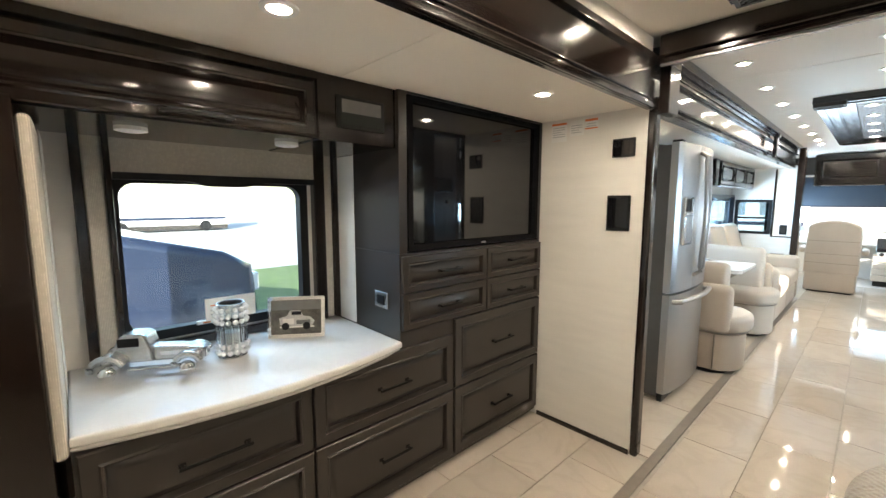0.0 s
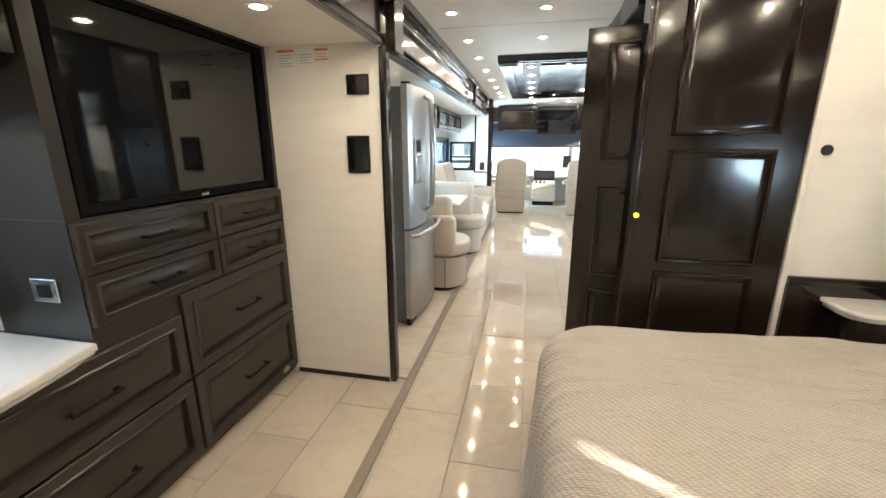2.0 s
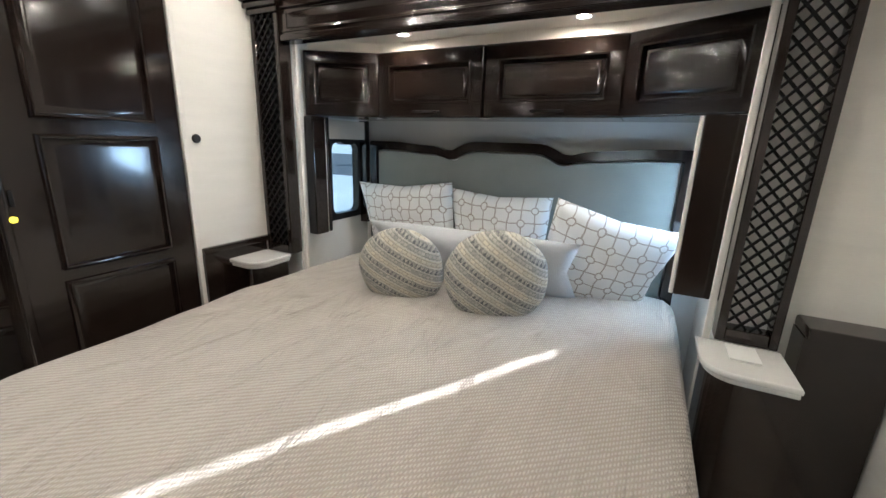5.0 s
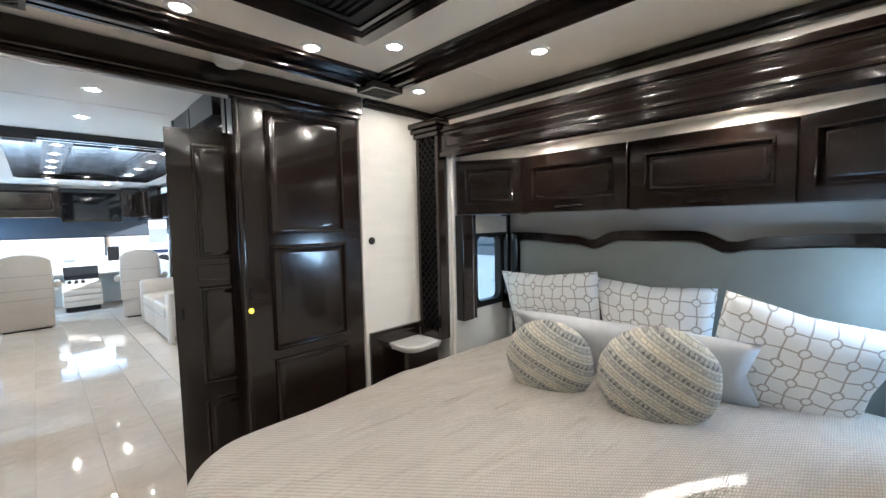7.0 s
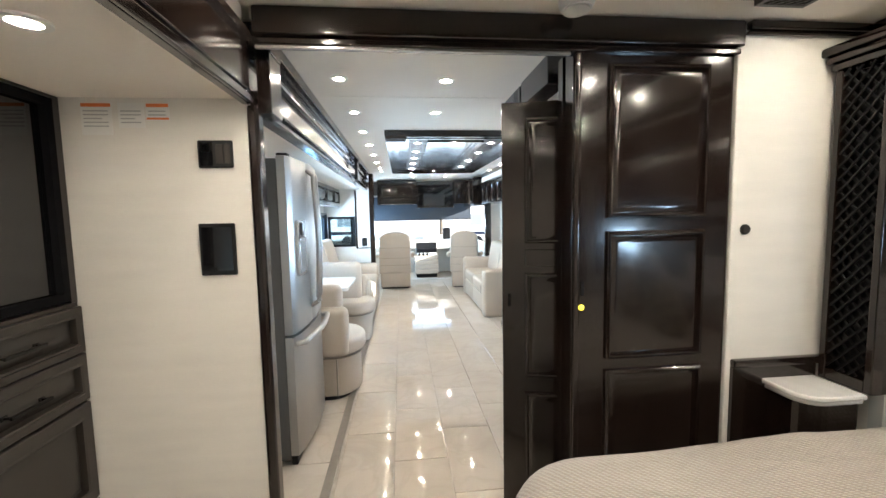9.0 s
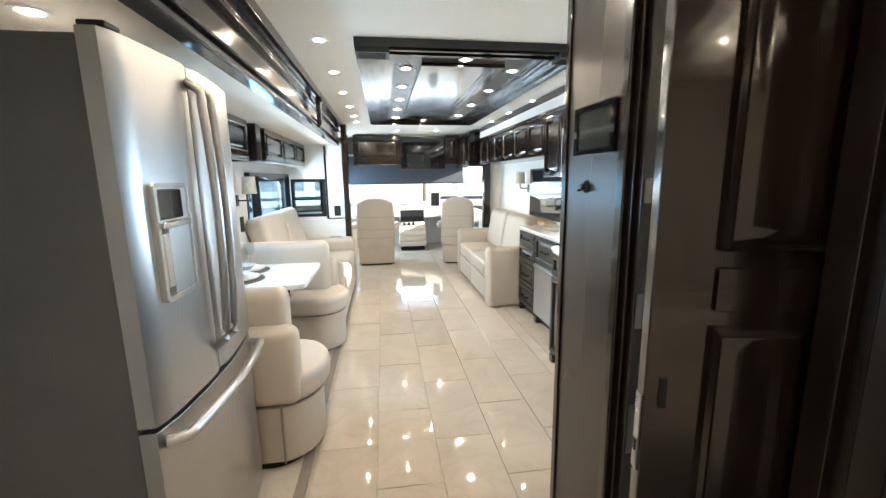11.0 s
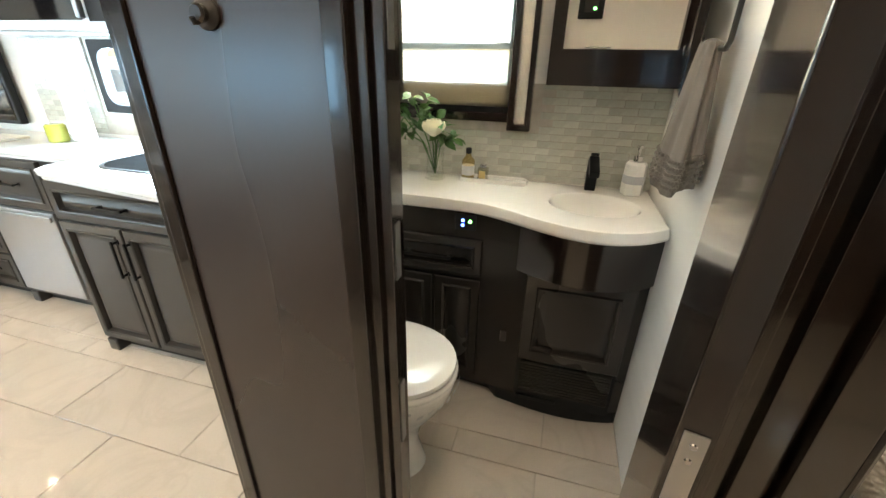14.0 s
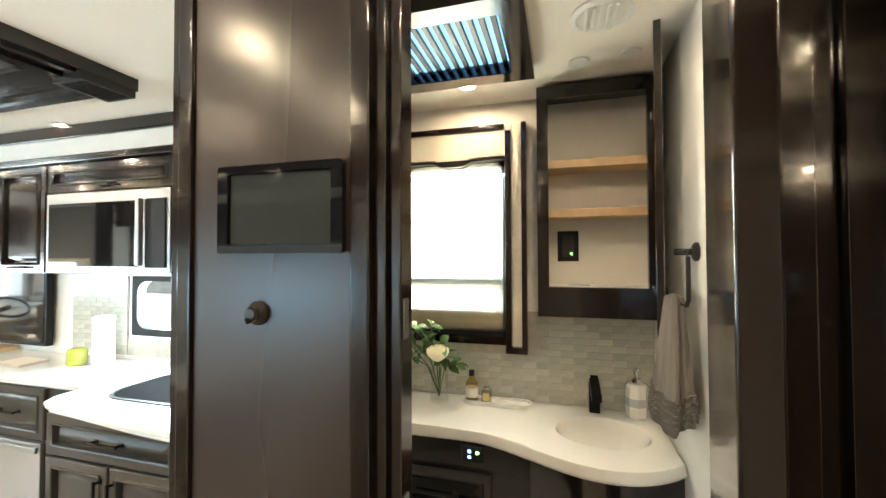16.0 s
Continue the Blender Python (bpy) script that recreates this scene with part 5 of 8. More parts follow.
# ---- overhead cabinets over the bed ----
def bed_cabinets():
    for u0, u1 in ((-1.22, -0.575), (-1.885, -1.228)):
        ob = thing("bed_overhead_cabinet", "glossy espresso overhead cabinet with a raised panel above the headboard", "cabinet", (2.2, (u0 + u1) / 2, 1.505), "overhead cabinets over the bed")
        under(ob, part("carcass", boxes((2.07, SR - 0.002, u0, u1, 1.505, 1.852)), ESPRESSO))
        d = part("door", raised_panel(u0 + 0.003, u1 - 0.003, 1.508, 1.85, "-x", 2.07, 0.075, 0.022), ESPRESSO, None, "", 40)
        under(ob, d)
        h = part("handle", bar_handle((u0 + u1) / 2, 1.533, "-x", 2.048, 0.15), PULL, None, "", 40)
        h.parent = d
        under(ob, part("hinge", boxes((2.06, 2.09, u1 - 0.04, u1 + 0.02, 1.495, 1.504, 0.002)), CHROME))
    for s, (y0, y1) in ((1, (-0.57, WF - 0.004)), (-1, (-1.89, WR + 0.004))):
        ob = thing("corner_overhead_cabinet", "angled glossy espresso corner cabinet above the bed", "cabinet", (2.2, (y0 + y1) / 2, 1.505), "overhead cabinets over the bed")
        out = [(2.07, y0), (1.85, y1), (SR - 0.002, y1), (SR - 0.002, y0)]
        B = slab(out, 1.505, 1.852)
        under(ob, part("carcass", B, ESPRESSO))
        L = math.hypot(0.22, y1 - y0)
        b = raised_panel(0.004, L - 0.004, 1.508, 1.85, "-x", 0.0, 0.06, 0.022)
        ang = math.atan2(y1 - y0, -0.22)
        m = Matrix.Translation((2.07, y0, 0)) @ Matrix.Rotation(ang - math.pi / 2, 4, "Z")
        if s < 0:
            m = m @ Matrix.Diagonal((-1, 1, 1, 1))
        b.transform(m)
        bmesh.ops.recalc_face_normals(b, faces=b.faces[:])
        d = part("door", b, ESPRESSO, None, "", 40)
        under(ob, d)
    # cream filler over the cabinets is the slide ceiling; a valance strip closes the gap
    setting("trim_cabinet_top", slab([(2.10, -1.885), (2.10, -0.575), (1.885, WF - 0.006), (SR - 0.004, WF - 0.006), (SR - 0.004, WR + 0.006), (1.885, WR + 0.006)], 1.853, SRC - 0.001), CEIL, "cream strip above the overhead cabinets", "trim")


bed_cabinets()


# ---- lattice columns and nightstands ----
def lattice_column(y0, y1, yl, label):
    """A square column with a diamond lattice between two stiles; yl: the lattice side."""
    ob = thing("lattice_column", label, "column", (1.69, (y0 + y1) / 2, 0.0), "lattice columns beside the bed")
    x0, x1 = 1.655, 1.735
    # stiles and rails
    under(ob, part("stile", boxes((x0, x1, y0, y0 + 0.028, 0.71, 1.99, 0.004)), ESPRESSO))
    under(ob, part("stile", boxes((x0, x1, y1 - 0.028, y1, 0.71, 1.99, 0.004)), ESPRESSO))
    under(ob, part("rail", boxes((x0, x1, y0 + 0.0285, y1 - 0.0285, 0.71, 0.76, 0.004)), ESPRESSO))
    cap = boxes((x0 - 0.014, x1, y0 - 0.012, y1 + 0.012, 1.99, 2.02, 0.008), (x0 - 0.028, x1, y0 - 0.024, y1 + 0.024, 2.02, 2.05, 0.01), (x0 - 0.04, x1, y0 - 0.034, y1 + 0.034, 2.05, 2.09, 0.012))
    under(ob, part("capital", cap, ESPRESSO, None, "stepped capital", 40))
    under(ob, part("back", boxes((x1 - 0.006, x1, y0 + 0.0285, y1 - 0.0285, 0.76, 1.99)), SINKBLACK))
    L = bmesh.new()
    w = y1 - y0 - 0.056
    c = (y0 + y1) / 2
    step = 0.052
    for s in (-1, 1):
        z = 0.76 - w
        while z < 1.99:
            a, b_ = z, z + w * 1.15
            lo, hi = max(a, 0.762), min(b_, 1.988)
            if hi - lo > 0.02:
                t0, t1 = (lo - a) / (b_ - a), (hi - a) / (b_ - a)
                p = Vector((0, s * w * (t0 - 0.5), lo))
                q = Vector((0, s * w * (t1 - 0.5), hi))
                d = q - p
                m = Matrix.Translation(((x0 + 0.012 + 0.004 * s), c + (p.y + q.y) / 2, (lo + hi) / 2)) @ Matrix.Rotation(math.atan2(d.z, d.y), 4, "X")
                put(L, moved(box(-0.004, 0.004, -d.length / 2, d.length / 2, -0.0042, 0.0042), m))
            z += step
    under(ob, part("lattice", L, PULL, None, "dark diamond lattice"))
    return ob


lattice_column(-0.232, -0.03, 0, "espresso column with a dark diamond lattice beside the bed")
lattice_column(-2.52, -2.335, 0, "espresso column with a dark diamond lattice beside the bed")


def nightstand(ys, yin, label):
    """A wall-hung stand with a white stone top with a rounded corner. ys: wall side, yin: bed side."""
    ob = thing("nightstand", label, "nightstand", (1.5, (ys + yin) / 2, 0.0), "nightstands")
    s = 1 if yin > ys else -1
    w = abs(yin - ys)

    def outline(i):
        pts = [(1.652, ys), (1.40 + i, ys)]
        for k in range(7):
            a = radians(90 * k / 6)
            pts.append((1.40 + i + 0.09 * (1 - math.cos(a)), ys + s * (w - i - 0.09 + 0.09 * math.sin(a))))
        pts += [(1.56, ys + s * (w - i)), (1.652, ys + s * (w - i))]
        return pts

    under(ob, part("top", slab(outline(0), 0.690, 0.712, 0.007, 3), QUARTZ, None, "white stone top with a rounded corner", 50))
    under(ob, part("top_under", slab(outline(0.014), 0.668, 0.6895, 0.006, 2), QUARTZ, None, "", 50))
    under(ob, part("body", slab(outline(0.03), 0.0, 0.667), ESPRESSO))
    return ob


nightstand(-0.004, -0.225, "wall-hung espresso nightstand with a white stone top")
nightstand(-2.53, -2.275, "wall-hung espresso nightstand with a white stone top")
setting("trim_wainscot", boxes((1.262, 1.655, -0.022, -0.001, 0.0, 0.765), (1.262, 1.70, -0.034, -0.001, 0.765, 0.80, 0.008)), ESPRESSO, "espresso wainscot panel below the white wall", "trim", 40)
setting("trim_wainscot_rear", boxes((1.60, 1.718, REAR + 0.01, -2.56, 0.0, 0.80), (1.58, 1.718, REAR + 0.01, -2.56, 0.80, 0.84, 0.008)), ESPRESSO, "espresso wainscot panel below the rear side wall", "trim", 40)
setting("trim_slide_edge", boxes((1.74, 1.758, -0.262, -0.236, 0.0, 1.855, 0.004), (1.74, 1.758, -2.334, -2.31, 0.0, 1.855, 0.004)), WALLPAPER, "pale edge strip of the bed slide", "trim")
charger = thing("charging_pad", "flat white charging pad on the nightstand", "charger", (1.56, -2.41, 0.712))
under(charger, part("pad", boxes((1.50, 1.62, -2.45, -2.36, 0.7121, 0.721, 0.006)), WHITE, None, "", 40))

# small windows at the ends of the bed slide, with dark boxed surrounds
for nm, side, at, s in (("window_2", "-y", WF, -1), ("window_3", "+y", WR, 1)):
    if s < 0:
        slide_window(nm, 2.02, 2.34, 0.86, 1.38, side, at, "narrow rounded black window beside the headboard", 0.05, pane=glass("bed_window_glass", (0.62, 0.72, 0.78)))
    surr = thing("slide_window_surround", "espresso and cream surround of a narrow window beside the bed", "window treatment", (2.1, at, 0.8), "surrounds of the bed windows")
    mm = facing(side, at + 0.001 * s)
    depth = 0.07 if s < 0 else 0.165
    under(surr, part("post", moved(boxes((1.83, 1.93 if s < 0 else 1.85, 0.80, 1.50, 0, depth, 0.006)), mm), ESPRESSO, None, "", 40))
    if s > 0:
        under(surr, part("post_edge", moved(boxes((1.832, 1.852, 0.802, 1.498, depth + 0.0005, depth + 0.016, 0.004)), mm), WALLPAPER, None, "pale edge strip"))
    under(surr, part("post_face", moved(boxes((1.931, 1.955, 0.80, 1.50, 0, 0.05, 0.004)), mm), WALLPAPER))
    under(surr, part("inner_post", moved(boxes((1.956, 1.975, 0.80, 1.50, 0, 0.06, 0.004)), mm), ESPRESSO, None, "", 40))
    if s < 0:
        under(surr, part("far_post", moved(boxes((2.335, 2.375, 0.80, 1.50, 0, 0.06, 0.004)), mm), ESPRESSO, None, "", 40))
    under(surr, part("cornice", cornice(1.976, 2.334, 1.49, 1.36, mm), SHADECLOTH, None, "cream cloth valance"))
    under(surr, part("cornice_edge", cornice(1.977, 2.333, 1.375, 1.345, facing(side, at + 0.003 * s), 0.016), BLACK))
# drawn roller shade in the rear end window, standing off its frame by a narrow gap
shade3 = thing("roller_shade", "drawn dark roller shade in the narrow bed window", "shade", (2.1, WR - 0.03, 0.86))
under(shade3, part("cloth", boxes((1.975, 2.285, WR - 0.049, WR - 0.046, 0.855, 1.425)), NAVYSHADE))


# ---- door leaf beside the bathroom doorway ----
def hall_door():
    ob = thing("hall_door", "glossy espresso panelled door standing open into the hall", "door", (0.5, 0.318, 0.0))
    under(ob, part("leaf", boxes((0.35, 0.655, 0.300, 0.334, 0.008, 1.945, 0.004)), ESPRESSO, None, "", 40))
    for v0, v1 in ((1.30, 1.87), (0.66, 1.16), (0.06, 0.58)):
        under(ob, part("raised_field", raised_panel(0.455, 0.645, v0, v1, "-y", 0.300, 0.010, 0.014), ESPRESSO, None, "", 40))
    under(ob, part("cross_rail", boxes((0.455, 0.645, 0.291, 0.2995, 1.19, 1.27, 0.006)), ESPRESSO, None, "", 40))
    under(ob, part("latch_plate", boxes((0.3468, 0.3498, 0.306, 0.328, 0.86, 1.02, 0.001)), STEEL, None, "brushed steel latch plate"))
    under(ob, part("latch_bolt", boxes((0.3440, 0.3466, 0.311, 0.323, 0.90, 0.925, 0.001)), BLACK))
    for z in (0.985, 1.005):
        under(ob, part("screw", moved(lathe([(0.004, 0), (0.003, 0.0015), (0, 0.0018)], 10), Matrix.Translation((0.3466, 0.317, z)) @ Matrix.Rotation(radians(-90), 4, "Y")), CHROME))
    swing = Matrix.Translation((0.35, 0.335, 0)) @ Matrix.Rotation(radians(-13.5), 4, "Z") @ Matrix.Translation((-0.35, -0.335, 0))
    under(ob, part("finger_pull", boxes((0.375, 0.39, 0.297, 0.2998, 1.0, 1.06, 0.004)), BLACK))
    for c in ob.children:
        c.data.transform(swing)


hall_door()

# ---- hall end wall: screen and hook ----
scr = thing("wall_screen", "black framed glass touch screen on the dark hall wall", "screen", (0.556, 0.93, 1.50))
under(scr, part("bezel", moved(ring(rounded(0.823, 1.082, 1.50, 1.66, 0.006, 2), rounded(0.845, 1.060, 1.516, 1.645, 0.004, 2), 0.0, 0.014), facing("-x", 0.5746)), SCREEN))
under(scr, part("glass", boxes((0.5670, 0.5740, 0.846, 1.059, 1.517, 1.644, 0.001)), DISPLAY))


def robe_hook(x, y, z):
    ob = thing("robe_hook", "round dark bronze robe hook on the hall wall", "hook", (x, y, z))
    m = Matrix.Translation((x, y, z)) @ Matrix.Rotation(radians(-90), 4, "Y")
    under(ob, part("rose", moved(lathe([(0.022, 0), (0.022, 0.005), (0.018, 0.009), (0.012, 0.011), (0.011, 0.016), (0.013, 0.020), (0.010, 0.024), (0, 0.024)], 24), m), BRONZE, None, "", 40))
    under(ob, part("arm", tube([(x - 0.016, y, z - 0.004), (x - 0.022, y, z - 0.012), (x - 0.028, y, z - 0.013), (x - 0.031, y, z - 0.006)], 0.004, 8), BRONZE, None, "", 60))


robe_hook(0.5746, 1.0, 1.392)

# ---- vanity ----
ZC = 0.885


def van_front(y, lo=1.362, hi=1.205):
    """Front edge of the stone top: straight, then swelling round the bowl."""
    t = min(1, max(0, (0.80 - y) / 0.46))
    s = t * t * (3 - 2 * t)
    x = lo + (hi - lo) * s
    if y < 0.34:
        x += 0.10 * ((0.34 - y) / 0.225) ** 2.2
    return x


def vanity():
    ob = thing("vanity_cabinet", "near-black bathroom vanity with a curved front", "vanity", (1.5, 0.7, 0.0))
    n = 30
    ys = [1.248 - (1.248 - 0.117) * k / n for k in range(n + 1)]
    out = [(BX - 0.004, 1.248)] + [(1.385 + (0.055 * (van_front(y) - 1.362) / 0.157 if y < 0.8 else 0), y) for y in ys] + [(BX - 0.004, 0.117)]
    under(ob, part("carcass", slab(out, 0.06, 0.742), VANITYPAINT, None, "", 40))
    under(ob, part("upper_band", ring(out, [(x - 0.02 if i in (0, len(out) - 1) else x + 0.02, y) for i, (x, y) in enumerate(out)], 0.7425, ZC - 0.051), VANITYPAINT, None, "", 40))
    ap = [(van_front(y) + 0.03, y) for y in ys if y < 0.60]
    under(ob, part("curved_apron", slab([(ap[0][0] + 0.018, ap[0][1])] + ap + [(x + 0.018, y) for x, y in ap[::-1][:-1]], 0.665, ZC - 0.051), ESPRESSO, None, "bowed glossy apron under the bowl", 40))
    under(ob, part("toe_kick", slab([(BX - 0.01, 1.24)] + [(p[0] + (0.04 if p[1] > 0.62 else 0.003), p[1]) for p in out[1:-1]] + [(BX - 0.01, 0.12)], 0.0, 0.0595), BLACK))
    d = part("drawer_front", raised_panel(0.705, 1.09, 0.585, 0.735, "-x", 1.383, 0.035, 0.02), VANITYPAINT, None, "", 40)
    under(ob, d)
    h = part("handle", bar_handle(0.91, 0.66, "-x", 1.363, 0.18), PULL)
    h.parent = d
    for u0, u1 in ((0.705, 0.89), (0.90, 1.09)):
        under(ob, part("door", raised_panel(u0, u1, 0.10, 0.565, "-x", 1.383, 0.04, 0.02), VANITYPAINT, None, "", 40))
    big = part("access_door", raised_panel(0.16, 0.53, 0.285, 0.655, "-x", 1.325, 0.05, 0.02), VANITYPAINT, None, "", 40)
    under(ob, big)
    for k in range(11):
        under(ob, part("louver", boxes((1.308, 1.326, 0.175, 0.515, 0.125 + 0.0135 * k, 0.133 + 0.0135 * k, 0.002)), VANITYPAINT))
    under(ob, part("louver_backing", boxes((1.326, 1.334, 0.16, 0.53, 0.065, 0.28)), BLACK))
    under(ob, part("toe_vent", boxes((1.315, 1.3255, 0.36, 0.52, 0.075, 0.092, 0.003)), BLACK))
    under(ob, part("lock", boxes((1.357, 1.366, 0.585, 0.61, 0.31, 0.36, 0.004)), BRONZE))
    return ob


vanity()
sw = thing("vanity_switch", "small switch plate with blue and green indicator lights", "switch", (1.36, 0.77, 0.79))
under(sw, part("plate", boxes((1.374, 1.383, 0.735, 0.815, 0.765, 0.828, 0.004)), BLACK))
for y, z, mm in ((0.785, 0.805, BLUELED), (0.785, 0.785, BLUELED), (0.757, 0.802, GREENLED)):
    under(sw, part("indicator", moved(lathe([(0.006, 0), (0.005, 0.002), (0, 0.0022)], 12), Matrix.Translation((1.3738, y, z)) @ Matrix.Rotation(radians(-90), 4, "Y")), mm, None, "lit indicator"))


def vanity_top():
    ob = thing("vanity_countertop", "white moulded vanity top with an integral oval bowl", "countertop", (1.5, 0.7, ZC - 0.045))
    cx, cy, a, c = 1.475, 0.335, 0.128, 0.152
    n = 64
    ys = [1.248 - (1.248 - 0.117) * k / 40 for k in range(41)]
    out = [(BX - 0.004, 1.248)] + [(van_front(y), y) for y in ys] + [(BX - 0.004, 0.117)]

    # top face with the oval cut out, bridged by fans
    def ray(ang):
        dx, dy = math.cos(ang), math.sin(ang)
        best = 9
        for p, q in zip(out, out[1:] + out[:1]):
            ex, ey = q[0] - p[0], q[1] - p[1]
            det = dx * -ey + dy * ex
            if abs(det) < 1e-9:
                continue
            t = ((p[0] - cx) * -ey + (p[1] - cy) * ex) / det
            u = (dx * (p[1] - cy) - dy * (p[0] - cx)) / det
            if t > 0 and -1e-6 <= u <= 1 + 1e-6:
                best = min(best, t)
        return best

    b = bmesh.new()
    angs = [2 * math.pi * k / n for k in range(n)]
    corners = [math.atan2(y - cy, x - cx) % (2 * math.pi) for x, y in (out[0], out[-1], out[1], out[-2])]
    angs = sorted(set(angs + corners))
    rows = []
    for (kind, val, z) in (("rim", 0, ZC - 0.034), ("rim", 0.006, ZC - 0.004), ("rim", 0.014, ZC), ("mid", 0.5, ZC), ("oval", 1.06, ZC), ("oval", 1.0, ZC - 0.006), ("oval", 0.93, ZC - 0.035), ("oval", 0.80, ZC - 0.085), ("oval", 0.5, ZC - 0.115), ("oval", 0.12, ZC - 0.12)):
        ringv = []
        for g in angs:
            dx, dy = math.cos(g), math.sin(g)
            ro = 1 / math.sqrt((dx / a) ** 2 + (dy / c) ** 2)
            t = ray(g)
            r = {"rim": t - val, "mid": (t + ro) / 2, "oval": ro * val}[kind]
            ringv.append(b.verts.new((cx + r * dx, cy + r * dy, z)))
        rows.append(ringv)
    m = len(angs)
    for p, q in zip(rows, rows[1:]):
        for i in range(m):
            b.faces.new((p[i], p[(i + 1) % m], q[(i + 1) % m], q[i]))
    b.faces.new(rows[-1])
    bmesh.ops.recalc_face_normals(b, faces=b.faces[:])
    under(ob, part("top", b, PORCELAIN, None, "white cast top with an oval bowl", 50))
    lower = [(p[0] + (0.012 if 0 < i < len(out) - 1 else 0), p[1]) for i, p in enumerate(out)]
    under(ob, part("edge_moulding", ring(lower, [(x + 0.05 if 0 < i < len(out) - 1 else x - 0.03, y) for i, (x, y) in enumerate(out)], ZC - 0.046, ZC - 0.0345), PORCELAIN, None, "", 50))
    under(ob, part("drain", lathe([(0.022, 0), (0.022, 0.004), (0.014, 0.006), (0, 0.003)], 20, (cx + 0.02, cy, ZC - 0.119)), CHROME, None, "chrome drain"))


vanity_top()


def faucet(x, y, z):
    ob = thing("bathroom_faucet", "matt black single lever basin faucet", "faucet", (x, y, z))
    under(ob, part("body", boxes((x - 0.018, x + 0.018, y - 0.020, y + 0.020, z, z + 0.115, 0.004)), BLACK, None, "", 40))
    under(ob, part("spout", moved(boxes((-0.12, 0.012, -0.018, 0.018, -0.016, 0.010, 0.004)), Matrix.Translation((x, y, z + 0.118)) @ Matrix.Rotation(radians(-14), 4, "Y")), BLACK, None, "", 40))
    under(ob, part("lever", moved(boxes((-0.03, 0.015, -0.014, 0.014, 0.0, 0.012, 0.003)), Matrix.Translation((x + 0.004, y, z + 0.130)) @ Matrix.Rotation(radians(12), 4, "Y")), BLACK, None, "", 40))


faucet(1.655, 0.345, ZC + 0.0005)


def soap_pump(x, y, z):
    ob = thing("soap_dispenser", "white faceted soap dispenser with a chrome pump", "soap dispenser", (x, y, z))
    b = lathe([(0.036, 0), (0.040, 0.004), (0.040, 0.05), (0.038, 0.115), (0.030, 0.125), (0.0, 0.125)], 8, (x, y, z))
    under(ob, part("bottle", b, PORCELAIN))
    under(ob, part("band", lathe([(0.0405, 0.045), (0.0405, 0.075)], 8, (x, y, z)), GREYCUSH))
    under(ob, part("collar", lathe([(0.016, 0.125), (0.016, 0.145), (0.006, 0.147), (0.006, 0.172), (0.012, 0.174), (0.012, 0.184), (0.0, 0.186)], 16, (x, y, z)), CHROME, None, "chrome pump", 40))
    under(ob, part("nozzle", tube([(x, y, z + 0.179), (x - 0.045, y + 0.01, z + 0.180), (x - 0.05, y + 0.011, z + 0.172)], 0.0045, 8), CHROME))


soap_pump(1.645, 0.195, ZC + 0.0005)


def tray_and_bottles():
    z = ZC + 0.0005
    t = thing("vanity_tray", "long white ceramic tray on the vanity", "tray", (1.63, 0.72, z))
    o = rounded(1.60, 1.68, 0.585, 0.865, 0.035, 6)
    under(t, part("base", slab(rounded(1.605, 1.675, 0.59, 0.86, 0.033, 6), z, z + 0.005), PORCELAIN))
    under(t, part("rim", ring(o, rounded(1.606, 1.674, 0.591, 0.859, 0.03, 6), z + 0.001, z + 0.017), PORCELAIN, None, "", 40))
    x, y = 1.645, 0.832
    b = thing("bottle", "small clear bottle with a dark cap and white label", "bottle", (x, y, z))
    zz = z + 0.0055
    under(b, part("body", lathe([(0.022, 0), (0.026, 0.004), (0.026, 0.075), (0.012, 0.092), (0.010, 0.105), (0.0, 0.105)], 20, (x, y, zz)), glass("amber_bottle_glass", (0.85, 0.74, 0.5)), None, "", 40))
    under(b, part("label", lathe([(0.0264, 0.016), (0.0264, 0.055)], 20, (x, y, zz)), PAPER))
    under(b, part("cap", lathe([(0.012, 0.103), (0.012, 0.125), (0.0, 0.127)], 16, (x, y, zz)), BLACK, None, "black cap", 40))
    x, y = 1.64, 0.768
    j = thing("glass_jar", "small square glass jar with a gold label", "jar", (x, y, z))
    under(j, part("jar", boxes((x - 0.02, x + 0.02, y - 0.02, y + 0.02, zz, zz + 0.05, 0.004)), glass("jar_glass", (0.8, 0.78, 0.7)), None, "", 40))
    under(j, part("stopper", boxes((x - 0.013, x + 0.013, y - 0.013, y + 0.013, zz + 0.0505, zz + 0.064, 0.003)), SILVER))
    under(j, part("gold_label", boxes((x - 0.0215, x - 0.0205, y - 0.013, y + 0.013, zz + 0.01, zz + 0.04)), material("gold_foil", (0.6, 0.45, 0.2), 0.3, 1.0)))


tray_and_bottles()


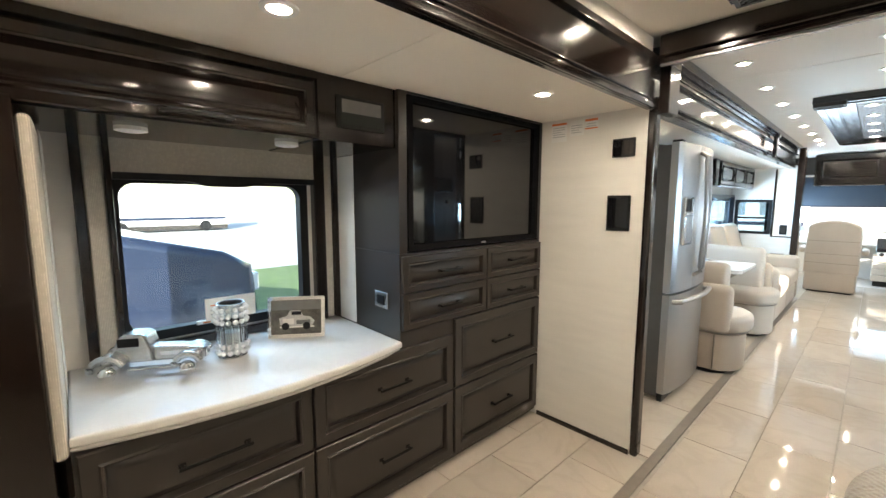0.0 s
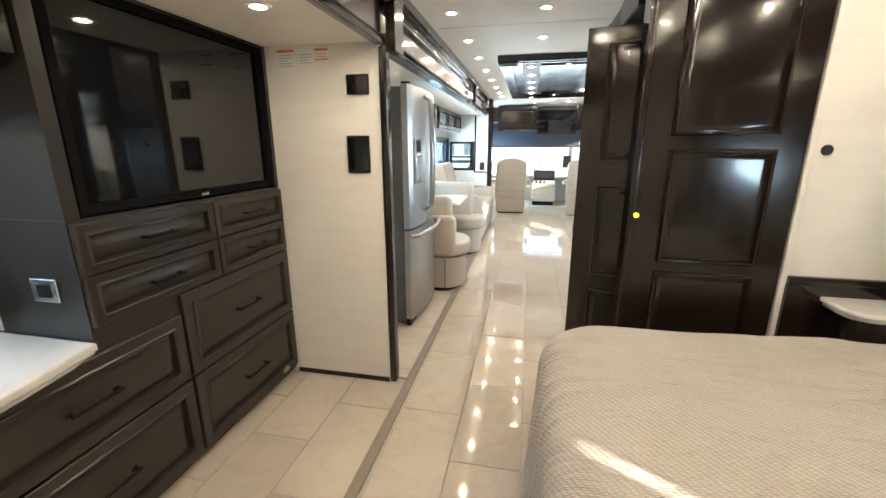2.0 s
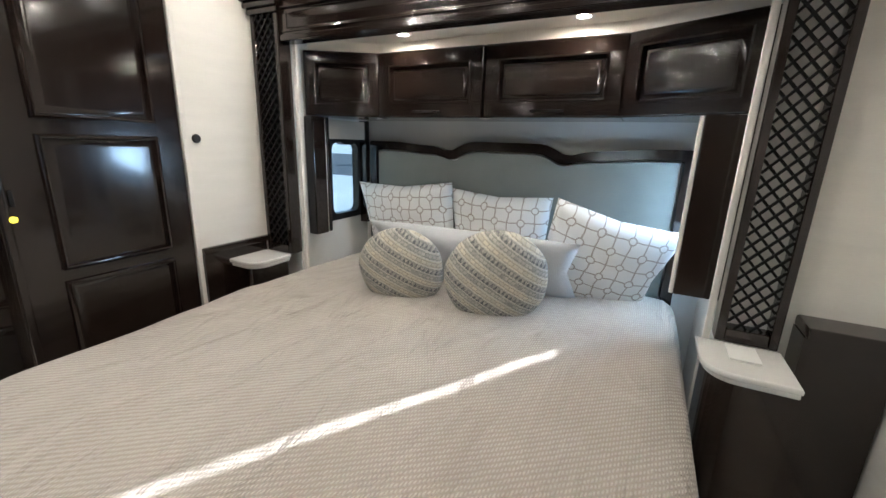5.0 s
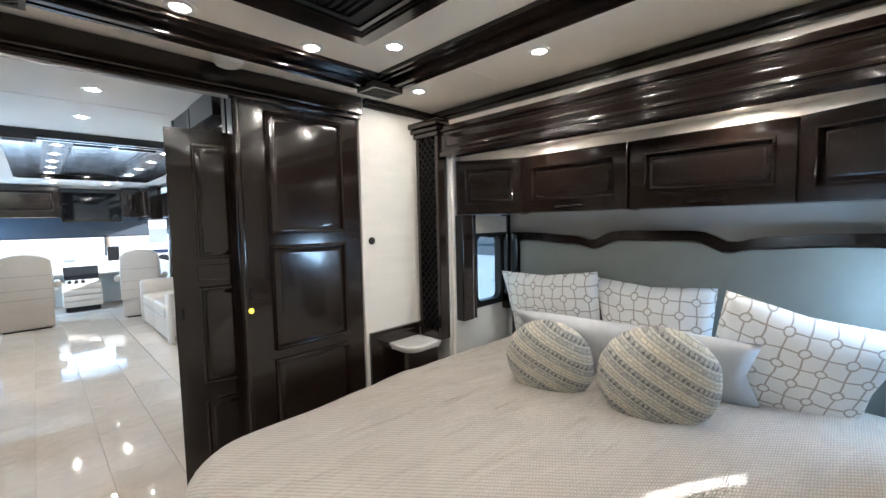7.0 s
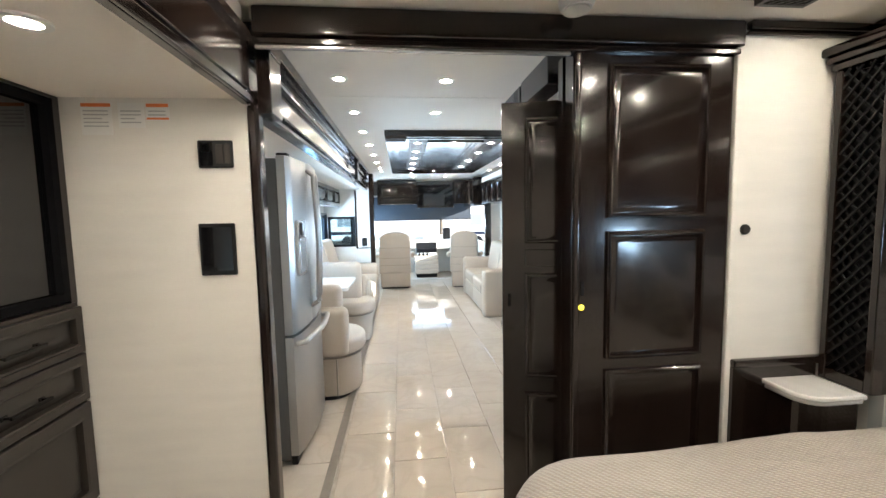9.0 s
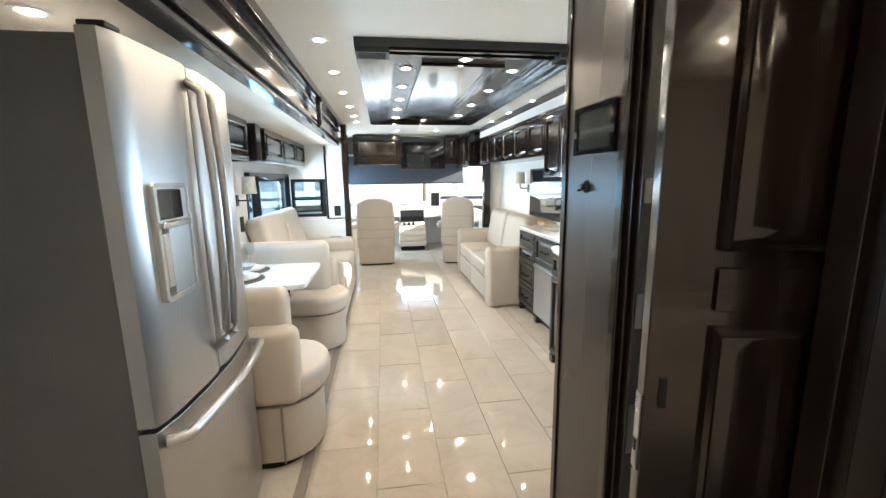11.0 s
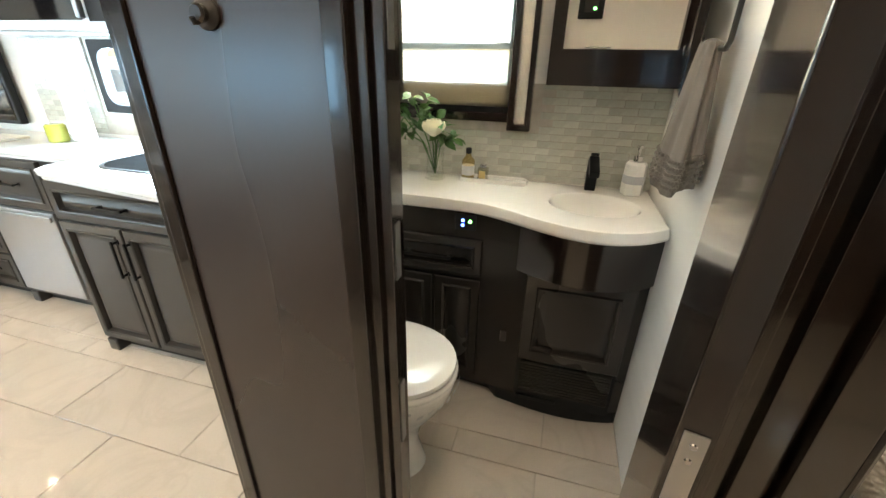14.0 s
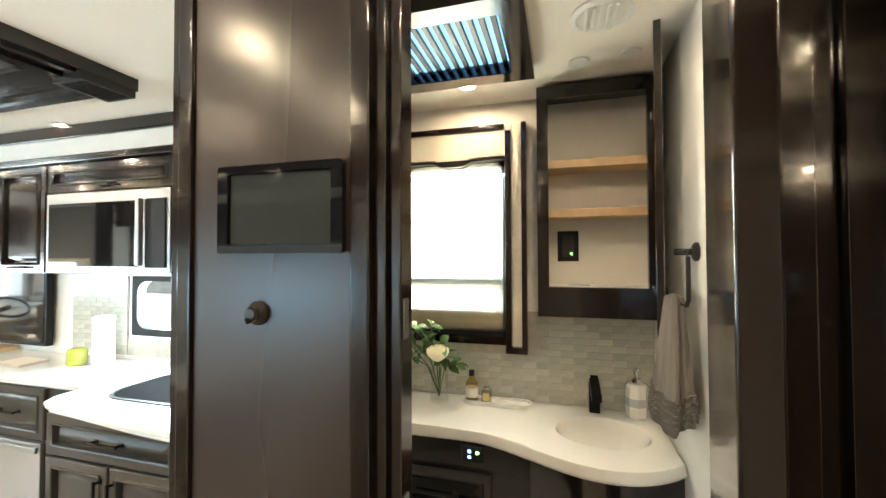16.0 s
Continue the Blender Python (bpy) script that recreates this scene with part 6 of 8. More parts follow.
def flower_vase(x, y, z, size):
    ob = thing("flower_vase", "clear glass vase with a cream rose and green leaves", "vase", (x, y, z))
    under(ob, part("vase", lathe([(0.034, 0), (0.036, 0.004), (0.030, 0.06), (0.034, 0.115), (0.031, 0.115), (0.027, 0.06), (0.031, 0.012), (0.0, 0.012)], 24, (x, y, z)), glass("vase_glass", (0.98, 0.99, 0.98)), None, "", 40))
    rnd = random.Random(4)
    tips = []
    for k in range(7):
        a = rnd.uniform(0, 6.28)
        r = rnd.uniform(0.04, 0.12)
        e = Vector((x + r * math.cos(a) * 0.6 - 0.03, y - 0.075 + 0.038 * k, z + (0.155, 0.20, 0.215, 0.27, 0.285, 0.25, 0.19)[k]))
        under(ob, part("stem", tube([(x, y, z + 0.02), (x + (e.x - x) * 0.3, y + (e.y - y) * 0.3, z + 0.13), tuple(e)], 0.0022, 6), LEAF))
        tips.append(e)
    for k in range(98):
        e = tips[k % 7]
        p = Vector((x, y, z + 0.12)).lerp(e, rnd.uniform(0.5, 1.08))
        b = bmesh.new()
        L, W = rnd.uniform(0.036, 0.060), rnd.uniform(0.020, 0.034)
        mid = [b.verts.new((0, L * t, 0.006 * math.sin(t * 3))) for t in (0, 0.35, 0.7, 1.0)]
        lf = [b.verts.new((-W * w, L * t, 0.008)) for t, w in ((0.3, 0.45), (0.65, 0.42))]
        rt = [b.verts.new((W * w, L * t, 0.008)) for t, w in ((0.3, 0.45), (0.65, 0.42))]
        for s in (lf, rt):
            b.faces.new((mid[0], mid[1], s[0]))
            b.faces.new((mid[1], mid[2], s[1], s[0]))
            b.faces.new((mid[2], mid[3], s[1]))
        m = Matrix.Translation(p) @ Euler((rnd.uniform(-1.0, 1.0), rnd.uniform(-0.8, 0.8), rnd.uniform(0, 6.28))).to_matrix().to_4x4()
        b.transform(m)
        bmesh.ops.recalc_face_normals(b, faces=b.faces[:])
        under(ob, part("leaf", b, LEAF))
    # rose: petals wrapped round each other
    c = Vector((x - 0.06, y - 0.012, z + 0.185))
    for k in range(17):
        ringn = 0 if k < 4 else 1 if k < 9 else 2
        a = k * 2.4
        r0, h0 = ((0.012, 0.060), (0.025, 0.058), (0.037, 0.050))[ringn]
        b = bmesh.new()
        g = []
        for i in range(6):
            row = []
            for j in range(5):
                th = a + (i / 5 - 0.5) * (2.2 if ringn == 0 else 1.7)
                t = j / 4
                rr = r0 * (0.22 + 0.82 * math.sin(t * 2.25)) + 0.003 * t * t * ringn
                row.append(b.verts.new((c.x + rr * math.cos(th), c.y + rr * math.sin(th), c.z - 0.02 + h0 * t * (1 - 0.22 * abs(i / 5 - 0.5)))))
            g.append(row)
        for i in range(5):
            for j in range(4):
                b.faces.new((g[i][j], g[i + 1][j], g[i + 1][j + 1], g[i][j + 1]))
        under(ob, part("petal", b, PETAL, None, "", 180))
    under(ob, part("rose_stem", tube([(x, y, z + 0.02), (x - 0.02, y - 0.01, z + 0.12), tuple(c - Vector((0, 0, 0.018)))], 0.0028, 6), LEAF))
    grow = Matrix.Translation((x, y, z)) @ Matrix.Scale(size, 4) @ Matrix.Translation((-x, -y, -z))
    for q in ob.children:
        q.data.transform(grow)


flower_vase(1.61, 0.965, ZC + 0.0005, 1.12)


# ---- medicine cabinet ----
def medicine_cabinet():
    ob = thing("medicine_cabinet", "dark open medicine cabinet with pale shelves and its door ajar", "cabinet", (1.62, 0.35, 1.27))
    x0, x1, y0, y1, z0, z1 = 1.555, BX - 0.003, 0.120, 0.552, 1.266, 2.152
    under(ob, part("face_frame", moved(ring([(y0, z0), (y1, z0), (y1, z1), (y0, z1)], [(y0 + 0.042, z0 + 0.112), (y1 - 0.042, z0 + 0.112), (y1 - 0.042, z1 - 0.05), (y0 + 0.042, z1 - 0.05)], -0.02, 0.0), facing("-x", x0)), ESPRESSO))
    B = boxes((x0 + 0.0205, x1, y0, y0 + 0.016, z0, z1), (x0 + 0.0205, x1, y1 - 0.016, y1, z0, z1), (x0 + 0.0205, x1, y0 + 0.0165, y1 - 0.0165, z0, z0 + 0.016), (x0 + 0.0205, x1, y0 + 0.0165, y1 - 0.0165, z1 - 0.016, z1))
    under(ob, part("box", B, ESPRESSO))
    under(ob, part("back", boxes((x1 - 0.008, x1 - 0.001, y0 + 0.017, y1 - 0.017, z0 + 0.017, z1 - 0.017)), CEIL, None, "cream back panel"))
    under(ob, part("bottom", boxes((x0 + 0.021, x1 - 0.009, y0 + 0.017, y1 - 0.017, z0 + 0.105, z0 + 0.115)), CEIL))
    for z in (1.646, 1.836):
        under(ob, part("shelf", boxes((x0 + 0.022, x1 - 0.009, y0 + 0.0175, y1 - 0.0175, z, z + 0.032, 0.002)), LIGHTWOOD, None, "pale maple shelf"))
    # door swung out square to the wall
    swing = Matrix.Translation((1.550, y0 + 0.012, 0)) @ Matrix.Rotation(radians(-11.5), 4, "Z")
    d = part("door", moved(boxes((-0.335, 0.0, -0.010, 0.010, z0 - 0.005, z1 + 0.02, 0.003)), swing), ESPRESSO, None, "open door seen on edge", 40)
    under(ob, d)
    mir = part("mirror", moved(boxes((-0.30, -0.035, -0.012, -0.0105, z0 + 0.04, z1 - 0.03)), swing), MIRROR)
    mir.parent = d
    for z in (1.36, 1.98):
        under(ob, part("hinge", boxes((1.535, 1.575, y0 + 0.017, y0 + 0.035, z, z + 0.03, 0.003)), CHROME, None, "chrome hinge"))
    under(ob, part("catch", boxes((x0 + 0.03, x0 + 0.05, 0.36, 0.44, z0 + 0.1155, z0 + 0.121, 0.002)), CHROME))


medicine_cabinet()
gf = thing("cabinet_outlet", "black outlet with a green light inside the cabinet", "outlet", (1.70, 0.43, 1.50))
under(gf, part("plate", boxes((1.696, 1.7075, 0.395, 0.478, 1.475, 1.60, 0.004)), BLACK))
under(gf, part("socket", boxes((1.692, 1.6955, 0.415, 0.458, 1.495, 1.58, 0.003)), BRONZE))
under(gf, part("green_light", boxes((1.690, 1.6918, 0.420, 0.428, 1.502, 1.510)), GREENLED, None, "green light"))

# ---- bathroom window ----
slide_window("window_4", *BWIN, "-x", BX, "black framed bathroom window with a cross rail", 0.04, mid=1.39)
bsur = thing("bath_window_surround", "espresso surround with a cream cloth cornice on the bathroom window", "window treatment", (BX - 0.03, 0.9, 1.13))
mb = facing("-x", BX - 0.001)
under(bsur, part("frame", moved(boxes((0.600, 0.622, 1.115, 2.06, 0, 0.065, 0.004), (0.665, 0.690, 1.115, 2.03, 0, 0.06, 0.004), (0.691, 1.150, 2.035, 2.06, 0, 0.06, 0.004), (0.600, 0.69, 1.09, 1.1145, 0, 0.065, 0.004), (1.150, 1.18, 1.115, 2.06, 0, 0.06, 0.004), (1.215, 1.235, 1.115, 2.06, 0, 0.065, 0.004), (0.691, 1.149, 1.115, 1.15, 0, 0.02, 0.003)), mb), ESPRESSO, None, "", 40))
under(bsur, part("side_panel", moved(boxes((0.6225, 0.6645, 1.116, 2.058, 0, 0.05, 0.006)), mb), SHADECLOTH, None, "cream cloth side panel", 40))
under(bsur, part("side_panel", moved(boxes((1.1805, 1.2145, 1.116, 2.058, 0, 0.05, 0.006)), mb), SHADECLOTH, None, "cream cloth side panel", 40))
under(bsur, part("cornice", cornice(0.6905, 1.1495, 2.034, 1.91, mb), SHADECLOTH, None, "cream ribbed cloth valance with a shaped edge"))
under(bsur, part("cornice_edge", cornice(0.692, 1.148, 1.915, 1.893, facing("-x", BX - 0.004), 0.018), BRONZE))
SHEER = bpy.data.materials.new("sheer_shade_cloth")
SHEER.use_nodes = True
_n = SHEER.node_tree
_a, _b, _m = _n.nodes.new("ShaderNodeBsdfTransparent"), _n.nodes.new("ShaderNodeBsdfTranslucent"), _n.nodes.new("ShaderNodeMixShader")
_b.inputs[0].default_value = (0.85, 0.83, 0.74, 1)
_m.inputs[0].default_value = 0.55
_n.links.new(_a.outputs[0], _m.inputs[1])
_n.links.new(_b.outputs[0], _m.inputs[2])
_n.links.new(_m.outputs[0], _n.nodes["Material Output"].inputs[0])
cel = thing("cellular_shade", "sheer pleated cream day shade drawn over the bathroom window", "shade", (BX - 0.01, 0.92, 1.17))
for k in range(40):
    under(cel, part("pleat", boxes((BX - 0.012, BX - 0.010, 0.69, 1.15, 1.172 + 0.0185 * k, 1.1900 + 0.0185 * k)), SHEER))


# ---- towel ring and towel ----
tr = thing("towel_ring", "dark bronze towel ring on the bathroom wall", "towel ring", (1.19, 0.116, 1.50))
under(tr, part("rose", moved(lathe([(0.026, 0), (0.026, 0.006), (0.018, 0.012), (0.009, 0.014), (0.009, 0.055), (0.0, 0.055)], 20), Matrix.Translation((1.19, 0.1155, 1.505)) @ Matrix.Rotation(radians(-90), 4, "X")), BRONZE, None, "", 40))
under(tr, part("ring_bar", tube([(1.19, 0.165, 1.505), (1.10, 0.167, 1.505), (1.085, 0.167, 1.49), (1.085, 0.167, 1.385), (1.10, 0.167, 1.37), (1.28, 0.167, 1.37), (1.295, 0.167, 1.385), (1.295, 0.167, 1.40)], 0.006, 8), BRONZE, None, "", 60))


def towel():
    """Gathered over the bar and hanging in soft upright folds."""
    ob = thing("hand_towel", "taupe terry hand towel hung over the ring", "towel", (1.2, 0.17, 0.95))
    b = bmesh.new()
    n, rows = 44, 36
    g = []

    def at(t, a, out=0.0):
        w = 0.045 + 0.055 * min(1, t * 1.25)
        d = 0.018 + 0.024 * min(1, t * 1.1)
        k = 1 + 0.16 * math.sin(a * 5 + 0.7) * (0.6 + 0.4 * t) + 0.07 * math.sin(a * 11 + t * 2)
        top = 0.35 if t < 0.02 else 1
        return Vector((1.18 + 0.02 * t + (w * k * top + out) * math.cos(a), 0.176 + 0.008 * t + (d * k * top + out) * math.sin(a), 1.392 - 0.345 * t + 0.012 * math.sin(a * 2) * t))

    for j in range(rows + 1):
        g.append([b.verts.new(at(j / rows, 2 * math.pi * i / n)) for i in range(n)])
    for j in range(rows):
        for i in range(n):
            b.faces.new((g[j][i], g[j][(i + 1) % n], g[j + 1][(i + 1) % n], g[j + 1][i]))
    b.faces.new(g[0])
    b.faces.new(g[-1][::-1])
    bmesh.ops.recalc_face_normals(b, faces=b.faces[:])
    under(ob, part("cloth", b, TOWEL, None, "", 180))
    h = bmesh.new()
    for i in range(46):
        for j in range(5):
            a = 2 * math.pi * i / 46
            put(h, moved(box(-0.004, 0.004, -0.004, 0.004, -0.0045, 0.0045, 0.0015, 1), Matrix.Translation(at(0.76 + 0.045 * j, a, 0.002)) @ Matrix.Rotation(a, 4, "Z")))
    under(ob, part("waffle_hem", h, TOWEL, None, "raised waffle hem"))


towel()


# ---- toilet ----
def toilet():
    """Stands against the wall to the kitchen; the bowl points to the bedroom side and into the room."""
    ob = thing("toilet", "white porcelain toilet with a closed lid and a paper hygiene band", "toilet", (0.98, 0.95, 0.0))

    def egg(cx, cy, lx, ly, n=40):
        return [(cx + lx * math.cos(2 * math.pi * k / n) * (1 - 0.10 * math.sin(2 * math.pi * k / n)), cy + ly * math.sin(2 * math.pi * k / n)) for k in range(n)]

    def stack(rows):
        b = bmesh.new()
        rings = [[b.verts.new((x, y, z * 1.13)) for x, y in egg(cx, cy, lx, ly)] for cx, cy, lx, ly, z in rows]
        n = len(rings[0])
        for p, q in zip(rings, rings[1:]):
            for i in range(n):
                b.faces.new((p[i], p[(i + 1) % n], q[(i + 1) % n], q[i]))
        b.faces.new(rings[0][::-1])
        b.faces.new(rings[-1])
        bmesh.ops.recalc_face_normals(b, faces=b.faces[:])
        return b

    cx = 0.97
    under(ob, part("bowl", stack([(cx, 1.0, 0.115, 0.20, 0.0), (cx, 1.0, 0.11, 0.19, 0.03), (cx, 1.0, 0.095, 0.17, 0.10), (cx, 0.99, 0.10, 0.18, 0.18), (cx, 0.965, 0.145, 0.225, 0.27), (cx, 0.955, 0.175, 0.25, 0.335), (cx, 0.955, 0.180, 0.255, 0.37), (cx, 0.955, 0.172, 0.247, 0.378)]), PORCELAIN, None, "", 50))
    under(ob, part("seat", stack([(cx, 0.955, 0.182, 0.257, 0.380), (cx, 0.955, 0.187, 0.262, 0.386), (cx, 0.955, 0.187, 0.262, 0.396), (cx, 0.955, 0.182, 0.257, 0.402)]), PORCELAIN, None, "", 50))
    under(ob, part("lid", stack([(cx, 0.96, 0.184, 0.258, 0.404), (cx, 0.96, 0.188, 0.262, 0.410), (cx, 0.96, 0.186, 0.26, 0.420), (cx, 0.97, 0.165, 0.235, 0.430), (cx, 0.98, 0.10, 0.15, 0.435)]), PORCELAIN, None, "", 50))
    under(ob, part("rear_shelf", boxes((0.79, 1.15, 1.13, 1.247, 0.34, 0.50, 0.02, 3)), PORCELAIN, None, "", 50))
    band = bmesh.new()
    o = egg(cx, 0.955, 0.1835, 0.2585)
    low = egg(cx, 0.957, 0.172, 0.247)
    sel = range(20, 42)
    r1 = [band.verts.new((*o[k % 40], 0.425)) for k in sel]
    r2 = [band.verts.new((*low[k % 40], 0.355 + 0.012 * math.sin(k * 1.7))) for k in sel]
    for i in range(len(r1) - 1):
        band.faces.new((r1[i], r1[i + 1], r2[i + 1], r2[i]))
    for v in band.verts:
        v.co += (v.co - Vector((cx, 0.955, v.co.z))).normalized() * 0.006
    under(ob, part("hygiene_band", band, glass("thin_plastic_film", (0.97, 0.97, 0.97)), None, "clear plastic band with dark print"))
    rnd = random.Random(8)
    for k in range(22, 40, 1):
        p, q = Vector((*o[k], 0.408 - 0.02 * rnd.random())), Vector((cx, 0.955, 0.36))
        n = Vector((p.x - q.x, p.y - q.y, 0)).normalized()
        a = math.atan2(n.y, n.x)
        under(ob, part("print_bar", moved(boxes((0.0076, 0.0084, -0.011, 0.011, -0.005, 0.005)), Matrix.Translation(p) @ Matrix.Rotation(a, 4, "Z") @ Matrix.Rotation(rnd.uniform(-0.3, 0.3), 4, "X")), GREYINK))


toilet()

# ---- corner cabinet, ceiling of the bathroom ----
UX, UM = 1.545, 1.20
uc = thing("bath_upper_cabinet", "glossy espresso upper cabinet beside the bathroom window", "cabinet", (1.45, 1.15, 1.60))
under(uc, part("carcass", boxes((0.668, UX, 1.150, 1.248, 1.565, CH - 0.003, 0.003)), ESPRESSO))
for a_, b_ in ((0.675, UM - 0.004), (UM + 0.004, UX - 0.006)):
    under(uc, part("door", raised_panel(a_, b_, 1.572, CH - 0.012, "-y", 1.150, 0.05, 0.02), ESPRESSO, None, "", 40))
skl = thing("bath_skylight", "louvred skylight in a dark frame in the bathroom ceiling", "skylight", (1.2, 0.78, CH))
under(skl, part("frame", moved(ring([(0.92, 0.55), (1.40, 0.55), (1.40, 1.06), (0.92, 1.06)], [(0.99, 0.62), (1.33, 0.62), (1.33, 0.99), (0.99, 0.99)], 0.0, 0.05), facing("-z", CH - 0.0005)), ESPRESSO))
# no opening above; the panel itself emits the blue that stands for daylight
under(skl, part("diffuser", boxes((0.991, 1.329, 0.621, 0.989, CH - 0.010, CH - 0.002)), glow("skylight_panel_glow", (0.12, 0.42, 1.0), 0.55), None, "blue panel that glows in place of daylight through the dome"))
for k in range(11):
    under(skl, part("slat", boxes((0.992, 1.328, 0.632 + 0.033 * k, 0.650 + 0.033 * k, CH - 0.024, CH - 0.012, 0.003)), BRONZE))
vn = thing("bath_ceiling_vent", "round cream ceiling vent with curved slots", "vent", (1.15, 0.35, CH))
under(vn, part("ring", lathe([(0.085, 0), (0.085, -0.006), (0.070, -0.012), (0.066, -0.006), (0.0, -0.006)], 32, (1.15, 0.353, CH - 0.0005)), WHITE, None, "", 40))
for k in range(5):
    under(vn, part("slat", boxes((1.095, 1.205, 0.312 + 0.019 * k, 0.322 + 0.019 * k, CH - 0.014, CH - 0.008, 0.002)), WHITE))
for x, y in ((1.42, 0.40), (1.40, 0.24)):
    sp = thing("ceiling_cover", "small round cream cover plate on the bathroom ceiling", "cover plate", (x, y, CH))
    under(sp, part("disc", lathe([(0.035, 0), (0.033, -0.006), (0.0, -0.008)], 24, (x, y, CH - 0.0005)), WHITE, None, "", 40))
# only the first lamp is known; two unseen ones are added to brighten the bathroom
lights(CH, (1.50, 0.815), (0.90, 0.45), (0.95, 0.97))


# ---- living room ceiling ----
ceiling_tray("living_ceiling_tray", -0.25, 1.10, 2.0, 5.22, CH, 0.40, "glossy dark stepped ceiling tray with lamps over the living room",
             [(0.06, 2.55), (0.06, 3.1), (0.06, 3.65), (0.06, 4.2), (0.06, 4.8), (0.42, 2.31), (0.8, 2.55), (0.8, 3.2), (0.8, 3.9), (0.8, 4.6), (0.42, 4.92)], [(-0.155, 2.07), (1.0, 2.07)])


def corbel(y):
    ob = thing("corbel", "espresso corbel on the fascia beam", "corbel", (-0.64, y, 1.86))
    under(ob, part("body", boxes((-0.653, -0.615, y - 0.035, y + 0.035, 1.88, 2.10, 0.008), (-0.653, -0.60, y - 0.04, y + 0.04, 2.06, 2.108, 0.008), (-0.653, -0.625, y - 0.03, y + 0.03, 1.855, 1.879, 0.006)), ESPRESSO, None, "", 40))


corbel(3.34)


# ---- refrigerator ----
def fridge():
    ob = thing("refrigerator", "stainless french door refrigerator with a water dispenser", "refrigerator", (-1.05, 1.15, 0.0))
    y0, y1 = 0.752, 1.515
    ym = 1.108
    under(ob, part("body", boxes((-1.40, -0.80, y0 + 0.004, y1 - 0.004, 0.03, 1.765, 0.006)), material("fridge_grey_side", (0.10, 0.10, 0.10), 0.4, 0.3), None, "dark grey body", 40))

    def bowed(ya, yb, z0, z1):
        n = 10
        pts = [(-0.798, ya)]
        for k in range(n + 1):
            t = k / n
            y = ya + (yb - ya) * t
            s = (y - y0) / (y1 - y0)
            pts.append((-0.742 + 0.030 * math.sin(math.pi * s) - (0.012 if k in (0, n) else 0), y))
        pts.append((-0.798, yb))
        return slab(pts, z0, z1, 0.004, 2)

    under(ob, part("door", bowed(y0, ym - 0.002, 0.775, 1.78), STEEL, None, "brushed stainless door", 35))
    under(ob, part("door", bowed(ym + 0.002, y1, 0.775, 1.78), STEEL, None, "brushed stainless door", 35))
    under(ob, part("freezer_drawer", bowed(y0, y1, 0.06, 0.762), STEEL, None, "brushed stainless drawer", 35))
    under(ob, part("toe_grille", boxes((-0.80, -0.765, y0 + 0.01, y1 - 0.01, 0.0, 0.055, 0.004)), BLACK))
    for s in (-1, 1):
        pts = [(-0.712, ym + s * 0.035, 0.87), (-0.672, ym + s * 0.037, 0.90)]
        pts += [(-0.672 + 0.014 * math.sin(math.pi * k / 10), ym + s * 0.037, 0.93 + 0.74 * k / 10) for k in range(11)]
        pts += [(-0.672, ym + s * 0.037, 1.70), (-0.712, ym + s * 0.035, 1.73)]
        under(ob, part("handle", tube(pts, 0.0135, 10), STEEL, None, "long bowed stainless handle", 60))
    pts = [(-0.745, y0 + 0.03, 0.715), (-0.690, y0 + 0.045, 0.722)] + [(-0.690 + 0.028 * math.sin(math.pi * k / 10), y0 + 0.06 + (y1 - y0 - 0.12) * k / 10, 0.725) for k in range(11)] + [(-0.690, y1 - 0.045, 0.722), (-0.745, y1 - 0.03, 0.715)]
    under(ob, part("drawer_handle", tube(pts, 0.017, 10), STEEL, None, "long bowed stainless handle", 60))
    # dispenser
    dsp = part("dispenser", moved(ring(rounded(0.822, 1.005, 1.10, 1.425, 0.015, 3), rounded(0.835, 0.992, 1.115, 1.41, 0.010, 3), 0.0, 0.030), facing("+x", -0.745)), SILVER, None, "water and ice dispenser", 40)
    under(ob, dsp)
    # only 1 cm deep; the cavity's shade is painted into the dark brown
    under(ob, part("dispenser_recess", boxes((-0.735, -0.7255, 0.8355, 0.9915, 1.116, 1.30)), material("brown_cavity_painted_shade", (0.085, 0.066, 0.05), 0.45), None, "shallow brown recess with a deep cavity's shade painted in"))
    under(ob, part("dispenser_display", boxes((-0.735, -0.7185, 0.8355, 0.9915, 1.325, 1.409, 0.003)), SCREEN, None, "glossy dark display"))
    under(ob, part("dispenser_lip", boxes((-0.735, -0.705, 0.8355, 0.9915, 1.302, 1.322, 0.004)), SILVER))
    under(ob, part("dispenser_paddle", boxes((-0.725, -0.714, 0.838, 0.872, 1.14, 1.29, 0.003)), SILVER))
    under(ob, part("hinge_cap", boxes((-0.80, -0.74, y0 + 0.01, y0 + 0.07, 1.781, 1.795, 0.004)), BLACK))


fridge()


# ---- dinette ----
def soft_box(x0, x1, y0, y1, z0, z1, r, puff=0.0, seg=4):
    b = box(x0, x1, y0, y1, z0, z1, r, seg)
    return b


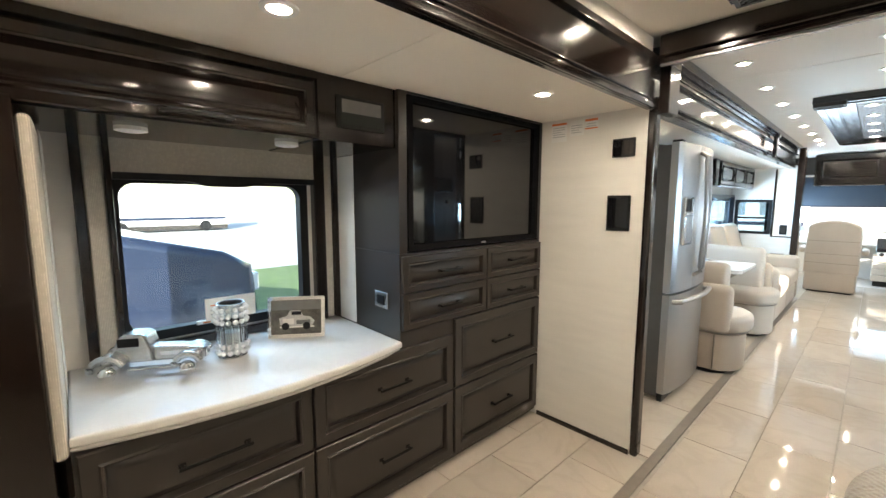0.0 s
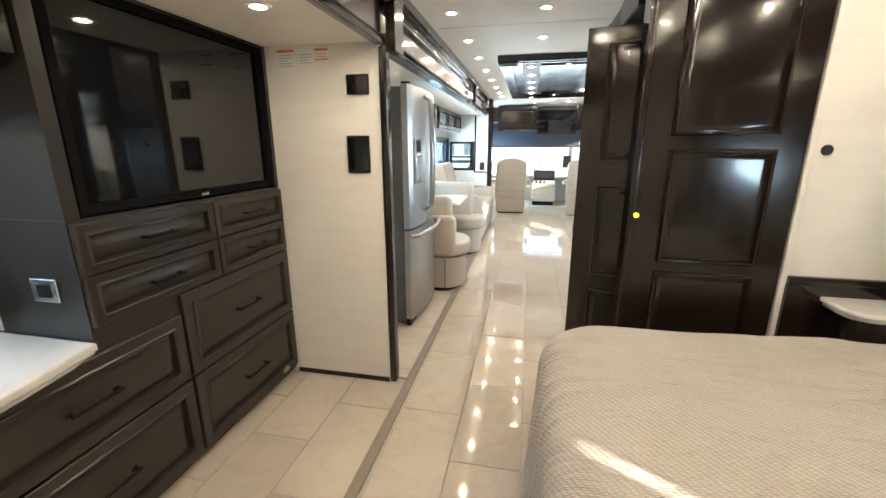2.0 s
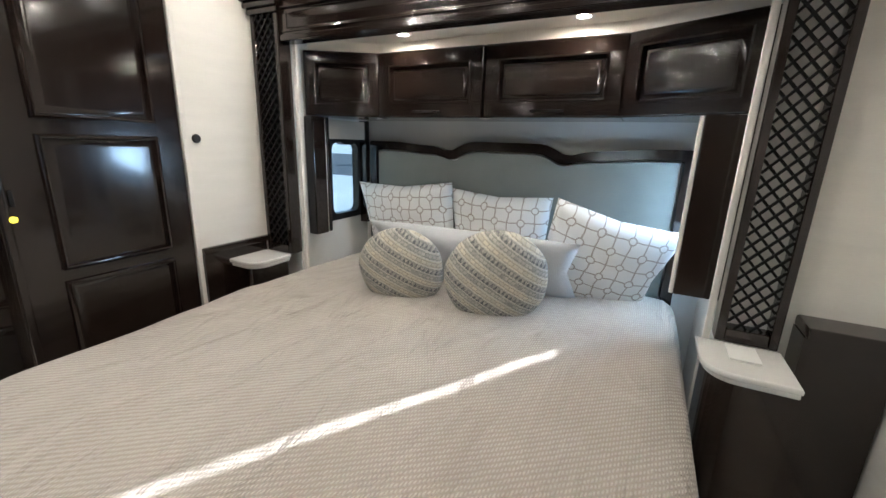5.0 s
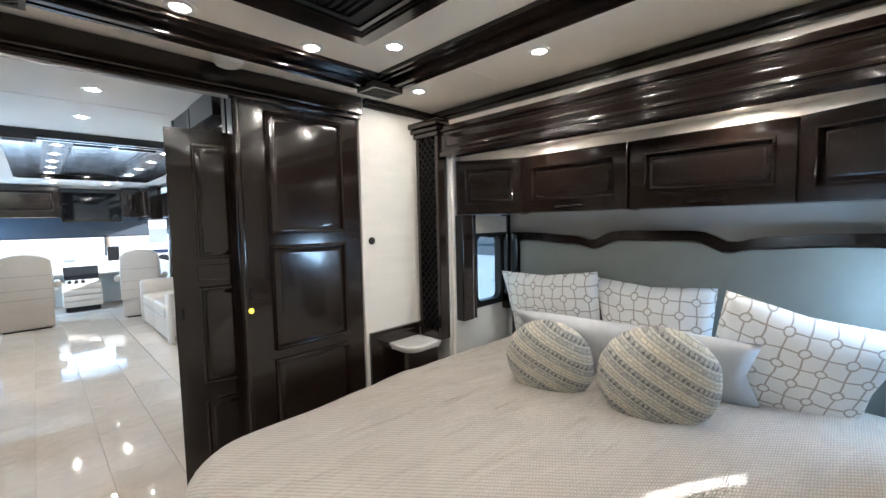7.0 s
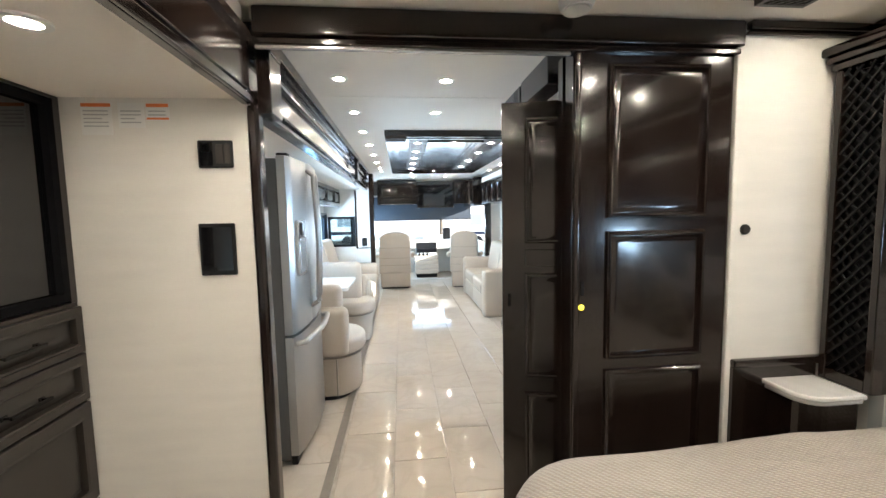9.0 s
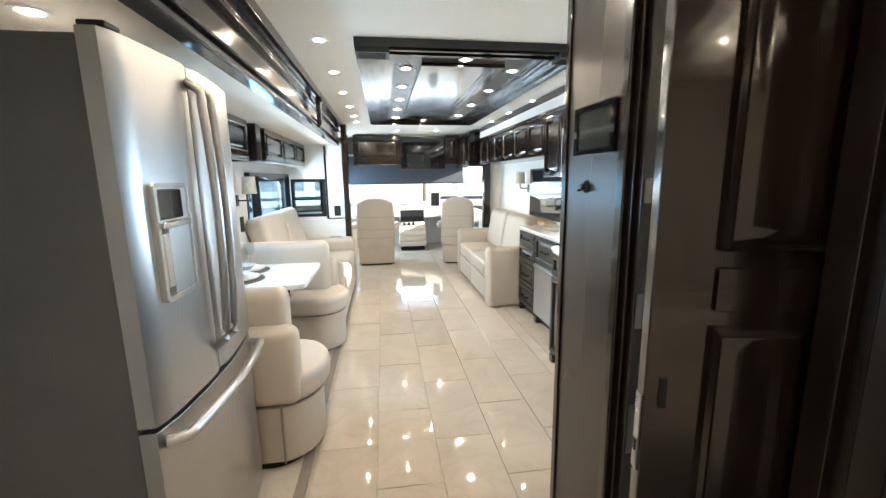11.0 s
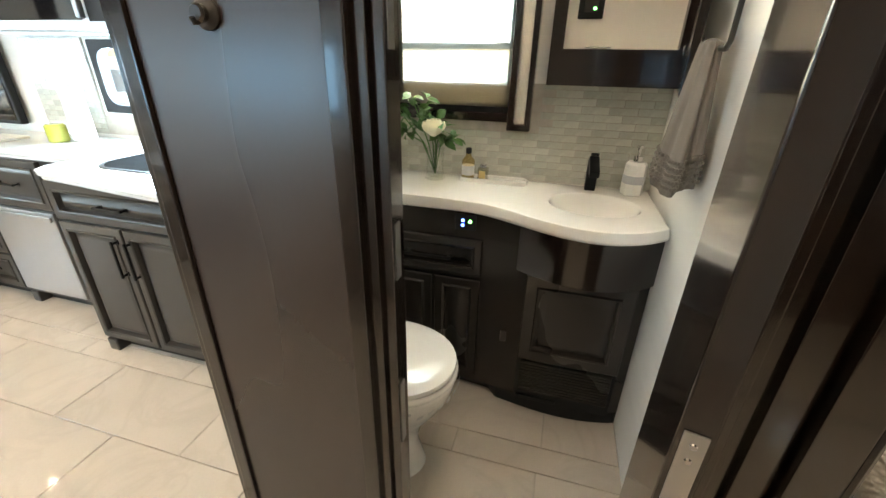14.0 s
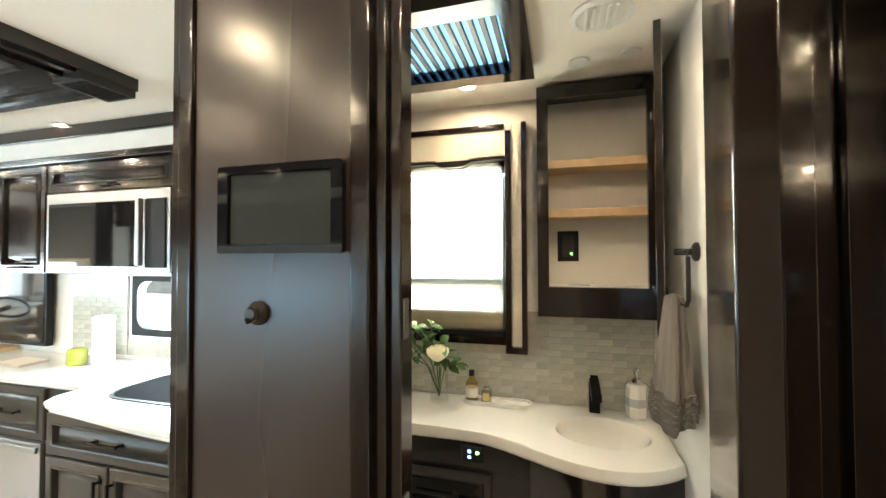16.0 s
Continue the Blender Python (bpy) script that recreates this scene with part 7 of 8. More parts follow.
def dinette_bench(yb, s, label):
    """A leather bench with a rounded end on the aisle. yb: the back plane; s: the way its seat looks along y."""
    ob = thing("dinette_bench", label, "bench", (-0.95, yb + s * 0.25, 0.0), "dinette benches")

    def outline(depth, xe, i=0.0):
        pts = [(-1.405, yb + s * i), (xe - 0.22, yb + s * i)]
        for k in range(15):
            a = radians(-90 + 180 * k / 14)
            c = depth / 2
            pts.append((xe - 0.20 + (0.20 - i) * math.cos(a) * 1.0, yb + s * (c + (c - i) * math.sin(a))))
        pts += [(xe - 0.22, yb + s * (depth - i)), (-1.405, yb + s * (depth - i))]
        return pts if s > 0 else pts[::-1]

    under(ob, part("base", slab(outline(0.52, -0.475, 0.02), 0.03, 0.34, 0.012, 2), LEATHER, None, "cream leather base", 50))
    under(ob, part("plinth", slab(outline(0.50, -0.52, 0.03), 0.0, 0.0295), BLACK))
    under(ob, part("seat_cushion", slab(outline(0.545, -0.455), 0.342, 0.485, 0.045, 5), LEATHER, None, "plump cream leather seat", 60))
    under(ob, part("seam", slab(outline(0.53, -0.468, 0.006), 0.336, 0.344), STRIP, None, "stitched seam"))
    y = sorted((yb - s * 0.01, yb + s * 0.13))
    under(ob, part("back_shell", soft_box(-1.405, -0.56, y[0], y[1], 0.34, 0.735, 0.055), LEATHER, None, "rounded leather shell of the back", 60))
    y = sorted((yb + s * 0.075, yb + s * 0.235))
    under(ob, part("back_cushion", soft_box(-1.405, -0.615, y[0], y[1], 0.44, 0.905, 0.06), LEATHER, None, "tall cream leather back cushion", 60))
    under(ob, part("base_seam", boxes((-0.66, -0.652, min(yb - s * 0.002, yb + s * 0.02), max(yb - s * 0.002, yb + s * 0.02), 0.035, 0.335, 0.002)), STRIP))


dinette_bench(1.555, 1, "cream leather dinette bench with a rounded end beside the refrigerator")
dinette_bench(3.42, -1, "cream leather dinette bench with a rounded end backing on the sofa")

tb = thing("dinette_table", "white marble-look dinette table with rounded corners", "table", (-1.0, 2.65, 0.0))
under(tb, part("tabletop", slab(rounded(-1.41, -0.645, 2.30, 3.0, 0.06, 5), 0.728, 0.765, 0.008, 2), QUARTZ, None, "", 50))
under(tb, part("apron", boxes((-1.40, -0.76, 2.37, 2.93, 0.66, 0.7275, 0.004)), ESPRESSO, None, "dark apron"))
under(tb, part("pedestal", boxes((-1.12, -1.0, 2.58, 2.72, 0.02, 0.6595, 0.012)), ESPRESSO))
under(tb, part("foot", boxes((-1.30, -0.86, 2.5, 2.8, 0.0, 0.02, 0.006)), ESPRESSO))


def place_setting(x, y):
    z = 0.7652
    p = thing("plate_set", "stack of grey and white plates on a woven mat", "tableware", (x, y, z), "place settings")
    under(p, part("mat", lathe([(0.17, 0), (0.17, 0.004), (0, 0.004)], 32, (x, y, z)), TOWEL))
    under(p, part("plate", lathe([(0.08, 0.0045), (0.135, 0.016), (0.138, 0.020), (0.08, 0.010), (0, 0.010)], 32, (x, y, z)), PORCELAIN, None, "", 40))
    under(p, part("bowl", lathe([(0.035, 0.011), (0.075, 0.045), (0.078, 0.047), (0.038, 0.017), (0, 0.016)], 28, (x, y, z)), GREYCUSH, None, "", 40))
    g = thing("wine_glass", "clear stemmed wine glass on the table", "glass", (x - 0.02, y + 0.19, z), "wine glasses")
    under(g, part("glass", lathe([(0.033, 0), (0.03, 0.003), (0.004, 0.008), (0.004, 0.08), (0.03, 0.10), (0.042, 0.135), (0.036, 0.185), (0.034, 0.185), (0.039, 0.135), (0.027, 0.104), (0.0, 0.090)], 24, (x - 0.02, y + 0.19, z)), glass("stemware", (0.93, 0.95, 0.95)), None, "", 40))


place_setting(-1.12, 2.50)
place_setting(-1.16, 2.78)


# ---- sofas ----
def theatre_sofa():
    ob = thing("theatre_seat_sofa", "cream leather reclining sofa under the side window", "sofa", (-1.0, 4.4, 0.0))
    y0, y1 = 3.47, 5.32
    under(ob, part("base", soft_box(-1.40, -0.56, y0 + 0.10, y1 - 0.10, 0.04, 0.30, 0.03), LEATHER, None, "", 60))
    for a, b in ((y0 + 0.17, 4.38), (4.40, y1 - 0.17)):
        under(ob, part("seat_cushion", soft_box(-1.22, -0.515, a, b, 0.29, 0.49, 0.06), LEATHER, None, "plump leather seat", 60))
        c = soft_box(-0.10, 0.10, a + 0.01, b - 0.01, 0.0, 0.66, 0.07)
        under(ob, part("back_cushion", moved(c, Matrix.Translation((-1.17, 0, 0.44)) @ Matrix.Rotation(radians(-16), 4, "Y")), LEATHER, None, "high leaning back cushion", 60))
        under(ob, part("footrest", soft_box(-0.56, -0.535, a, b, 0.06, 0.285, 0.012), LEATHER, None, "", 60))
    for a, b in ((y0, y0 + 0.165), (y1 - 0.165, y1)):
        under(ob, part("arm", soft_box(-1.38, -0.525, a, b, 0.05, 0.655, 0.055), LEATHER, None, "", 60))
    under(ob, part("remote_panel", boxes((-0.85, -0.70, 5.22, 5.27, 0.654, 0.66, 0.003)), BLACK))


theatre_sofa()


def side_sofa():
    ob = thing("sofa", "cream leather two-seat sofa beside the kitchen", "sofa", (1.35, 4.75, 0.0))
    y0, y1, x0, x1 = 3.83, 5.72, 0.985, 1.72
    under(ob, part("base", soft_box(x0 + 0.02, x1, y0 + 0.10, y1 - 0.10, 0.03, 0.30, 0.02), LEATHER, None, "", 60))
    ym = (y0 + y1) / 2
    for a, b in ((y0 + 0.20, ym - 0.005), (ym + 0.005, y1 - 0.20)):
        under(ob, part("seat_cushion", soft_box(x0 - 0.005, x1 - 0.2, a, b, 0.295, 0.48, 0.05), LEATHER, None, "", 60))
        c = soft_box(-0.09, 0.09, a + 0.005, b - 0.005, 0.0, 0.52, 0.06)
        under(ob, part("back_cushion", moved(c, Matrix.Translation((x1 - 0.26, 0, 0.45)) @ Matrix.Rotation(radians(10), 4, "Y")), LEATHER, None, "", 60))
        under(ob, part("front_panel", soft_box(x0, x0 + 0.03, a, b, 0.05, 0.29, 0.012), LEATHER, None, "", 60))
    for a, b in ((y0, y0 + 0.19), (y1 - 0.19, y1)):
        under(ob, part("arm", soft_box(x0 - 0.01, x1 - 0.02, a, b, 0.0, 0.665, 0.05), LEATHER, None, "", 60))
    under(ob, part("frame_back", soft_box(x1 - 0.14, x1, y0 + 0.03, y1 - 0.03, 0.03, 0.86, 0.04), LEATHER, None, "", 60))
    under(ob, part("pull_tab", boxes((x0 - 0.013, x0 - 0.0105, 4.05, 4.07, 0.30, 0.42, 0.001)), STRIP))


side_sofa()


# ---- cab ----
def captain_chair(x0, x1, y, yaw, label):
    """Seen from behind: a tall padded back with a shaped head, side bolsters, arms and a skirted base."""
    ob = thing("captain_chair", label, "armchair", ((x0 + x1) / 2, y, 0.0), "captain's chairs in the cab")
    w = (x1 - x0) / 2
    n = 20
    prof = []
    for k in range(n + 1):
        t = -1 + 2 * k / n
        prof.append((w * t * (1 if abs(t) < 0.98 else 0.97), 1.10 - 0.075 * abs(t) ** 4 + 0.015 * math.cos(t * 3.1)))
    out = [(-w, 0.30)] + [(-w * 1.0, 0.7)] + prof + [(w, 0.7), (w, 0.30)]
    b = slab(out, -0.07, 0.07, 0.035, 4)
    b.transform(Matrix.Rotation(radians(90), 4, "X"))
    b.transform(Matrix.Translation((0, 0.07, 0)))
    part("backrest", b, LEATHER, ob, "tall cream leather back", 60)
    for z in (0.46, 0.60, 0.80):
        part("back_seam", boxes((-w + 0.02, w - 0.02, -0.0035, 0.002, z, z + 0.006, 0.002)), STRIP, ob)
    part("seat_cushion", soft_box(-w, w, 0.10, 0.58, 0.33, 0.50, 0.05), LEATHER, ob, "", 60)
    for s in (-1, 1):
        part("arm", soft_box(s * (w + 0.045) - 0.04, s * (w + 0.045) + 0.04, 0.08, 0.46, 0.60, 0.69, 0.03), LEATHER, ob, "", 60)
        part("bolster", soft_box(s * (w - 0.05) - 0.05, s * (w - 0.05) + 0.05, 0.10, 0.22, 0.52, 0.95, 0.04), LEATHER, ob, "", 60)
    part("skirt", soft_box(-w + 0.015, w - 0.015, 0.02, 0.50, 0.02, 0.325, 0.025), LEATHER, ob, "", 60)
    part("base", boxes((-w + 0.06, w - 0.06, 0.06, 0.45, 0.0, 0.0195)), BLACK, ob)
    ob.matrix_basis = Matrix.Translation(((x0 + x1) / 2, y, 0)) @ Matrix.Rotation(radians(yaw), 4, "Z")
    return ob


captain_chair(-0.575, 0.045, 6.34, 0, "cream leather driver's chair seen from behind")
captain_chair(0.80, 1.34, 6.20, -14, "cream leather passenger chair turned slightly aside")


def console():
    ob = thing("cab_console", "pale drawer console with a dark screen between the cab seats", "console", (0.42, 7.9, 0.0))
    for k in range(4):
        under(ob, part("drawer", boxes((0.17, 0.70, 7.60 + 0.012 * k, 8.1, 0.09 + 0.105 * k, 0.188 + 0.105 * k, 0.014, 3)), LEATHER, None, "pale drawer front", 40))
    under(ob, part("plinth", boxes((0.20, 0.67, 7.66, 8.1, 0.0, 0.0895, 0.004)), BLACK))
    under(ob, part("switch_row", boxes((0.22, 0.66, 7.64, 7.70, 0.512, 0.56, 0.006)), WHITE))
    for k in range(3):
        under(ob, part("vent_knob", moved(lathe([(0.03, 0), (0.03, 0.012), (0, 0.014)], 16), Matrix.Translation((0.27 + 0.09 * k, 7.64, 0.535)) @ Matrix.Rotation(radians(90), 4, "X")), BLACK))
    under(ob, part("screen", moved(boxes((-0.24, 0.24, -0.02, 0.0, 0.0, 0.24, 0.006)), Matrix.Translation((0.44, 7.74, 0.562)) @ Matrix.Rotation(radians(-18), 4, "X")), SCREEN, None, "dark dashboard screen"))


console()
dash = thing("dashboard", "pale grey dashboard with instruments below the windscreen", "dashboard", (0.3, 8.2, 0.0))
under(dash, part("top", boxes((-0.93, 1.54, 8.05, 8.498, 0.60, 0.84, 0.05, 3)), DASHPALE, None, "", 40))
under(dash, part("instrument_hood", boxes((-0.6, 0.05, 7.95, 8.15, 0.80, 0.93, 0.03, 3)), DASHPALE, None, "", 40))
under(dash, part("monitor", boxes((0.86, 1.04, 8.08, 8.11, 0.845, 1.12, 0.006)), SCREEN))
whl = thing("steering_wheel", "dark steering wheel before the driver's chair", "steering wheel", (-0.25, 7.6, 0.9))
under(whl, part("rim", moved(tube([(0.21 * math.cos(2 * math.pi * k / 28), 0.21 * math.sin(2 * math.pi * k / 28), 0) for k in range(29)], 0.016, 8), Matrix.Translation((-0.25, 7.62, 0.85)) @ Matrix.Rotation(radians(35), 4, "X")), BLACK, None, "", 60))
under(whl, part("column", tube([(-0.25, 7.62, 0.85), (-0.25, 8.1, 0.70)], 0.03, 10), BLACK))

# cabinets and shade over the windscreen
for k, (a, b, d) in enumerate(((-0.595, 0.205, True), (0.98, 1.24, True))):
    fc = thing("cab_overhead_cabinet", "glossy espresso cabinet over the windscreen", "cabinet", ((a + b) / 2, 7.0, 1.65), "cabinets over the windscreen")
    under(fc, part("carcass", boxes((a, b, 6.82, 7.4, 1.655, 2.15)), ESPRESSO))
    under(fc, part("door", raised_panel(a + 0.01, b - 0.01, 1.70, 2.13, "-y", 6.82, 0.07, 0.022), ESPRESSO, None, "", 40))
    under(fc, part("chrome_lip", boxes((a + 0.01, b - 0.01, 6.79, 6.80, 1.656, 1.664)), CHROME))
ft = thing("cab_television", "large dark television over the windscreen", "television", (0.6, 6.85, 1.6))
under(ft, part("panel", boxes((0.21, 0.975, 6.835, 6.90, 1.58, 2.13, 0.006)), ESPRESSO))
under(ft, part("screen", boxes((0.23, 0.955, 6.828, 6.8345, 1.62, 2.10, 0.003)), SCREEN))
sfc = thing("cab_side_cabinet", "glossy espresso side cabinet by the passenger seat", "cabinet", (1.4, 6.5, 1.6))
under(sfc, part("carcass", boxes((1.26, 1.545, 6.07, 7.3, 1.60, 2.14)), ESPRESSO))
for a, b in ((6.08, 6.45), (6.46, 6.84)):
    under(sfc, part("door", raised_panel(a, b, 1.62, 2.12, "-x", 1.26, 0.05, 0.02), ESPRESSO, None, "", 40))
cs = thing("windscreen_shade", "dark blue roller shade pulled part way down the windscreen", "shade", (0.3, 7.9, 1.35))
under(cs, part("cloth", boxes((-0.92, 1.52, 7.95, 7.955, 1.33, 1.86)), NAVYSHADE))
under(cs, part("bottom_bar", boxes((-0.92, 1.52, 7.94, 7.965, 1.31, 1.33, 0.004)), BLACK))
setting("trim_cab_header", boxes((-0.94, 1.55, 7.405, 8.5, 1.87, 2.168)), CHARCOAL, "dark header above the windscreen", "trim")

# ---- slide wall of the living room ----
def overhead_row():
    ys = (1.62, 2.35, 3.08, 3.55, 4.20, 4.85, 5.42)
    for k, (a, b) in enumerate(zip(ys, ys[1:])):
        if k == 2:
            ob = thing("pilaster_block", "dark espresso block between the overhead cabinets", "block", (-1.2, (a + b) / 2, 1.58))
            under(ob, part("block", boxes((-1.42 + 0.003, -1.13, a + 0.17, b - 0.17, 1.58, 1.885, 0.008)), ESPRESSO, None, "", 40))
            continue
        ob = thing("living_overhead_cabinet", "glossy espresso overhead cabinet with a raised panel in the living room", "cabinet", (-1.3, (a + b) / 2, 1.6), "overhead cabinets in the living room")
        under(ob, part("carcass", boxes((LW + 0.003, -1.165, a, b, 1.60, 1.885)), ESPRESSO))
        under(ob, part("door", raised_panel(a + 0.004, b - 0.004, 1.603, 1.882, "+x", -1.165, 0.05, 0.022), ESPRESSO, None, "", 40))
        under(ob, part("light_rail", boxes((-1.19, -1.15, a, b, 1.58, 1.599, 0.004)), SILVER))


overhead_row()
slide_window("window_5", 3.80, 5.40, 0.98, 1.44, "+x", LW, "wide black framed window over the sofa", 0.05, pane=TINTGLASS)
slide_window("window_6", 1.9, 3.1, 0.98, 1.44, "+x", LW, "wide black framed window over the dinette", 0.05, pane=TINTGLASS)
slide_window("window_7", -1.35, -0.92, 0.93, 1.42, "-y", 5.47, "small black framed window with a cross rail", 0.04, mid=1.16, pane=TINTGLASS)
slide_window("window_8", 2.25, 2.86, 1.06, 1.39, "-x", KX, "small rounded black framed kitchen window", 0.07)
for k, y in enumerate((3.92, 5.28)):
    cu = thing("curtain", "gathered dark blue curtain beside the sofa window", "curtain", (LW + 0.05, y, 0.95), "curtains of the sofa window")
    b = bmesh.new()
    g = []
    for j in range(9):
        g.append([b.verts.new((LW + 0.045 + 0.018 * math.sin(i * 1.25), y - 0.11 + 0.22 * i / 26, 0.92 + 0.55 * j / 8)) for i in range(27)])
    for j in range(8):
        for i in range(26):
            b.faces.new((g[j][i], g[j][i + 1], g[j + 1][i + 1], g[j + 1][i]))
    bmesh.ops.solidify(b, geom=b.faces[:], thickness=0.004)
    under(cu, part("cloth", b, NAVYSHADE, None, "", 180))
val = thing("window_valance", "shaped dark valance over the sofa window", "valance", (LW, 4.6, 1.45))
under(val, part("board", cornice(3.78, 5.42, 1.50, 1.435, facing("+x", LW + 0.002), 0.025), BRONZE))


def sconce(x, y, z, s, label):
    ob = thing("wall_sconce", label, "wall lamp", (x, y, z), "wall sconces")
    under(ob, part("backplate", boxes((min(x, x + s * 0.012), max(x, x + s * 0.012), y - 0.03, y + 0.03, z - 0.13, z - 0.03, 0.004)), BRONZE))
    under(ob, part("arm", tube([(x + s * 0.012, y, z - 0.08), (x + s * 0.10, y, z - 0.08), (x + s * 0.115, y, z - 0.065), (x + s * 0.115, y, z - 0.02)], 0.007, 8), BRONZE, None, "", 60))
    under(ob, part("shade", lathe([(0.062, -0.02), (0.054, 0.13), (0.051, 0.13), (0.059, -0.02)], 24, (x + s * 0.115, y, z)), SHADECLOTH, None, "cream drum shade", 40))


sconce(LW, 3.52, 1.33, 1, "bronze wall sconce with a cream drum shade by the dinette")
sconce(KX, 4.72, 1.36, -1, "bronze wall sconce with a cream shade by the sofa")
wall_panel("outlet_panel", "black outlet plate on the pilaster", "outlet", -0.80, -0.715, 0.925, 1.065, 5.44, BLACK, [("socket", -0.785, -0.73, 0.945, 1.045, BRONZE)])
ol = thing("dinette_outlet", "black outlet plate on the wall by the dinette", "outlet", (LW, 3.6, 0.98))
under(ol, part("plate", boxes((LW + 0.0005, LW + 0.01, 3.55, 3.63, 0.96, 1.1, 0.004)), BLACK))


# ---- kitchen ----
def base_unit(name, y0, y1, xf, label, layout):
    ob = thing(name, label, "cabinet", ((xf + KX) / 2, (y0 + y1) / 2, 0.0), "kitchen base cabinets")
    under(ob, part("carcass", boxes((xf, KX - 0.004, y0, y1, 0.07, 0.872)), CHARCOAL))
    under(ob, part("toe_kick", boxes((xf + 0.05, KX - 0.01, y0, y1, 0.0, 0.0695)), BLACK))
    under(ob, part("foot", boxes((xf - 0.012, xf + 0.05, y1 - 0.06, y1, 0.0, 0.069, 0.006)), CHARCOAL))
    for kind, a, b, v0, v1 in layout:
        d = part("drawer_front" if kind == "drawer" else "door", raised_panel(a, b, v0, v1, "-x", xf, 0.04, 0.02), CHARCOAL, None, "", 40)
        under(ob, d)
        if kind == "drawer":
            h = part("handle", bar_handle((a + b) / 2, (v0 + v1) / 2, "-x", xf - 0.016, 0.15), PULL)
        else:
            u = b - 0.03 if kind == "door_l" else a + 0.03
            h = part("handle", bar_handle(u, v1 - 0.13, "-x", xf - 0.02, 0.17, True), PULL)
        h.parent = d
    return ob


base_unit("sink_cabinet", 1.31, 2.50, 1.13, "charcoal sink cabinet with two doors under a drawer", [
    ("drawer", 1.80, 2.49, 0.70, 0.865), ("door_r", 2.15, 2.49, 0.09, 0.69), ("door_l", 1.80, 2.14, 0.09, 0.69), ("drawer", 1.32, 1.60, 0.70, 0.865), ("door_r", 1.32, 1.60, 0.09, 0.69)])
wm = thing("cabinet_air_grille", "white slatted grille in the cabinet front", "grille", (1.12, 1.7, 0.1))
for k in range(16):
    under(wm, part("slat", boxes((1.112, 1.1285, 1.625, 1.78, 0.12 + 0.022 * k, 0.132 + 0.022 * k, 0.002)), WHITE))
under(wm, part("backing", boxes((1.1286, 1.1296, 1.62, 1.785, 0.10, 0.49)), BLACK))
bx = thing("cabinet_switch", "dark outlet plate in the cabinet front", "switch", (1.12, 1.7, 0.56))
under(bx, part("plate", boxes((1.118, 1.1296, 1.65, 1.75, 0.53, 0.66, 0.004)), BRONZE))
base_unit("drawer_cabinet", 3.36, 3.81, 1.33, "charcoal kitchen drawer unit with four drawers", [
    ("drawer", 3.365, 3.805, 0.73, 0.865), ("drawer", 3.365, 3.805, 0.555, 0.72), ("drawer", 3.365, 3.805, 0.09, 0.30), ("drawer", 3.365, 3.805, 0.31, 0.545)])
base_unit("appliance_cabinet", 2.504, 3.356, 1.33, "charcoal kitchen cabinet round a stainless dishwasher", [("drawer", 2.86, 3.35, 0.62, 0.865)])
dw = thing("dishwasher", "stainless drawer dishwasher in the kitchen run", "dishwasher", (1.32, 3.1, 0.1))
under(dw, part("front", boxes((1.305, 1.3295, 2.87, 3.345, 0.10, 0.605, 0.006)), STEEL, None, "", 40))
under(dw, part("handle", boxes((1.29, 1.3045, 2.88, 3.335, 0.56, 0.59, 0.006)), STEEL, None, "", 40))

kt = thing("kitchen_counter", "white quartz kitchen counter with a bowed sink end", "countertop", (1.45, 2.5, 0.875))
pts = [(KX - 0.006, 1.305), (1.05, 1.305)]
for k in range(17):
    t = k / 16
    pts.append((1.03 - 0.05 * math.sin(math.pi * min(1, t * 1.05)) * (1 - t) + 0.055 * t * t, 1.31 + 1.14 * t))
pts += [(1.105, 2.50), (1.16, 2.535), (1.30, 2.545), (1.30, 3.80), (1.315, 3.83), (KX - 0.006, 3.83)]

under(kt, part("slab", slab(pts[::-1], 0.8905, 0.912, 0.007, 3), QUARTZ, None, "", 50))
under(kt, part("edge_moulding", slab([(x + (0.012 if x < 1.5 else 0), y) for x, y in pts[::-1]], 0.8725, 0.890, 0.006, 2), QUARTZ, None, "stepped lower edge", 50))
snk = thing("kitchen_sink", "black composite sink sunk in the kitchen counter", "sink", (1.42, 2.0, 0.8))
under(snk, part("rim", ring(rounded(1.20, 1.60, 1.55, 2.36, 0.12, 6), rounded(1.215, 1.585, 1.565, 2.345, 0.11, 6), 0.9121, 0.916), BLACK, None, "", 40))
under(snk, part("basin", slab(rounded(1.2155, 1.5845, 1.5655, 2.3445, 0.11, 6), 0.9121, 0.9138), SINKBLACK, None, "dark basin"))
fau = thing("kitchen_faucet", "black gooseneck kitchen faucet", "faucet", (1.65, 1.9, 0.912))
under(fau, part("spout", tube([(1.65, 1.9, 0.912), (1.65, 1.9, 1.18)] + [(1.57 + 0.08 * math.cos(radians(a)), 1.9, 1.18 + 0.08 * math.sin(radians(a))) for a in range(15, 181, 15)] + [(1.49, 1.9, 1.12)], 0.012, 10), BLACK, None, "", 60))
under(fau, part("base", lathe([(0.028, 0), (0.028, 0.01), (0.02, 0.02), (0.0, 0.02)], 18, (1.65, 1.9, 0.9122)), BLACK))

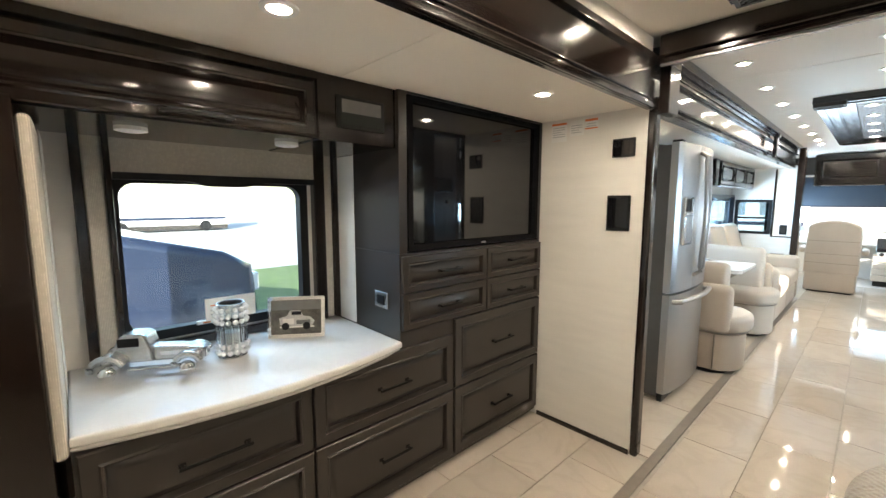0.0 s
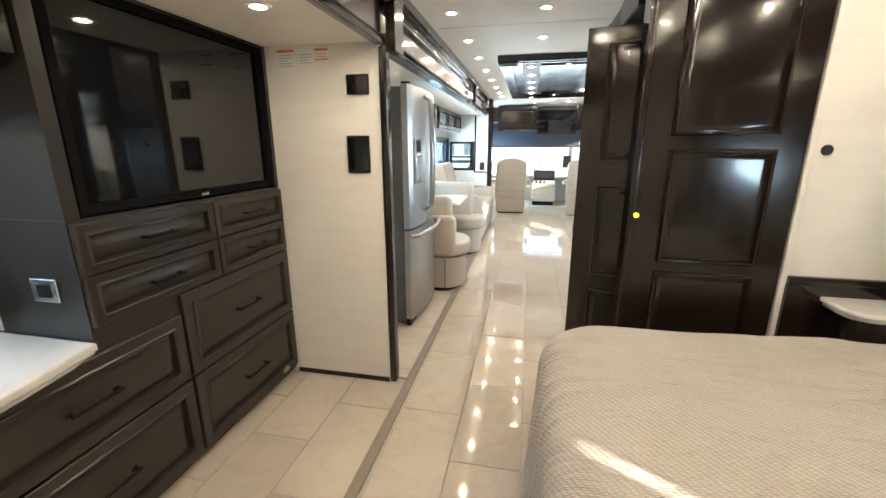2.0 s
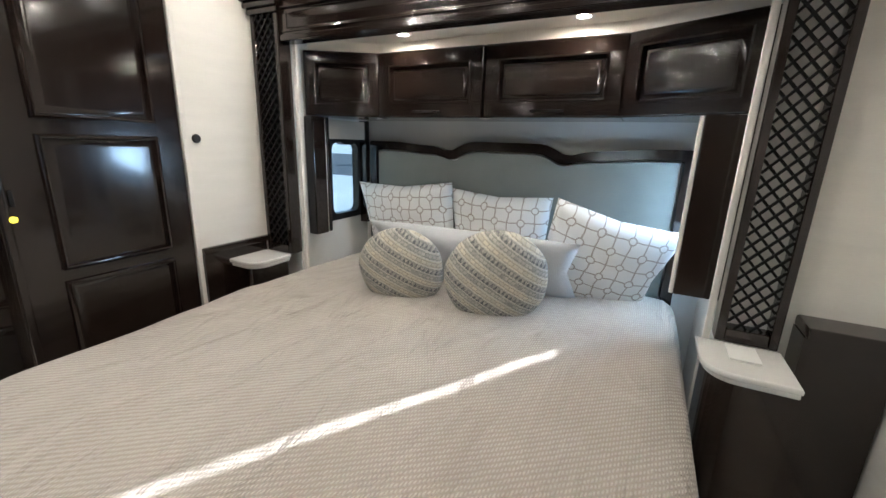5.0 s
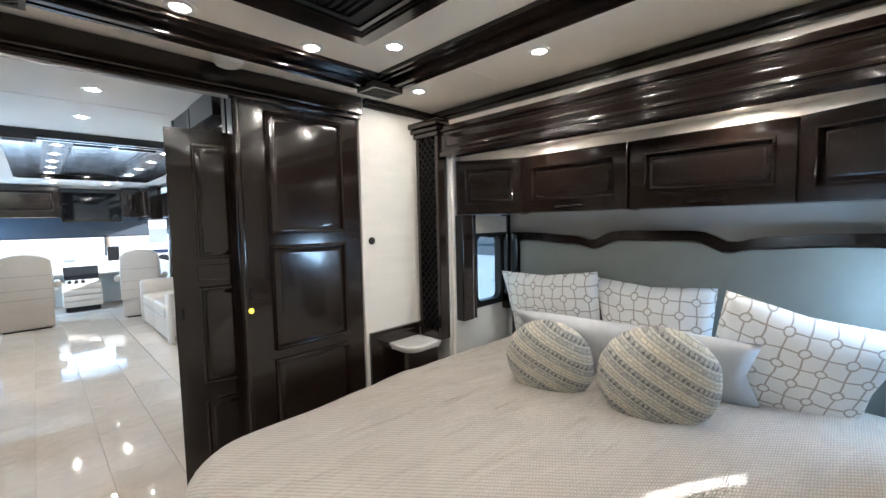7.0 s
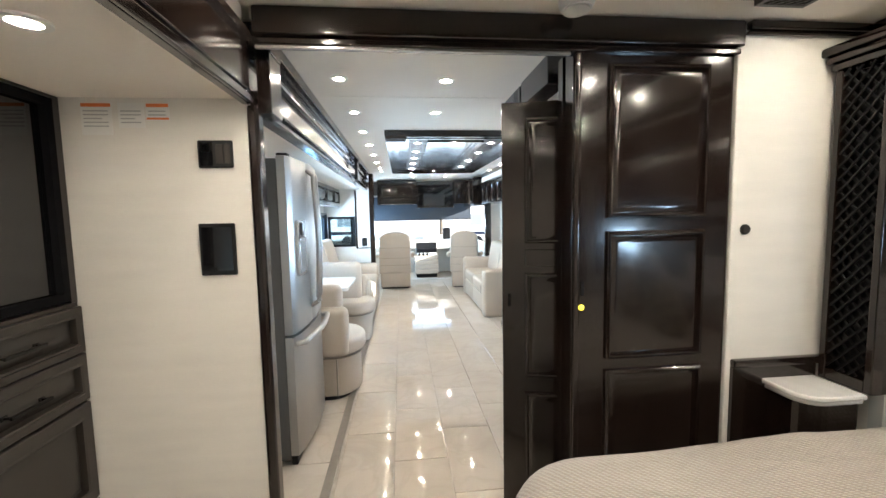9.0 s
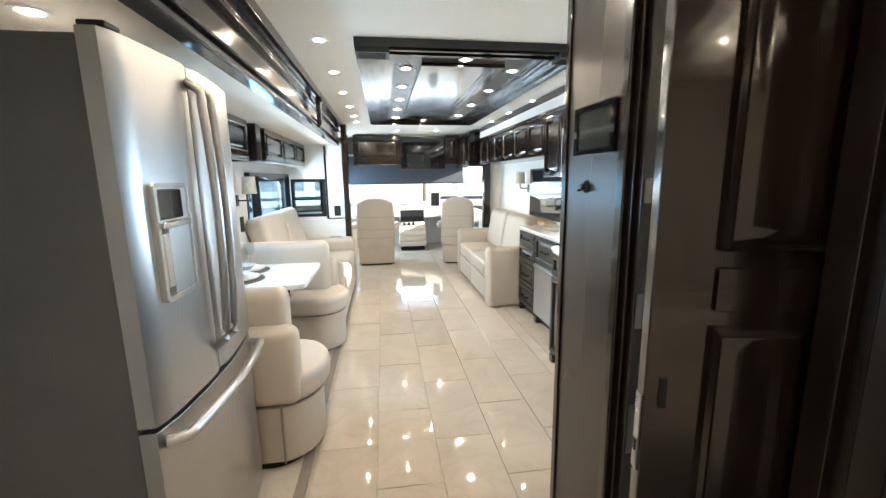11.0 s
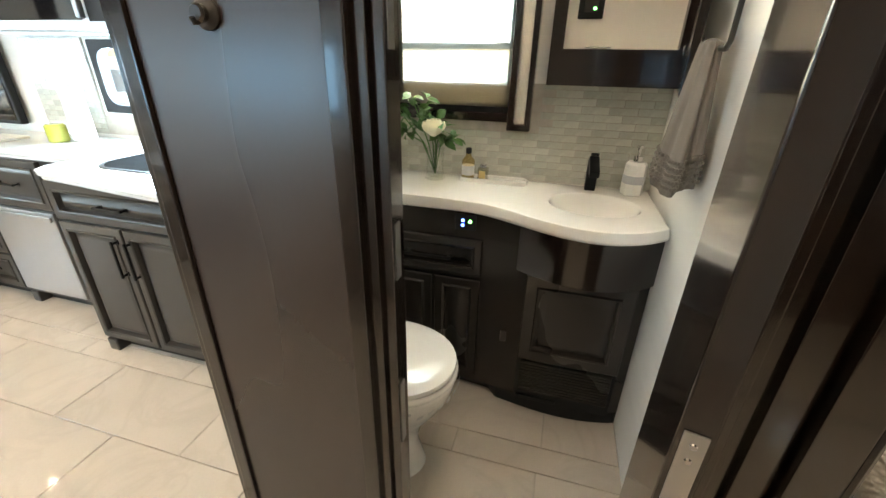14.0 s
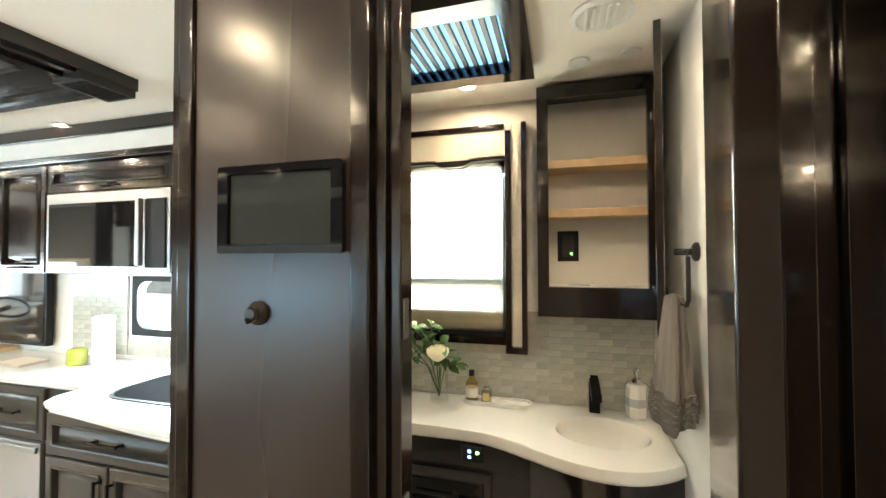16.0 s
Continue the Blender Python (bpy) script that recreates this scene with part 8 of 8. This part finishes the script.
# uppers, microwave, television
def upper(y0, y1, z0, z1, xf, doors, label="glossy espresso kitchen wall cabinet"):
    ob = thing("kitchen_wall_cabinet", label, "cabinet", ((xf + KX) / 2, (y0 + y1) / 2, z0), "kitchen wall cabinets")
    under(ob, part("carcass", boxes((xf, KX - 0.004, y0, y1, z0, z1)), ESPRESSO))
    w = (y1 - y0) / doors
    for k in range(doors):
        d = part("door", raised_panel(y0 + w * k + 0.003, y0 + w * (k + 1) - 0.003, z0 + 0.003, z1 - 0.003, "-x", xf, 0.045, 0.022), ESPRESSO, None, "", 40)
        under(ob, d)
        h = part("handle", bar_handle(y0 + w * (k + 0.5), z0 + 0.03, "-x", xf - 0.022, 0.10), PULL)
        h.parent = d


upper(1.31, 2.14, 1.42, 1.97, 1.40, 2)
upper(2.15, 2.98, 1.82, 1.97, 1.40, 1, "shallow espresso cabinet over the microwave")
upper(2.99, 3.36, 1.42, 1.97, 1.40, 1)
upper(3.37, 4.70, 1.62, 1.97, 1.40, 3)
upper(4.71, 5.90, 1.62, 1.97, 1.40, 3)
setting("trim_kitchen_crown", boxes((1.36, KX - 0.003, 1.31, 5.92, 1.972, 2.01, 0.01), (1.375, KX - 0.003, 1.31, 5.92, 2.1, CH - 0.003, 0.01)), ESPRESSO, "espresso crown moulding over the wall cabinets", "trim", 40)
setting("trim_kitchen_soffit", boxes((1.385, KX - 0.003, 1.31, 5.92, 2.011, 2.099)), CEIL, "cream band above the wall cabinets", "trim")
mw = thing("microwave", "stainless over-the-counter microwave with a dark glass door", "microwave", (1.5, 2.56, 1.42))
under(mw, part("case", boxes((1.37, KX - 0.006, 2.16, 2.97, 1.42, 1.818, 0.006)), STEEL, None, "", 40))
under(mw, part("door_glass", boxes((1.362, 1.3695, 2.34, 2.94, 1.455, 1.765, 0.003)), SCREEN, None, "dark glass door"))
under(mw, part("keypad", boxes((1.362, 1.3695, 2.18, 2.30, 1.45, 1.77, 0.003)), BLACK))
under(mw, part("handle", boxes((1.335, 1.361, 2.305, 2.33, 1.46, 1.77, 0.006)), STEEL, None, "", 40))
ul = thing("under_cabinet_light", "slim white lamp strip under the kitchen cabinets", "lamp", (1.5, 2.6, 1.41))
under(ul, part("strip", boxes((1.43, 1.47, 2.2, 2.95, 1.409, 1.419, 0.003)), WHITE))
ktv = thing("living_television", "flat television on the wall over the sofa end", "television", (1.7, 4.0, 1.0))
under(ktv, part("panel", boxes((1.68, 1.72, 3.50, 4.52, 0.955, 1.52, 0.006)), BLACK))
under(ktv, part("screen", boxes((1.6755, 1.6796, 3.52, 4.50, 0.975, 1.50, 0.002)), SCREEN))
setting("trim_sofa_ledge", boxes((1.60, KX - 0.002, 3.84, 5.90, 0.90, 0.935, 0.006)), LIGHTWOOD, "wood ledge behind the sofa", "trim")
dz = thing("olive_jar", "yellow-green glass jar on the kitchen counter", "jar", (1.5, 3.0, 0.912))
under(dz, part("jar", lathe([(0.04, 0), (0.045, 0.005), (0.045, 0.08), (0.035, 0.09), (0, 0.09)], 20, (1.55, 3.02, 0.9122)), material("olive_glass", (0.4, 0.42, 0.08), 0.1), None, "", 40))
vs = thing("counter_vase", "tall white vase with dried stems on the kitchen counter", "vase", (1.6, 2.95, 0.912))
under(vs, part("vase", lathe([(0.045, 0), (0.055, 0.01), (0.05, 0.2), (0.055, 0.26), (0.045, 0.26), (0.0, 0.05)], 24, (1.62, 2.93, 0.9122)), PORCELAIN, None, "", 40))
tl = thing("folded_towel", "folded yellow and white tea towel on the counter", "towel", (1.45, 3.35, 0.912))
under(tl, part("cloth", boxes((1.42, 1.56, 3.25, 3.45, 0.9122, 0.928, 0.007)), SHADECLOTH, None, "", 40))


# ---- glass mosaic behind the vanity and the kitchen counter ----
MOSAIC = material("sage_glass_mosaic", (0.47, 0.47, 0.41), 0.2, 0, 0.15, 9, 0.1, 80, coat=0.4)


def per_piece(m, low, high):
    nt = m.node_tree
    b = nt.nodes["Principled BSDF"]
    old = b.inputs["Base Color"].links[0].from_socket
    info = nt.nodes.new("ShaderNodeObjectInfo")
    mr = nt.nodes.new("ShaderNodeMapRange")
    mr.inputs["To Min"].default_value, mr.inputs["To Max"].default_value = low, high
    nt.links.new(info.outputs["Random"], mr.inputs[0])
    hsv = nt.nodes.new("ShaderNodeHueSaturation")
    nt.links.new(mr.outputs[0], hsv.inputs["Value"])
    nt.links.new(old, hsv.inputs["Color"])
    nt.links.new(hsv.outputs[0], b.inputs["Base Color"])


per_piece(MOSAIC, 0.90, 1.09)


def mosaic(parent, side, at, u0, u1, v0, v1, w, h, skip=()):
    """Small bricks in running bond, sharing one mesh for each size."""
    shared = {}
    m = facing(side, at)
    row, v = 0, v0
    while v < v1 - 0.004:
        hh = min(h, v1 - v)
        u = u0 - (w * 0.5 if row % 2 else 0)
        while u < u1 - 0.003:
            a, b = max(u, u0), min(u + w, u1)
            if b - a > 0.006 and not any(a < s[1] and b > s[0] and v < s[3] and v + hh > s[2] for s in skip):
                key = (round(b - a, 4), round(hh, 4), side)
                if key not in shared:
                    bm = box(-(b - a) / 2 + 0.0008, (b - a) / 2 - 0.0008, -hh / 2 + 0.0008, hh / 2 - 0.0008, -0.001, 0.004, 0.0008, 1)
                    bm.transform(facing(side, 0))
                    bmesh.ops.recalc_face_normals(bm, faces=bm.faces[:])
                    me = bpy.data.meshes.new("mosaic_tile")
                    bm.to_mesh(me)
                    bm.free()
                    me.materials.append(MOSAIC)
                    shared[key] = me
                ob = new("mosaic_tile", shared[key])
                ob.parent = parent
                ob.location = m @ Vector(((a + b) / 2, v + hh / 2, 0.004))
            u += w
        v += hh
        row += 1


bs = setting("backsplash_bath", boxes((BX - 0.005, BX - 0.0006, 0.1162, 1.2485, ZC, 1.262)), GROUT, "grey grout of the sage glass mosaic behind the vanity", "backsplash")
mosaic(bs, "-x", BX - 0.005, 0.117, 1.248, ZC + 0.001, 1.262, 0.10, 0.0275, [(0.595, 1.24, 1.087, 1.3)])
bs2 = setting("backsplash_bath_side", boxes((1.40, BX - 0.0055, 1.244, 1.2496, ZC, 1.13)), GROUT, "grey grout of the sage glass mosaic beside the vanity", "backsplash")
mosaic(bs2, "-y", 1.244, 1.40, BX - 0.006, ZC + 0.001, 1.13, 0.10, 0.0275)
bs3 = setting("backsplash_kitchen", boxes((KX - 0.005, KX - 0.0006, 1.31, 2.20, 0.93, 1.41), (KX - 0.005, KX - 0.0006, 2.90, 3.35, 0.93, 1.41), (KX - 0.005, KX - 0.0006, 2.20, 2.90, 0.93, 1.03)), GROUT, "grey grout of the sage glass mosaic behind the kitchen counter", "backsplash")
mosaic(bs3, "-x", KX - 0.005, 2.90, 3.35, 0.931, 1.41, 0.10, 0.0275)


# ---- outside ----
CONCRETE = material("pale_concrete", (0.52, 0.51, 0.49), 0.9, 0, 0.1, 0.5, 0.2, 30)
GRASS = material("lawn", (0.13, 0.18, 0.065), 0.95, 0, 0.3, 2, 0.6, 60)
NAVYPAINT = material("dark_blue_coach_paint", (0.02, 0.028, 0.055), 0.15, 0.2, 0.1, 1, coat=0.6)
DUSKGLASS = material("grey_coach_glass", (0.22, 0.24, 0.26), 0.15, 0, 0.1, 1)
WHITEPAINT = material("white_coach_paint", (0.72, 0.72, 0.70), 0.2, 0, 0.03, 1, coat=0.5)
setting("ground", boxes((-400, 400, -400, 400, -1.3, -1.2)), CONCRETE, "pale concrete lot that reaches the horizon", "ground")
setting("ground_lawn", boxes((-16, -5.2, 0.9, 7.5, -1.199, -1.19)), GRASS, "mown green lawn strip beside the coach", "ground")


ASPHALT = material("weathered_asphalt", (0.06, 0.062, 0.066), 0.9, 0, 0.15, 0.8, 0.3, 40)
setting("ground_lawn_right", boxes((14, 24, -2, 9, -1.199, -1.19)), GRASS, "mown green lawn beyond the bathroom window", "ground")
setting("ground_road_right", boxes((24.01, 62, -60, 80, -1.199, -1.192)), ASPHALT, "grey asphalt lane beyond the lawn", "road")


def parked_van():
    """A dark sloping nose of a vehicle parked close outside the bedroom window."""
    ob = thing("parked_car", "dark blue car parked close outside the window", "car", (-4.6, -2.2, -1.19))
    prof = [(-3.4, -1.35), (0.75, -1.35), (0.85, -0.5), (0.80, 0.15), (0.55, 0.30), (-0.45, 0.55), (-1.3, 0.98), (-3.2, 1.05), (-3.4, 0.4)]
    b = slab(prof, -0.9, 0.9, 0.10, 4)
    b.transform(Matrix.Translation((-4.9, -1.65, 0.62)) @ Matrix.Rotation(radians(90), 4, "Z") @ Matrix.Rotation(radians(90), 4, "X"))
    under(ob, part("body", b, NAVYPAINT, None, "", 50))
    for dx in (-0.62, 0.62):
        under(ob, part("headlight", boxes((-4.9 + dx - 0.2, -4.9 + dx + 0.2, -0.85, -0.78, 0.50, 0.68, 0.02, 2)), CHROME))
    under(ob, part("bumper", boxes((-5.75, -4.05, -0.86, -0.72, -0.55, -0.25, 0.04, 3)), BLACK))
    for dx in (-0.93, 0.93):
        for dy in (-4.2, -1.6):
            under(ob, part("wheel", moved(lathe([(0.0, -0.11), (0.30, -0.11), (0.34, -0.07), (0.34, 0.07), (0.30, 0.11), (0, 0.11)], 24), Matrix.Translation((-4.9 + dx, dy, -0.855)) @ Matrix.Rotation(radians(90), 4, "Y")), BLACK))


parked_van()


def motorhome(x, y, yaw, label):
    ob = thing("motorhome", label, "motorhome", (x, y, -1.19), "parked motorhomes")
    part("body", box(-5, 5, -1.25, 1.25, 0.5, 3.6, 0.15, 3), WHITEPAINT, ob, "", 40)
    part("skirt", boxes((-4.8, 4.8, -1.22, 1.22, 0.15, 0.49)), CHARCOAL, ob)
    for s in (-1, 1):
        for k in range(4):
            part("window", boxes((-3.8 + 2.0 * k, -2.6 + 2.0 * k, s * 1.252 - 0.01, s * 1.252 + 0.01, 1.7, 2.6, 0.004)), DUSKGLASS, ob)
        part("stripe", boxes((-4.7, 4.7, s * 1.253 - 0.006, s * 1.253 + 0.006, 1.0, 1.25)), NAVYPAINT, ob)
    part("windscreen", boxes((4.99, 5.02, -1.0, 1.0, 1.5, 2.9, 0.004)), SCREEN, ob)
    for sx in (-3, 3):
        for s in (-1, 1):
            part("wheel", moved(lathe([(0.0, -0.12), (0.42, -0.12), (0.48, -0.08), (0.48, 0.08), (0.42, 0.12), (0, 0.12)], 20), Matrix.Translation((sx, s * 1.15, 0.48)) @ Matrix.Rotation(radians(90), 4, "X")), BLACK, ob)
    ob.matrix_basis = Matrix.Translation((x, y, -1.19)) @ Matrix.Rotation(radians(yaw), 4, "Z")


motorhome(-42, 4, 90, "white motorhome parked far across the lot")
motorhome(-34, 22, 80, "white motorhome parked far across the lot")
motorhome(-8, 34, 20, "white motorhome parked ahead of the windscreen")
motorhome(44, 16, 90, "white motorhome parked beyond the lawn")
motorhome(9, 30, -15, "white motorhome parked ahead of the windscreen")


def tree(x, y, h, seed):
    rnd = random.Random(seed)
    ob = thing("tree", "broad green tree at the edge of the lot", "tree", (x, y, -1.19), "trees by the lot")
    T = lathe([(0.22, 0), (0.15, h * 0.3), (0.08, h * 0.6), (0.02, h * 0.9)], 10, (x, y, -1.19))
    for k in range(7):
        a = rnd.uniform(0, 6.28)
        z = -1.19 + h * rnd.uniform(0.3, 0.65)
        put(T, tube([(x, y, z), (x + 0.8 * math.cos(a), y + 0.8 * math.sin(a), z + 0.7), (x + 1.5 * math.cos(a), y + 1.5 * math.sin(a), z + 1.6)], 0.045, 6))
    under(ob, part("trunk", T, material("bark", (0.10, 0.08, 0.06), 0.9)))
    verts, faces = [], []
    cl = [(x + rnd.gauss(0, 1.1), y + rnd.gauss(0, 1.1), -1.19 + h * rnd.uniform(0.42, 1.0)) for _ in range(26)]
    for k in range(2600):
        c = cl[k % 26]
        p = Vector((c[0] + rnd.gauss(0, 0.45), c[1] + rnd.gauss(0, 0.45), c[2] + rnd.gauss(0, 0.35)))
        e = Euler((rnd.uniform(0, 6), rnd.uniform(0, 6), rnd.uniform(0, 6))).to_matrix()
        i = len(verts)
        verts += [tuple(p + e @ Vector(q)) for q in ((-0.07, 0, 0), (0, -0.04, 0.01), (0.09, 0, 0), (0, 0.04, 0.01))]
        faces.append((i, i + 1, i + 2, i + 3))
    me = bpy.data.meshes.new("crown")
    me.from_pydata(verts, [], faces)
    me.materials.append(LEAF)
    under(ob, new("crown", me))


for k, (x, y, h) in enumerate(((-38, 26, 6), (-26, 14, 7), (-30, -22, 6.5), (4, 40, 8), (-14, 42, 8))):
    tree(x, y, h, 20 + k)


# ---- floor tiles, each a piece of its own ----
def floor_tiles():
    floor = bpy.data.objects["floor"]
    meshes = {}
    g = 0.0022

    def tile(x0, x1, y0, y1):
        w, l = round(x1 - x0, 3), round(y1 - y0, 3)
        if w < 0.02 or l < 0.02:
            return
        if (w, l) not in meshes:
            b = box(-w / 2 + g, w / 2 - g, -l / 2 + g, l / 2 - g, -0.009, 0.0, 0.0)
            top = [e for e in b.edges if all(v.co.z > -0.001 for v in e.verts)]
            bmesh.ops.bevel(b, geom=top, offset=0.0012, segments=1, affect="EDGES")
            me = bpy.data.meshes.new("floor_tile")
            b.to_mesh(me)
            b.free()
            me.materials.append(TILE)
            meshes[w, l] = me
        ob = new("floor_tile", meshes[w, l])
        ob.parent = floor
        ob.location = ((x0 + x1) / 2, (y0 + y1) / 2, 0.0)

    def field(xs, y0, y1, length, offs):
        for i, (a, b) in enumerate(zip(xs, xs[1:])):
            y = y0 + offs[i % len(offs)]
            while y > y0:
                y -= length
            while y < y1:
                lo, hi = max(y, y0), min(y + length, y1)
                tile(a, b, lo, hi)
                y += length

    # hall, living room, bedroom: running bond along the coach
    field([-0.535, -0.518, -0.206, 0.111, 0.425, 0.737, 1.049, 1.16], REAR, 7.4, 0.635, [0.345, 0.033])
    # under the slides
    field([-1.40, -1.195, -0.89, -0.585], REAR, -0.002, 0.61, [0.1, 0.41, 0.1])
    field([-1.40, -1.195, -0.89, -0.585], 0.05, 5.4, 0.61, [0.1, 0.41, 0.1])
    # bathroom and the rest
    field([1.16, 1.465, 1.72], 0.115, 1.25, 0.61, [0.28, 0.55])
    field([1.16, 1.5], 1.27, 7.4, 0.61, [0.3])


floor_tiles()
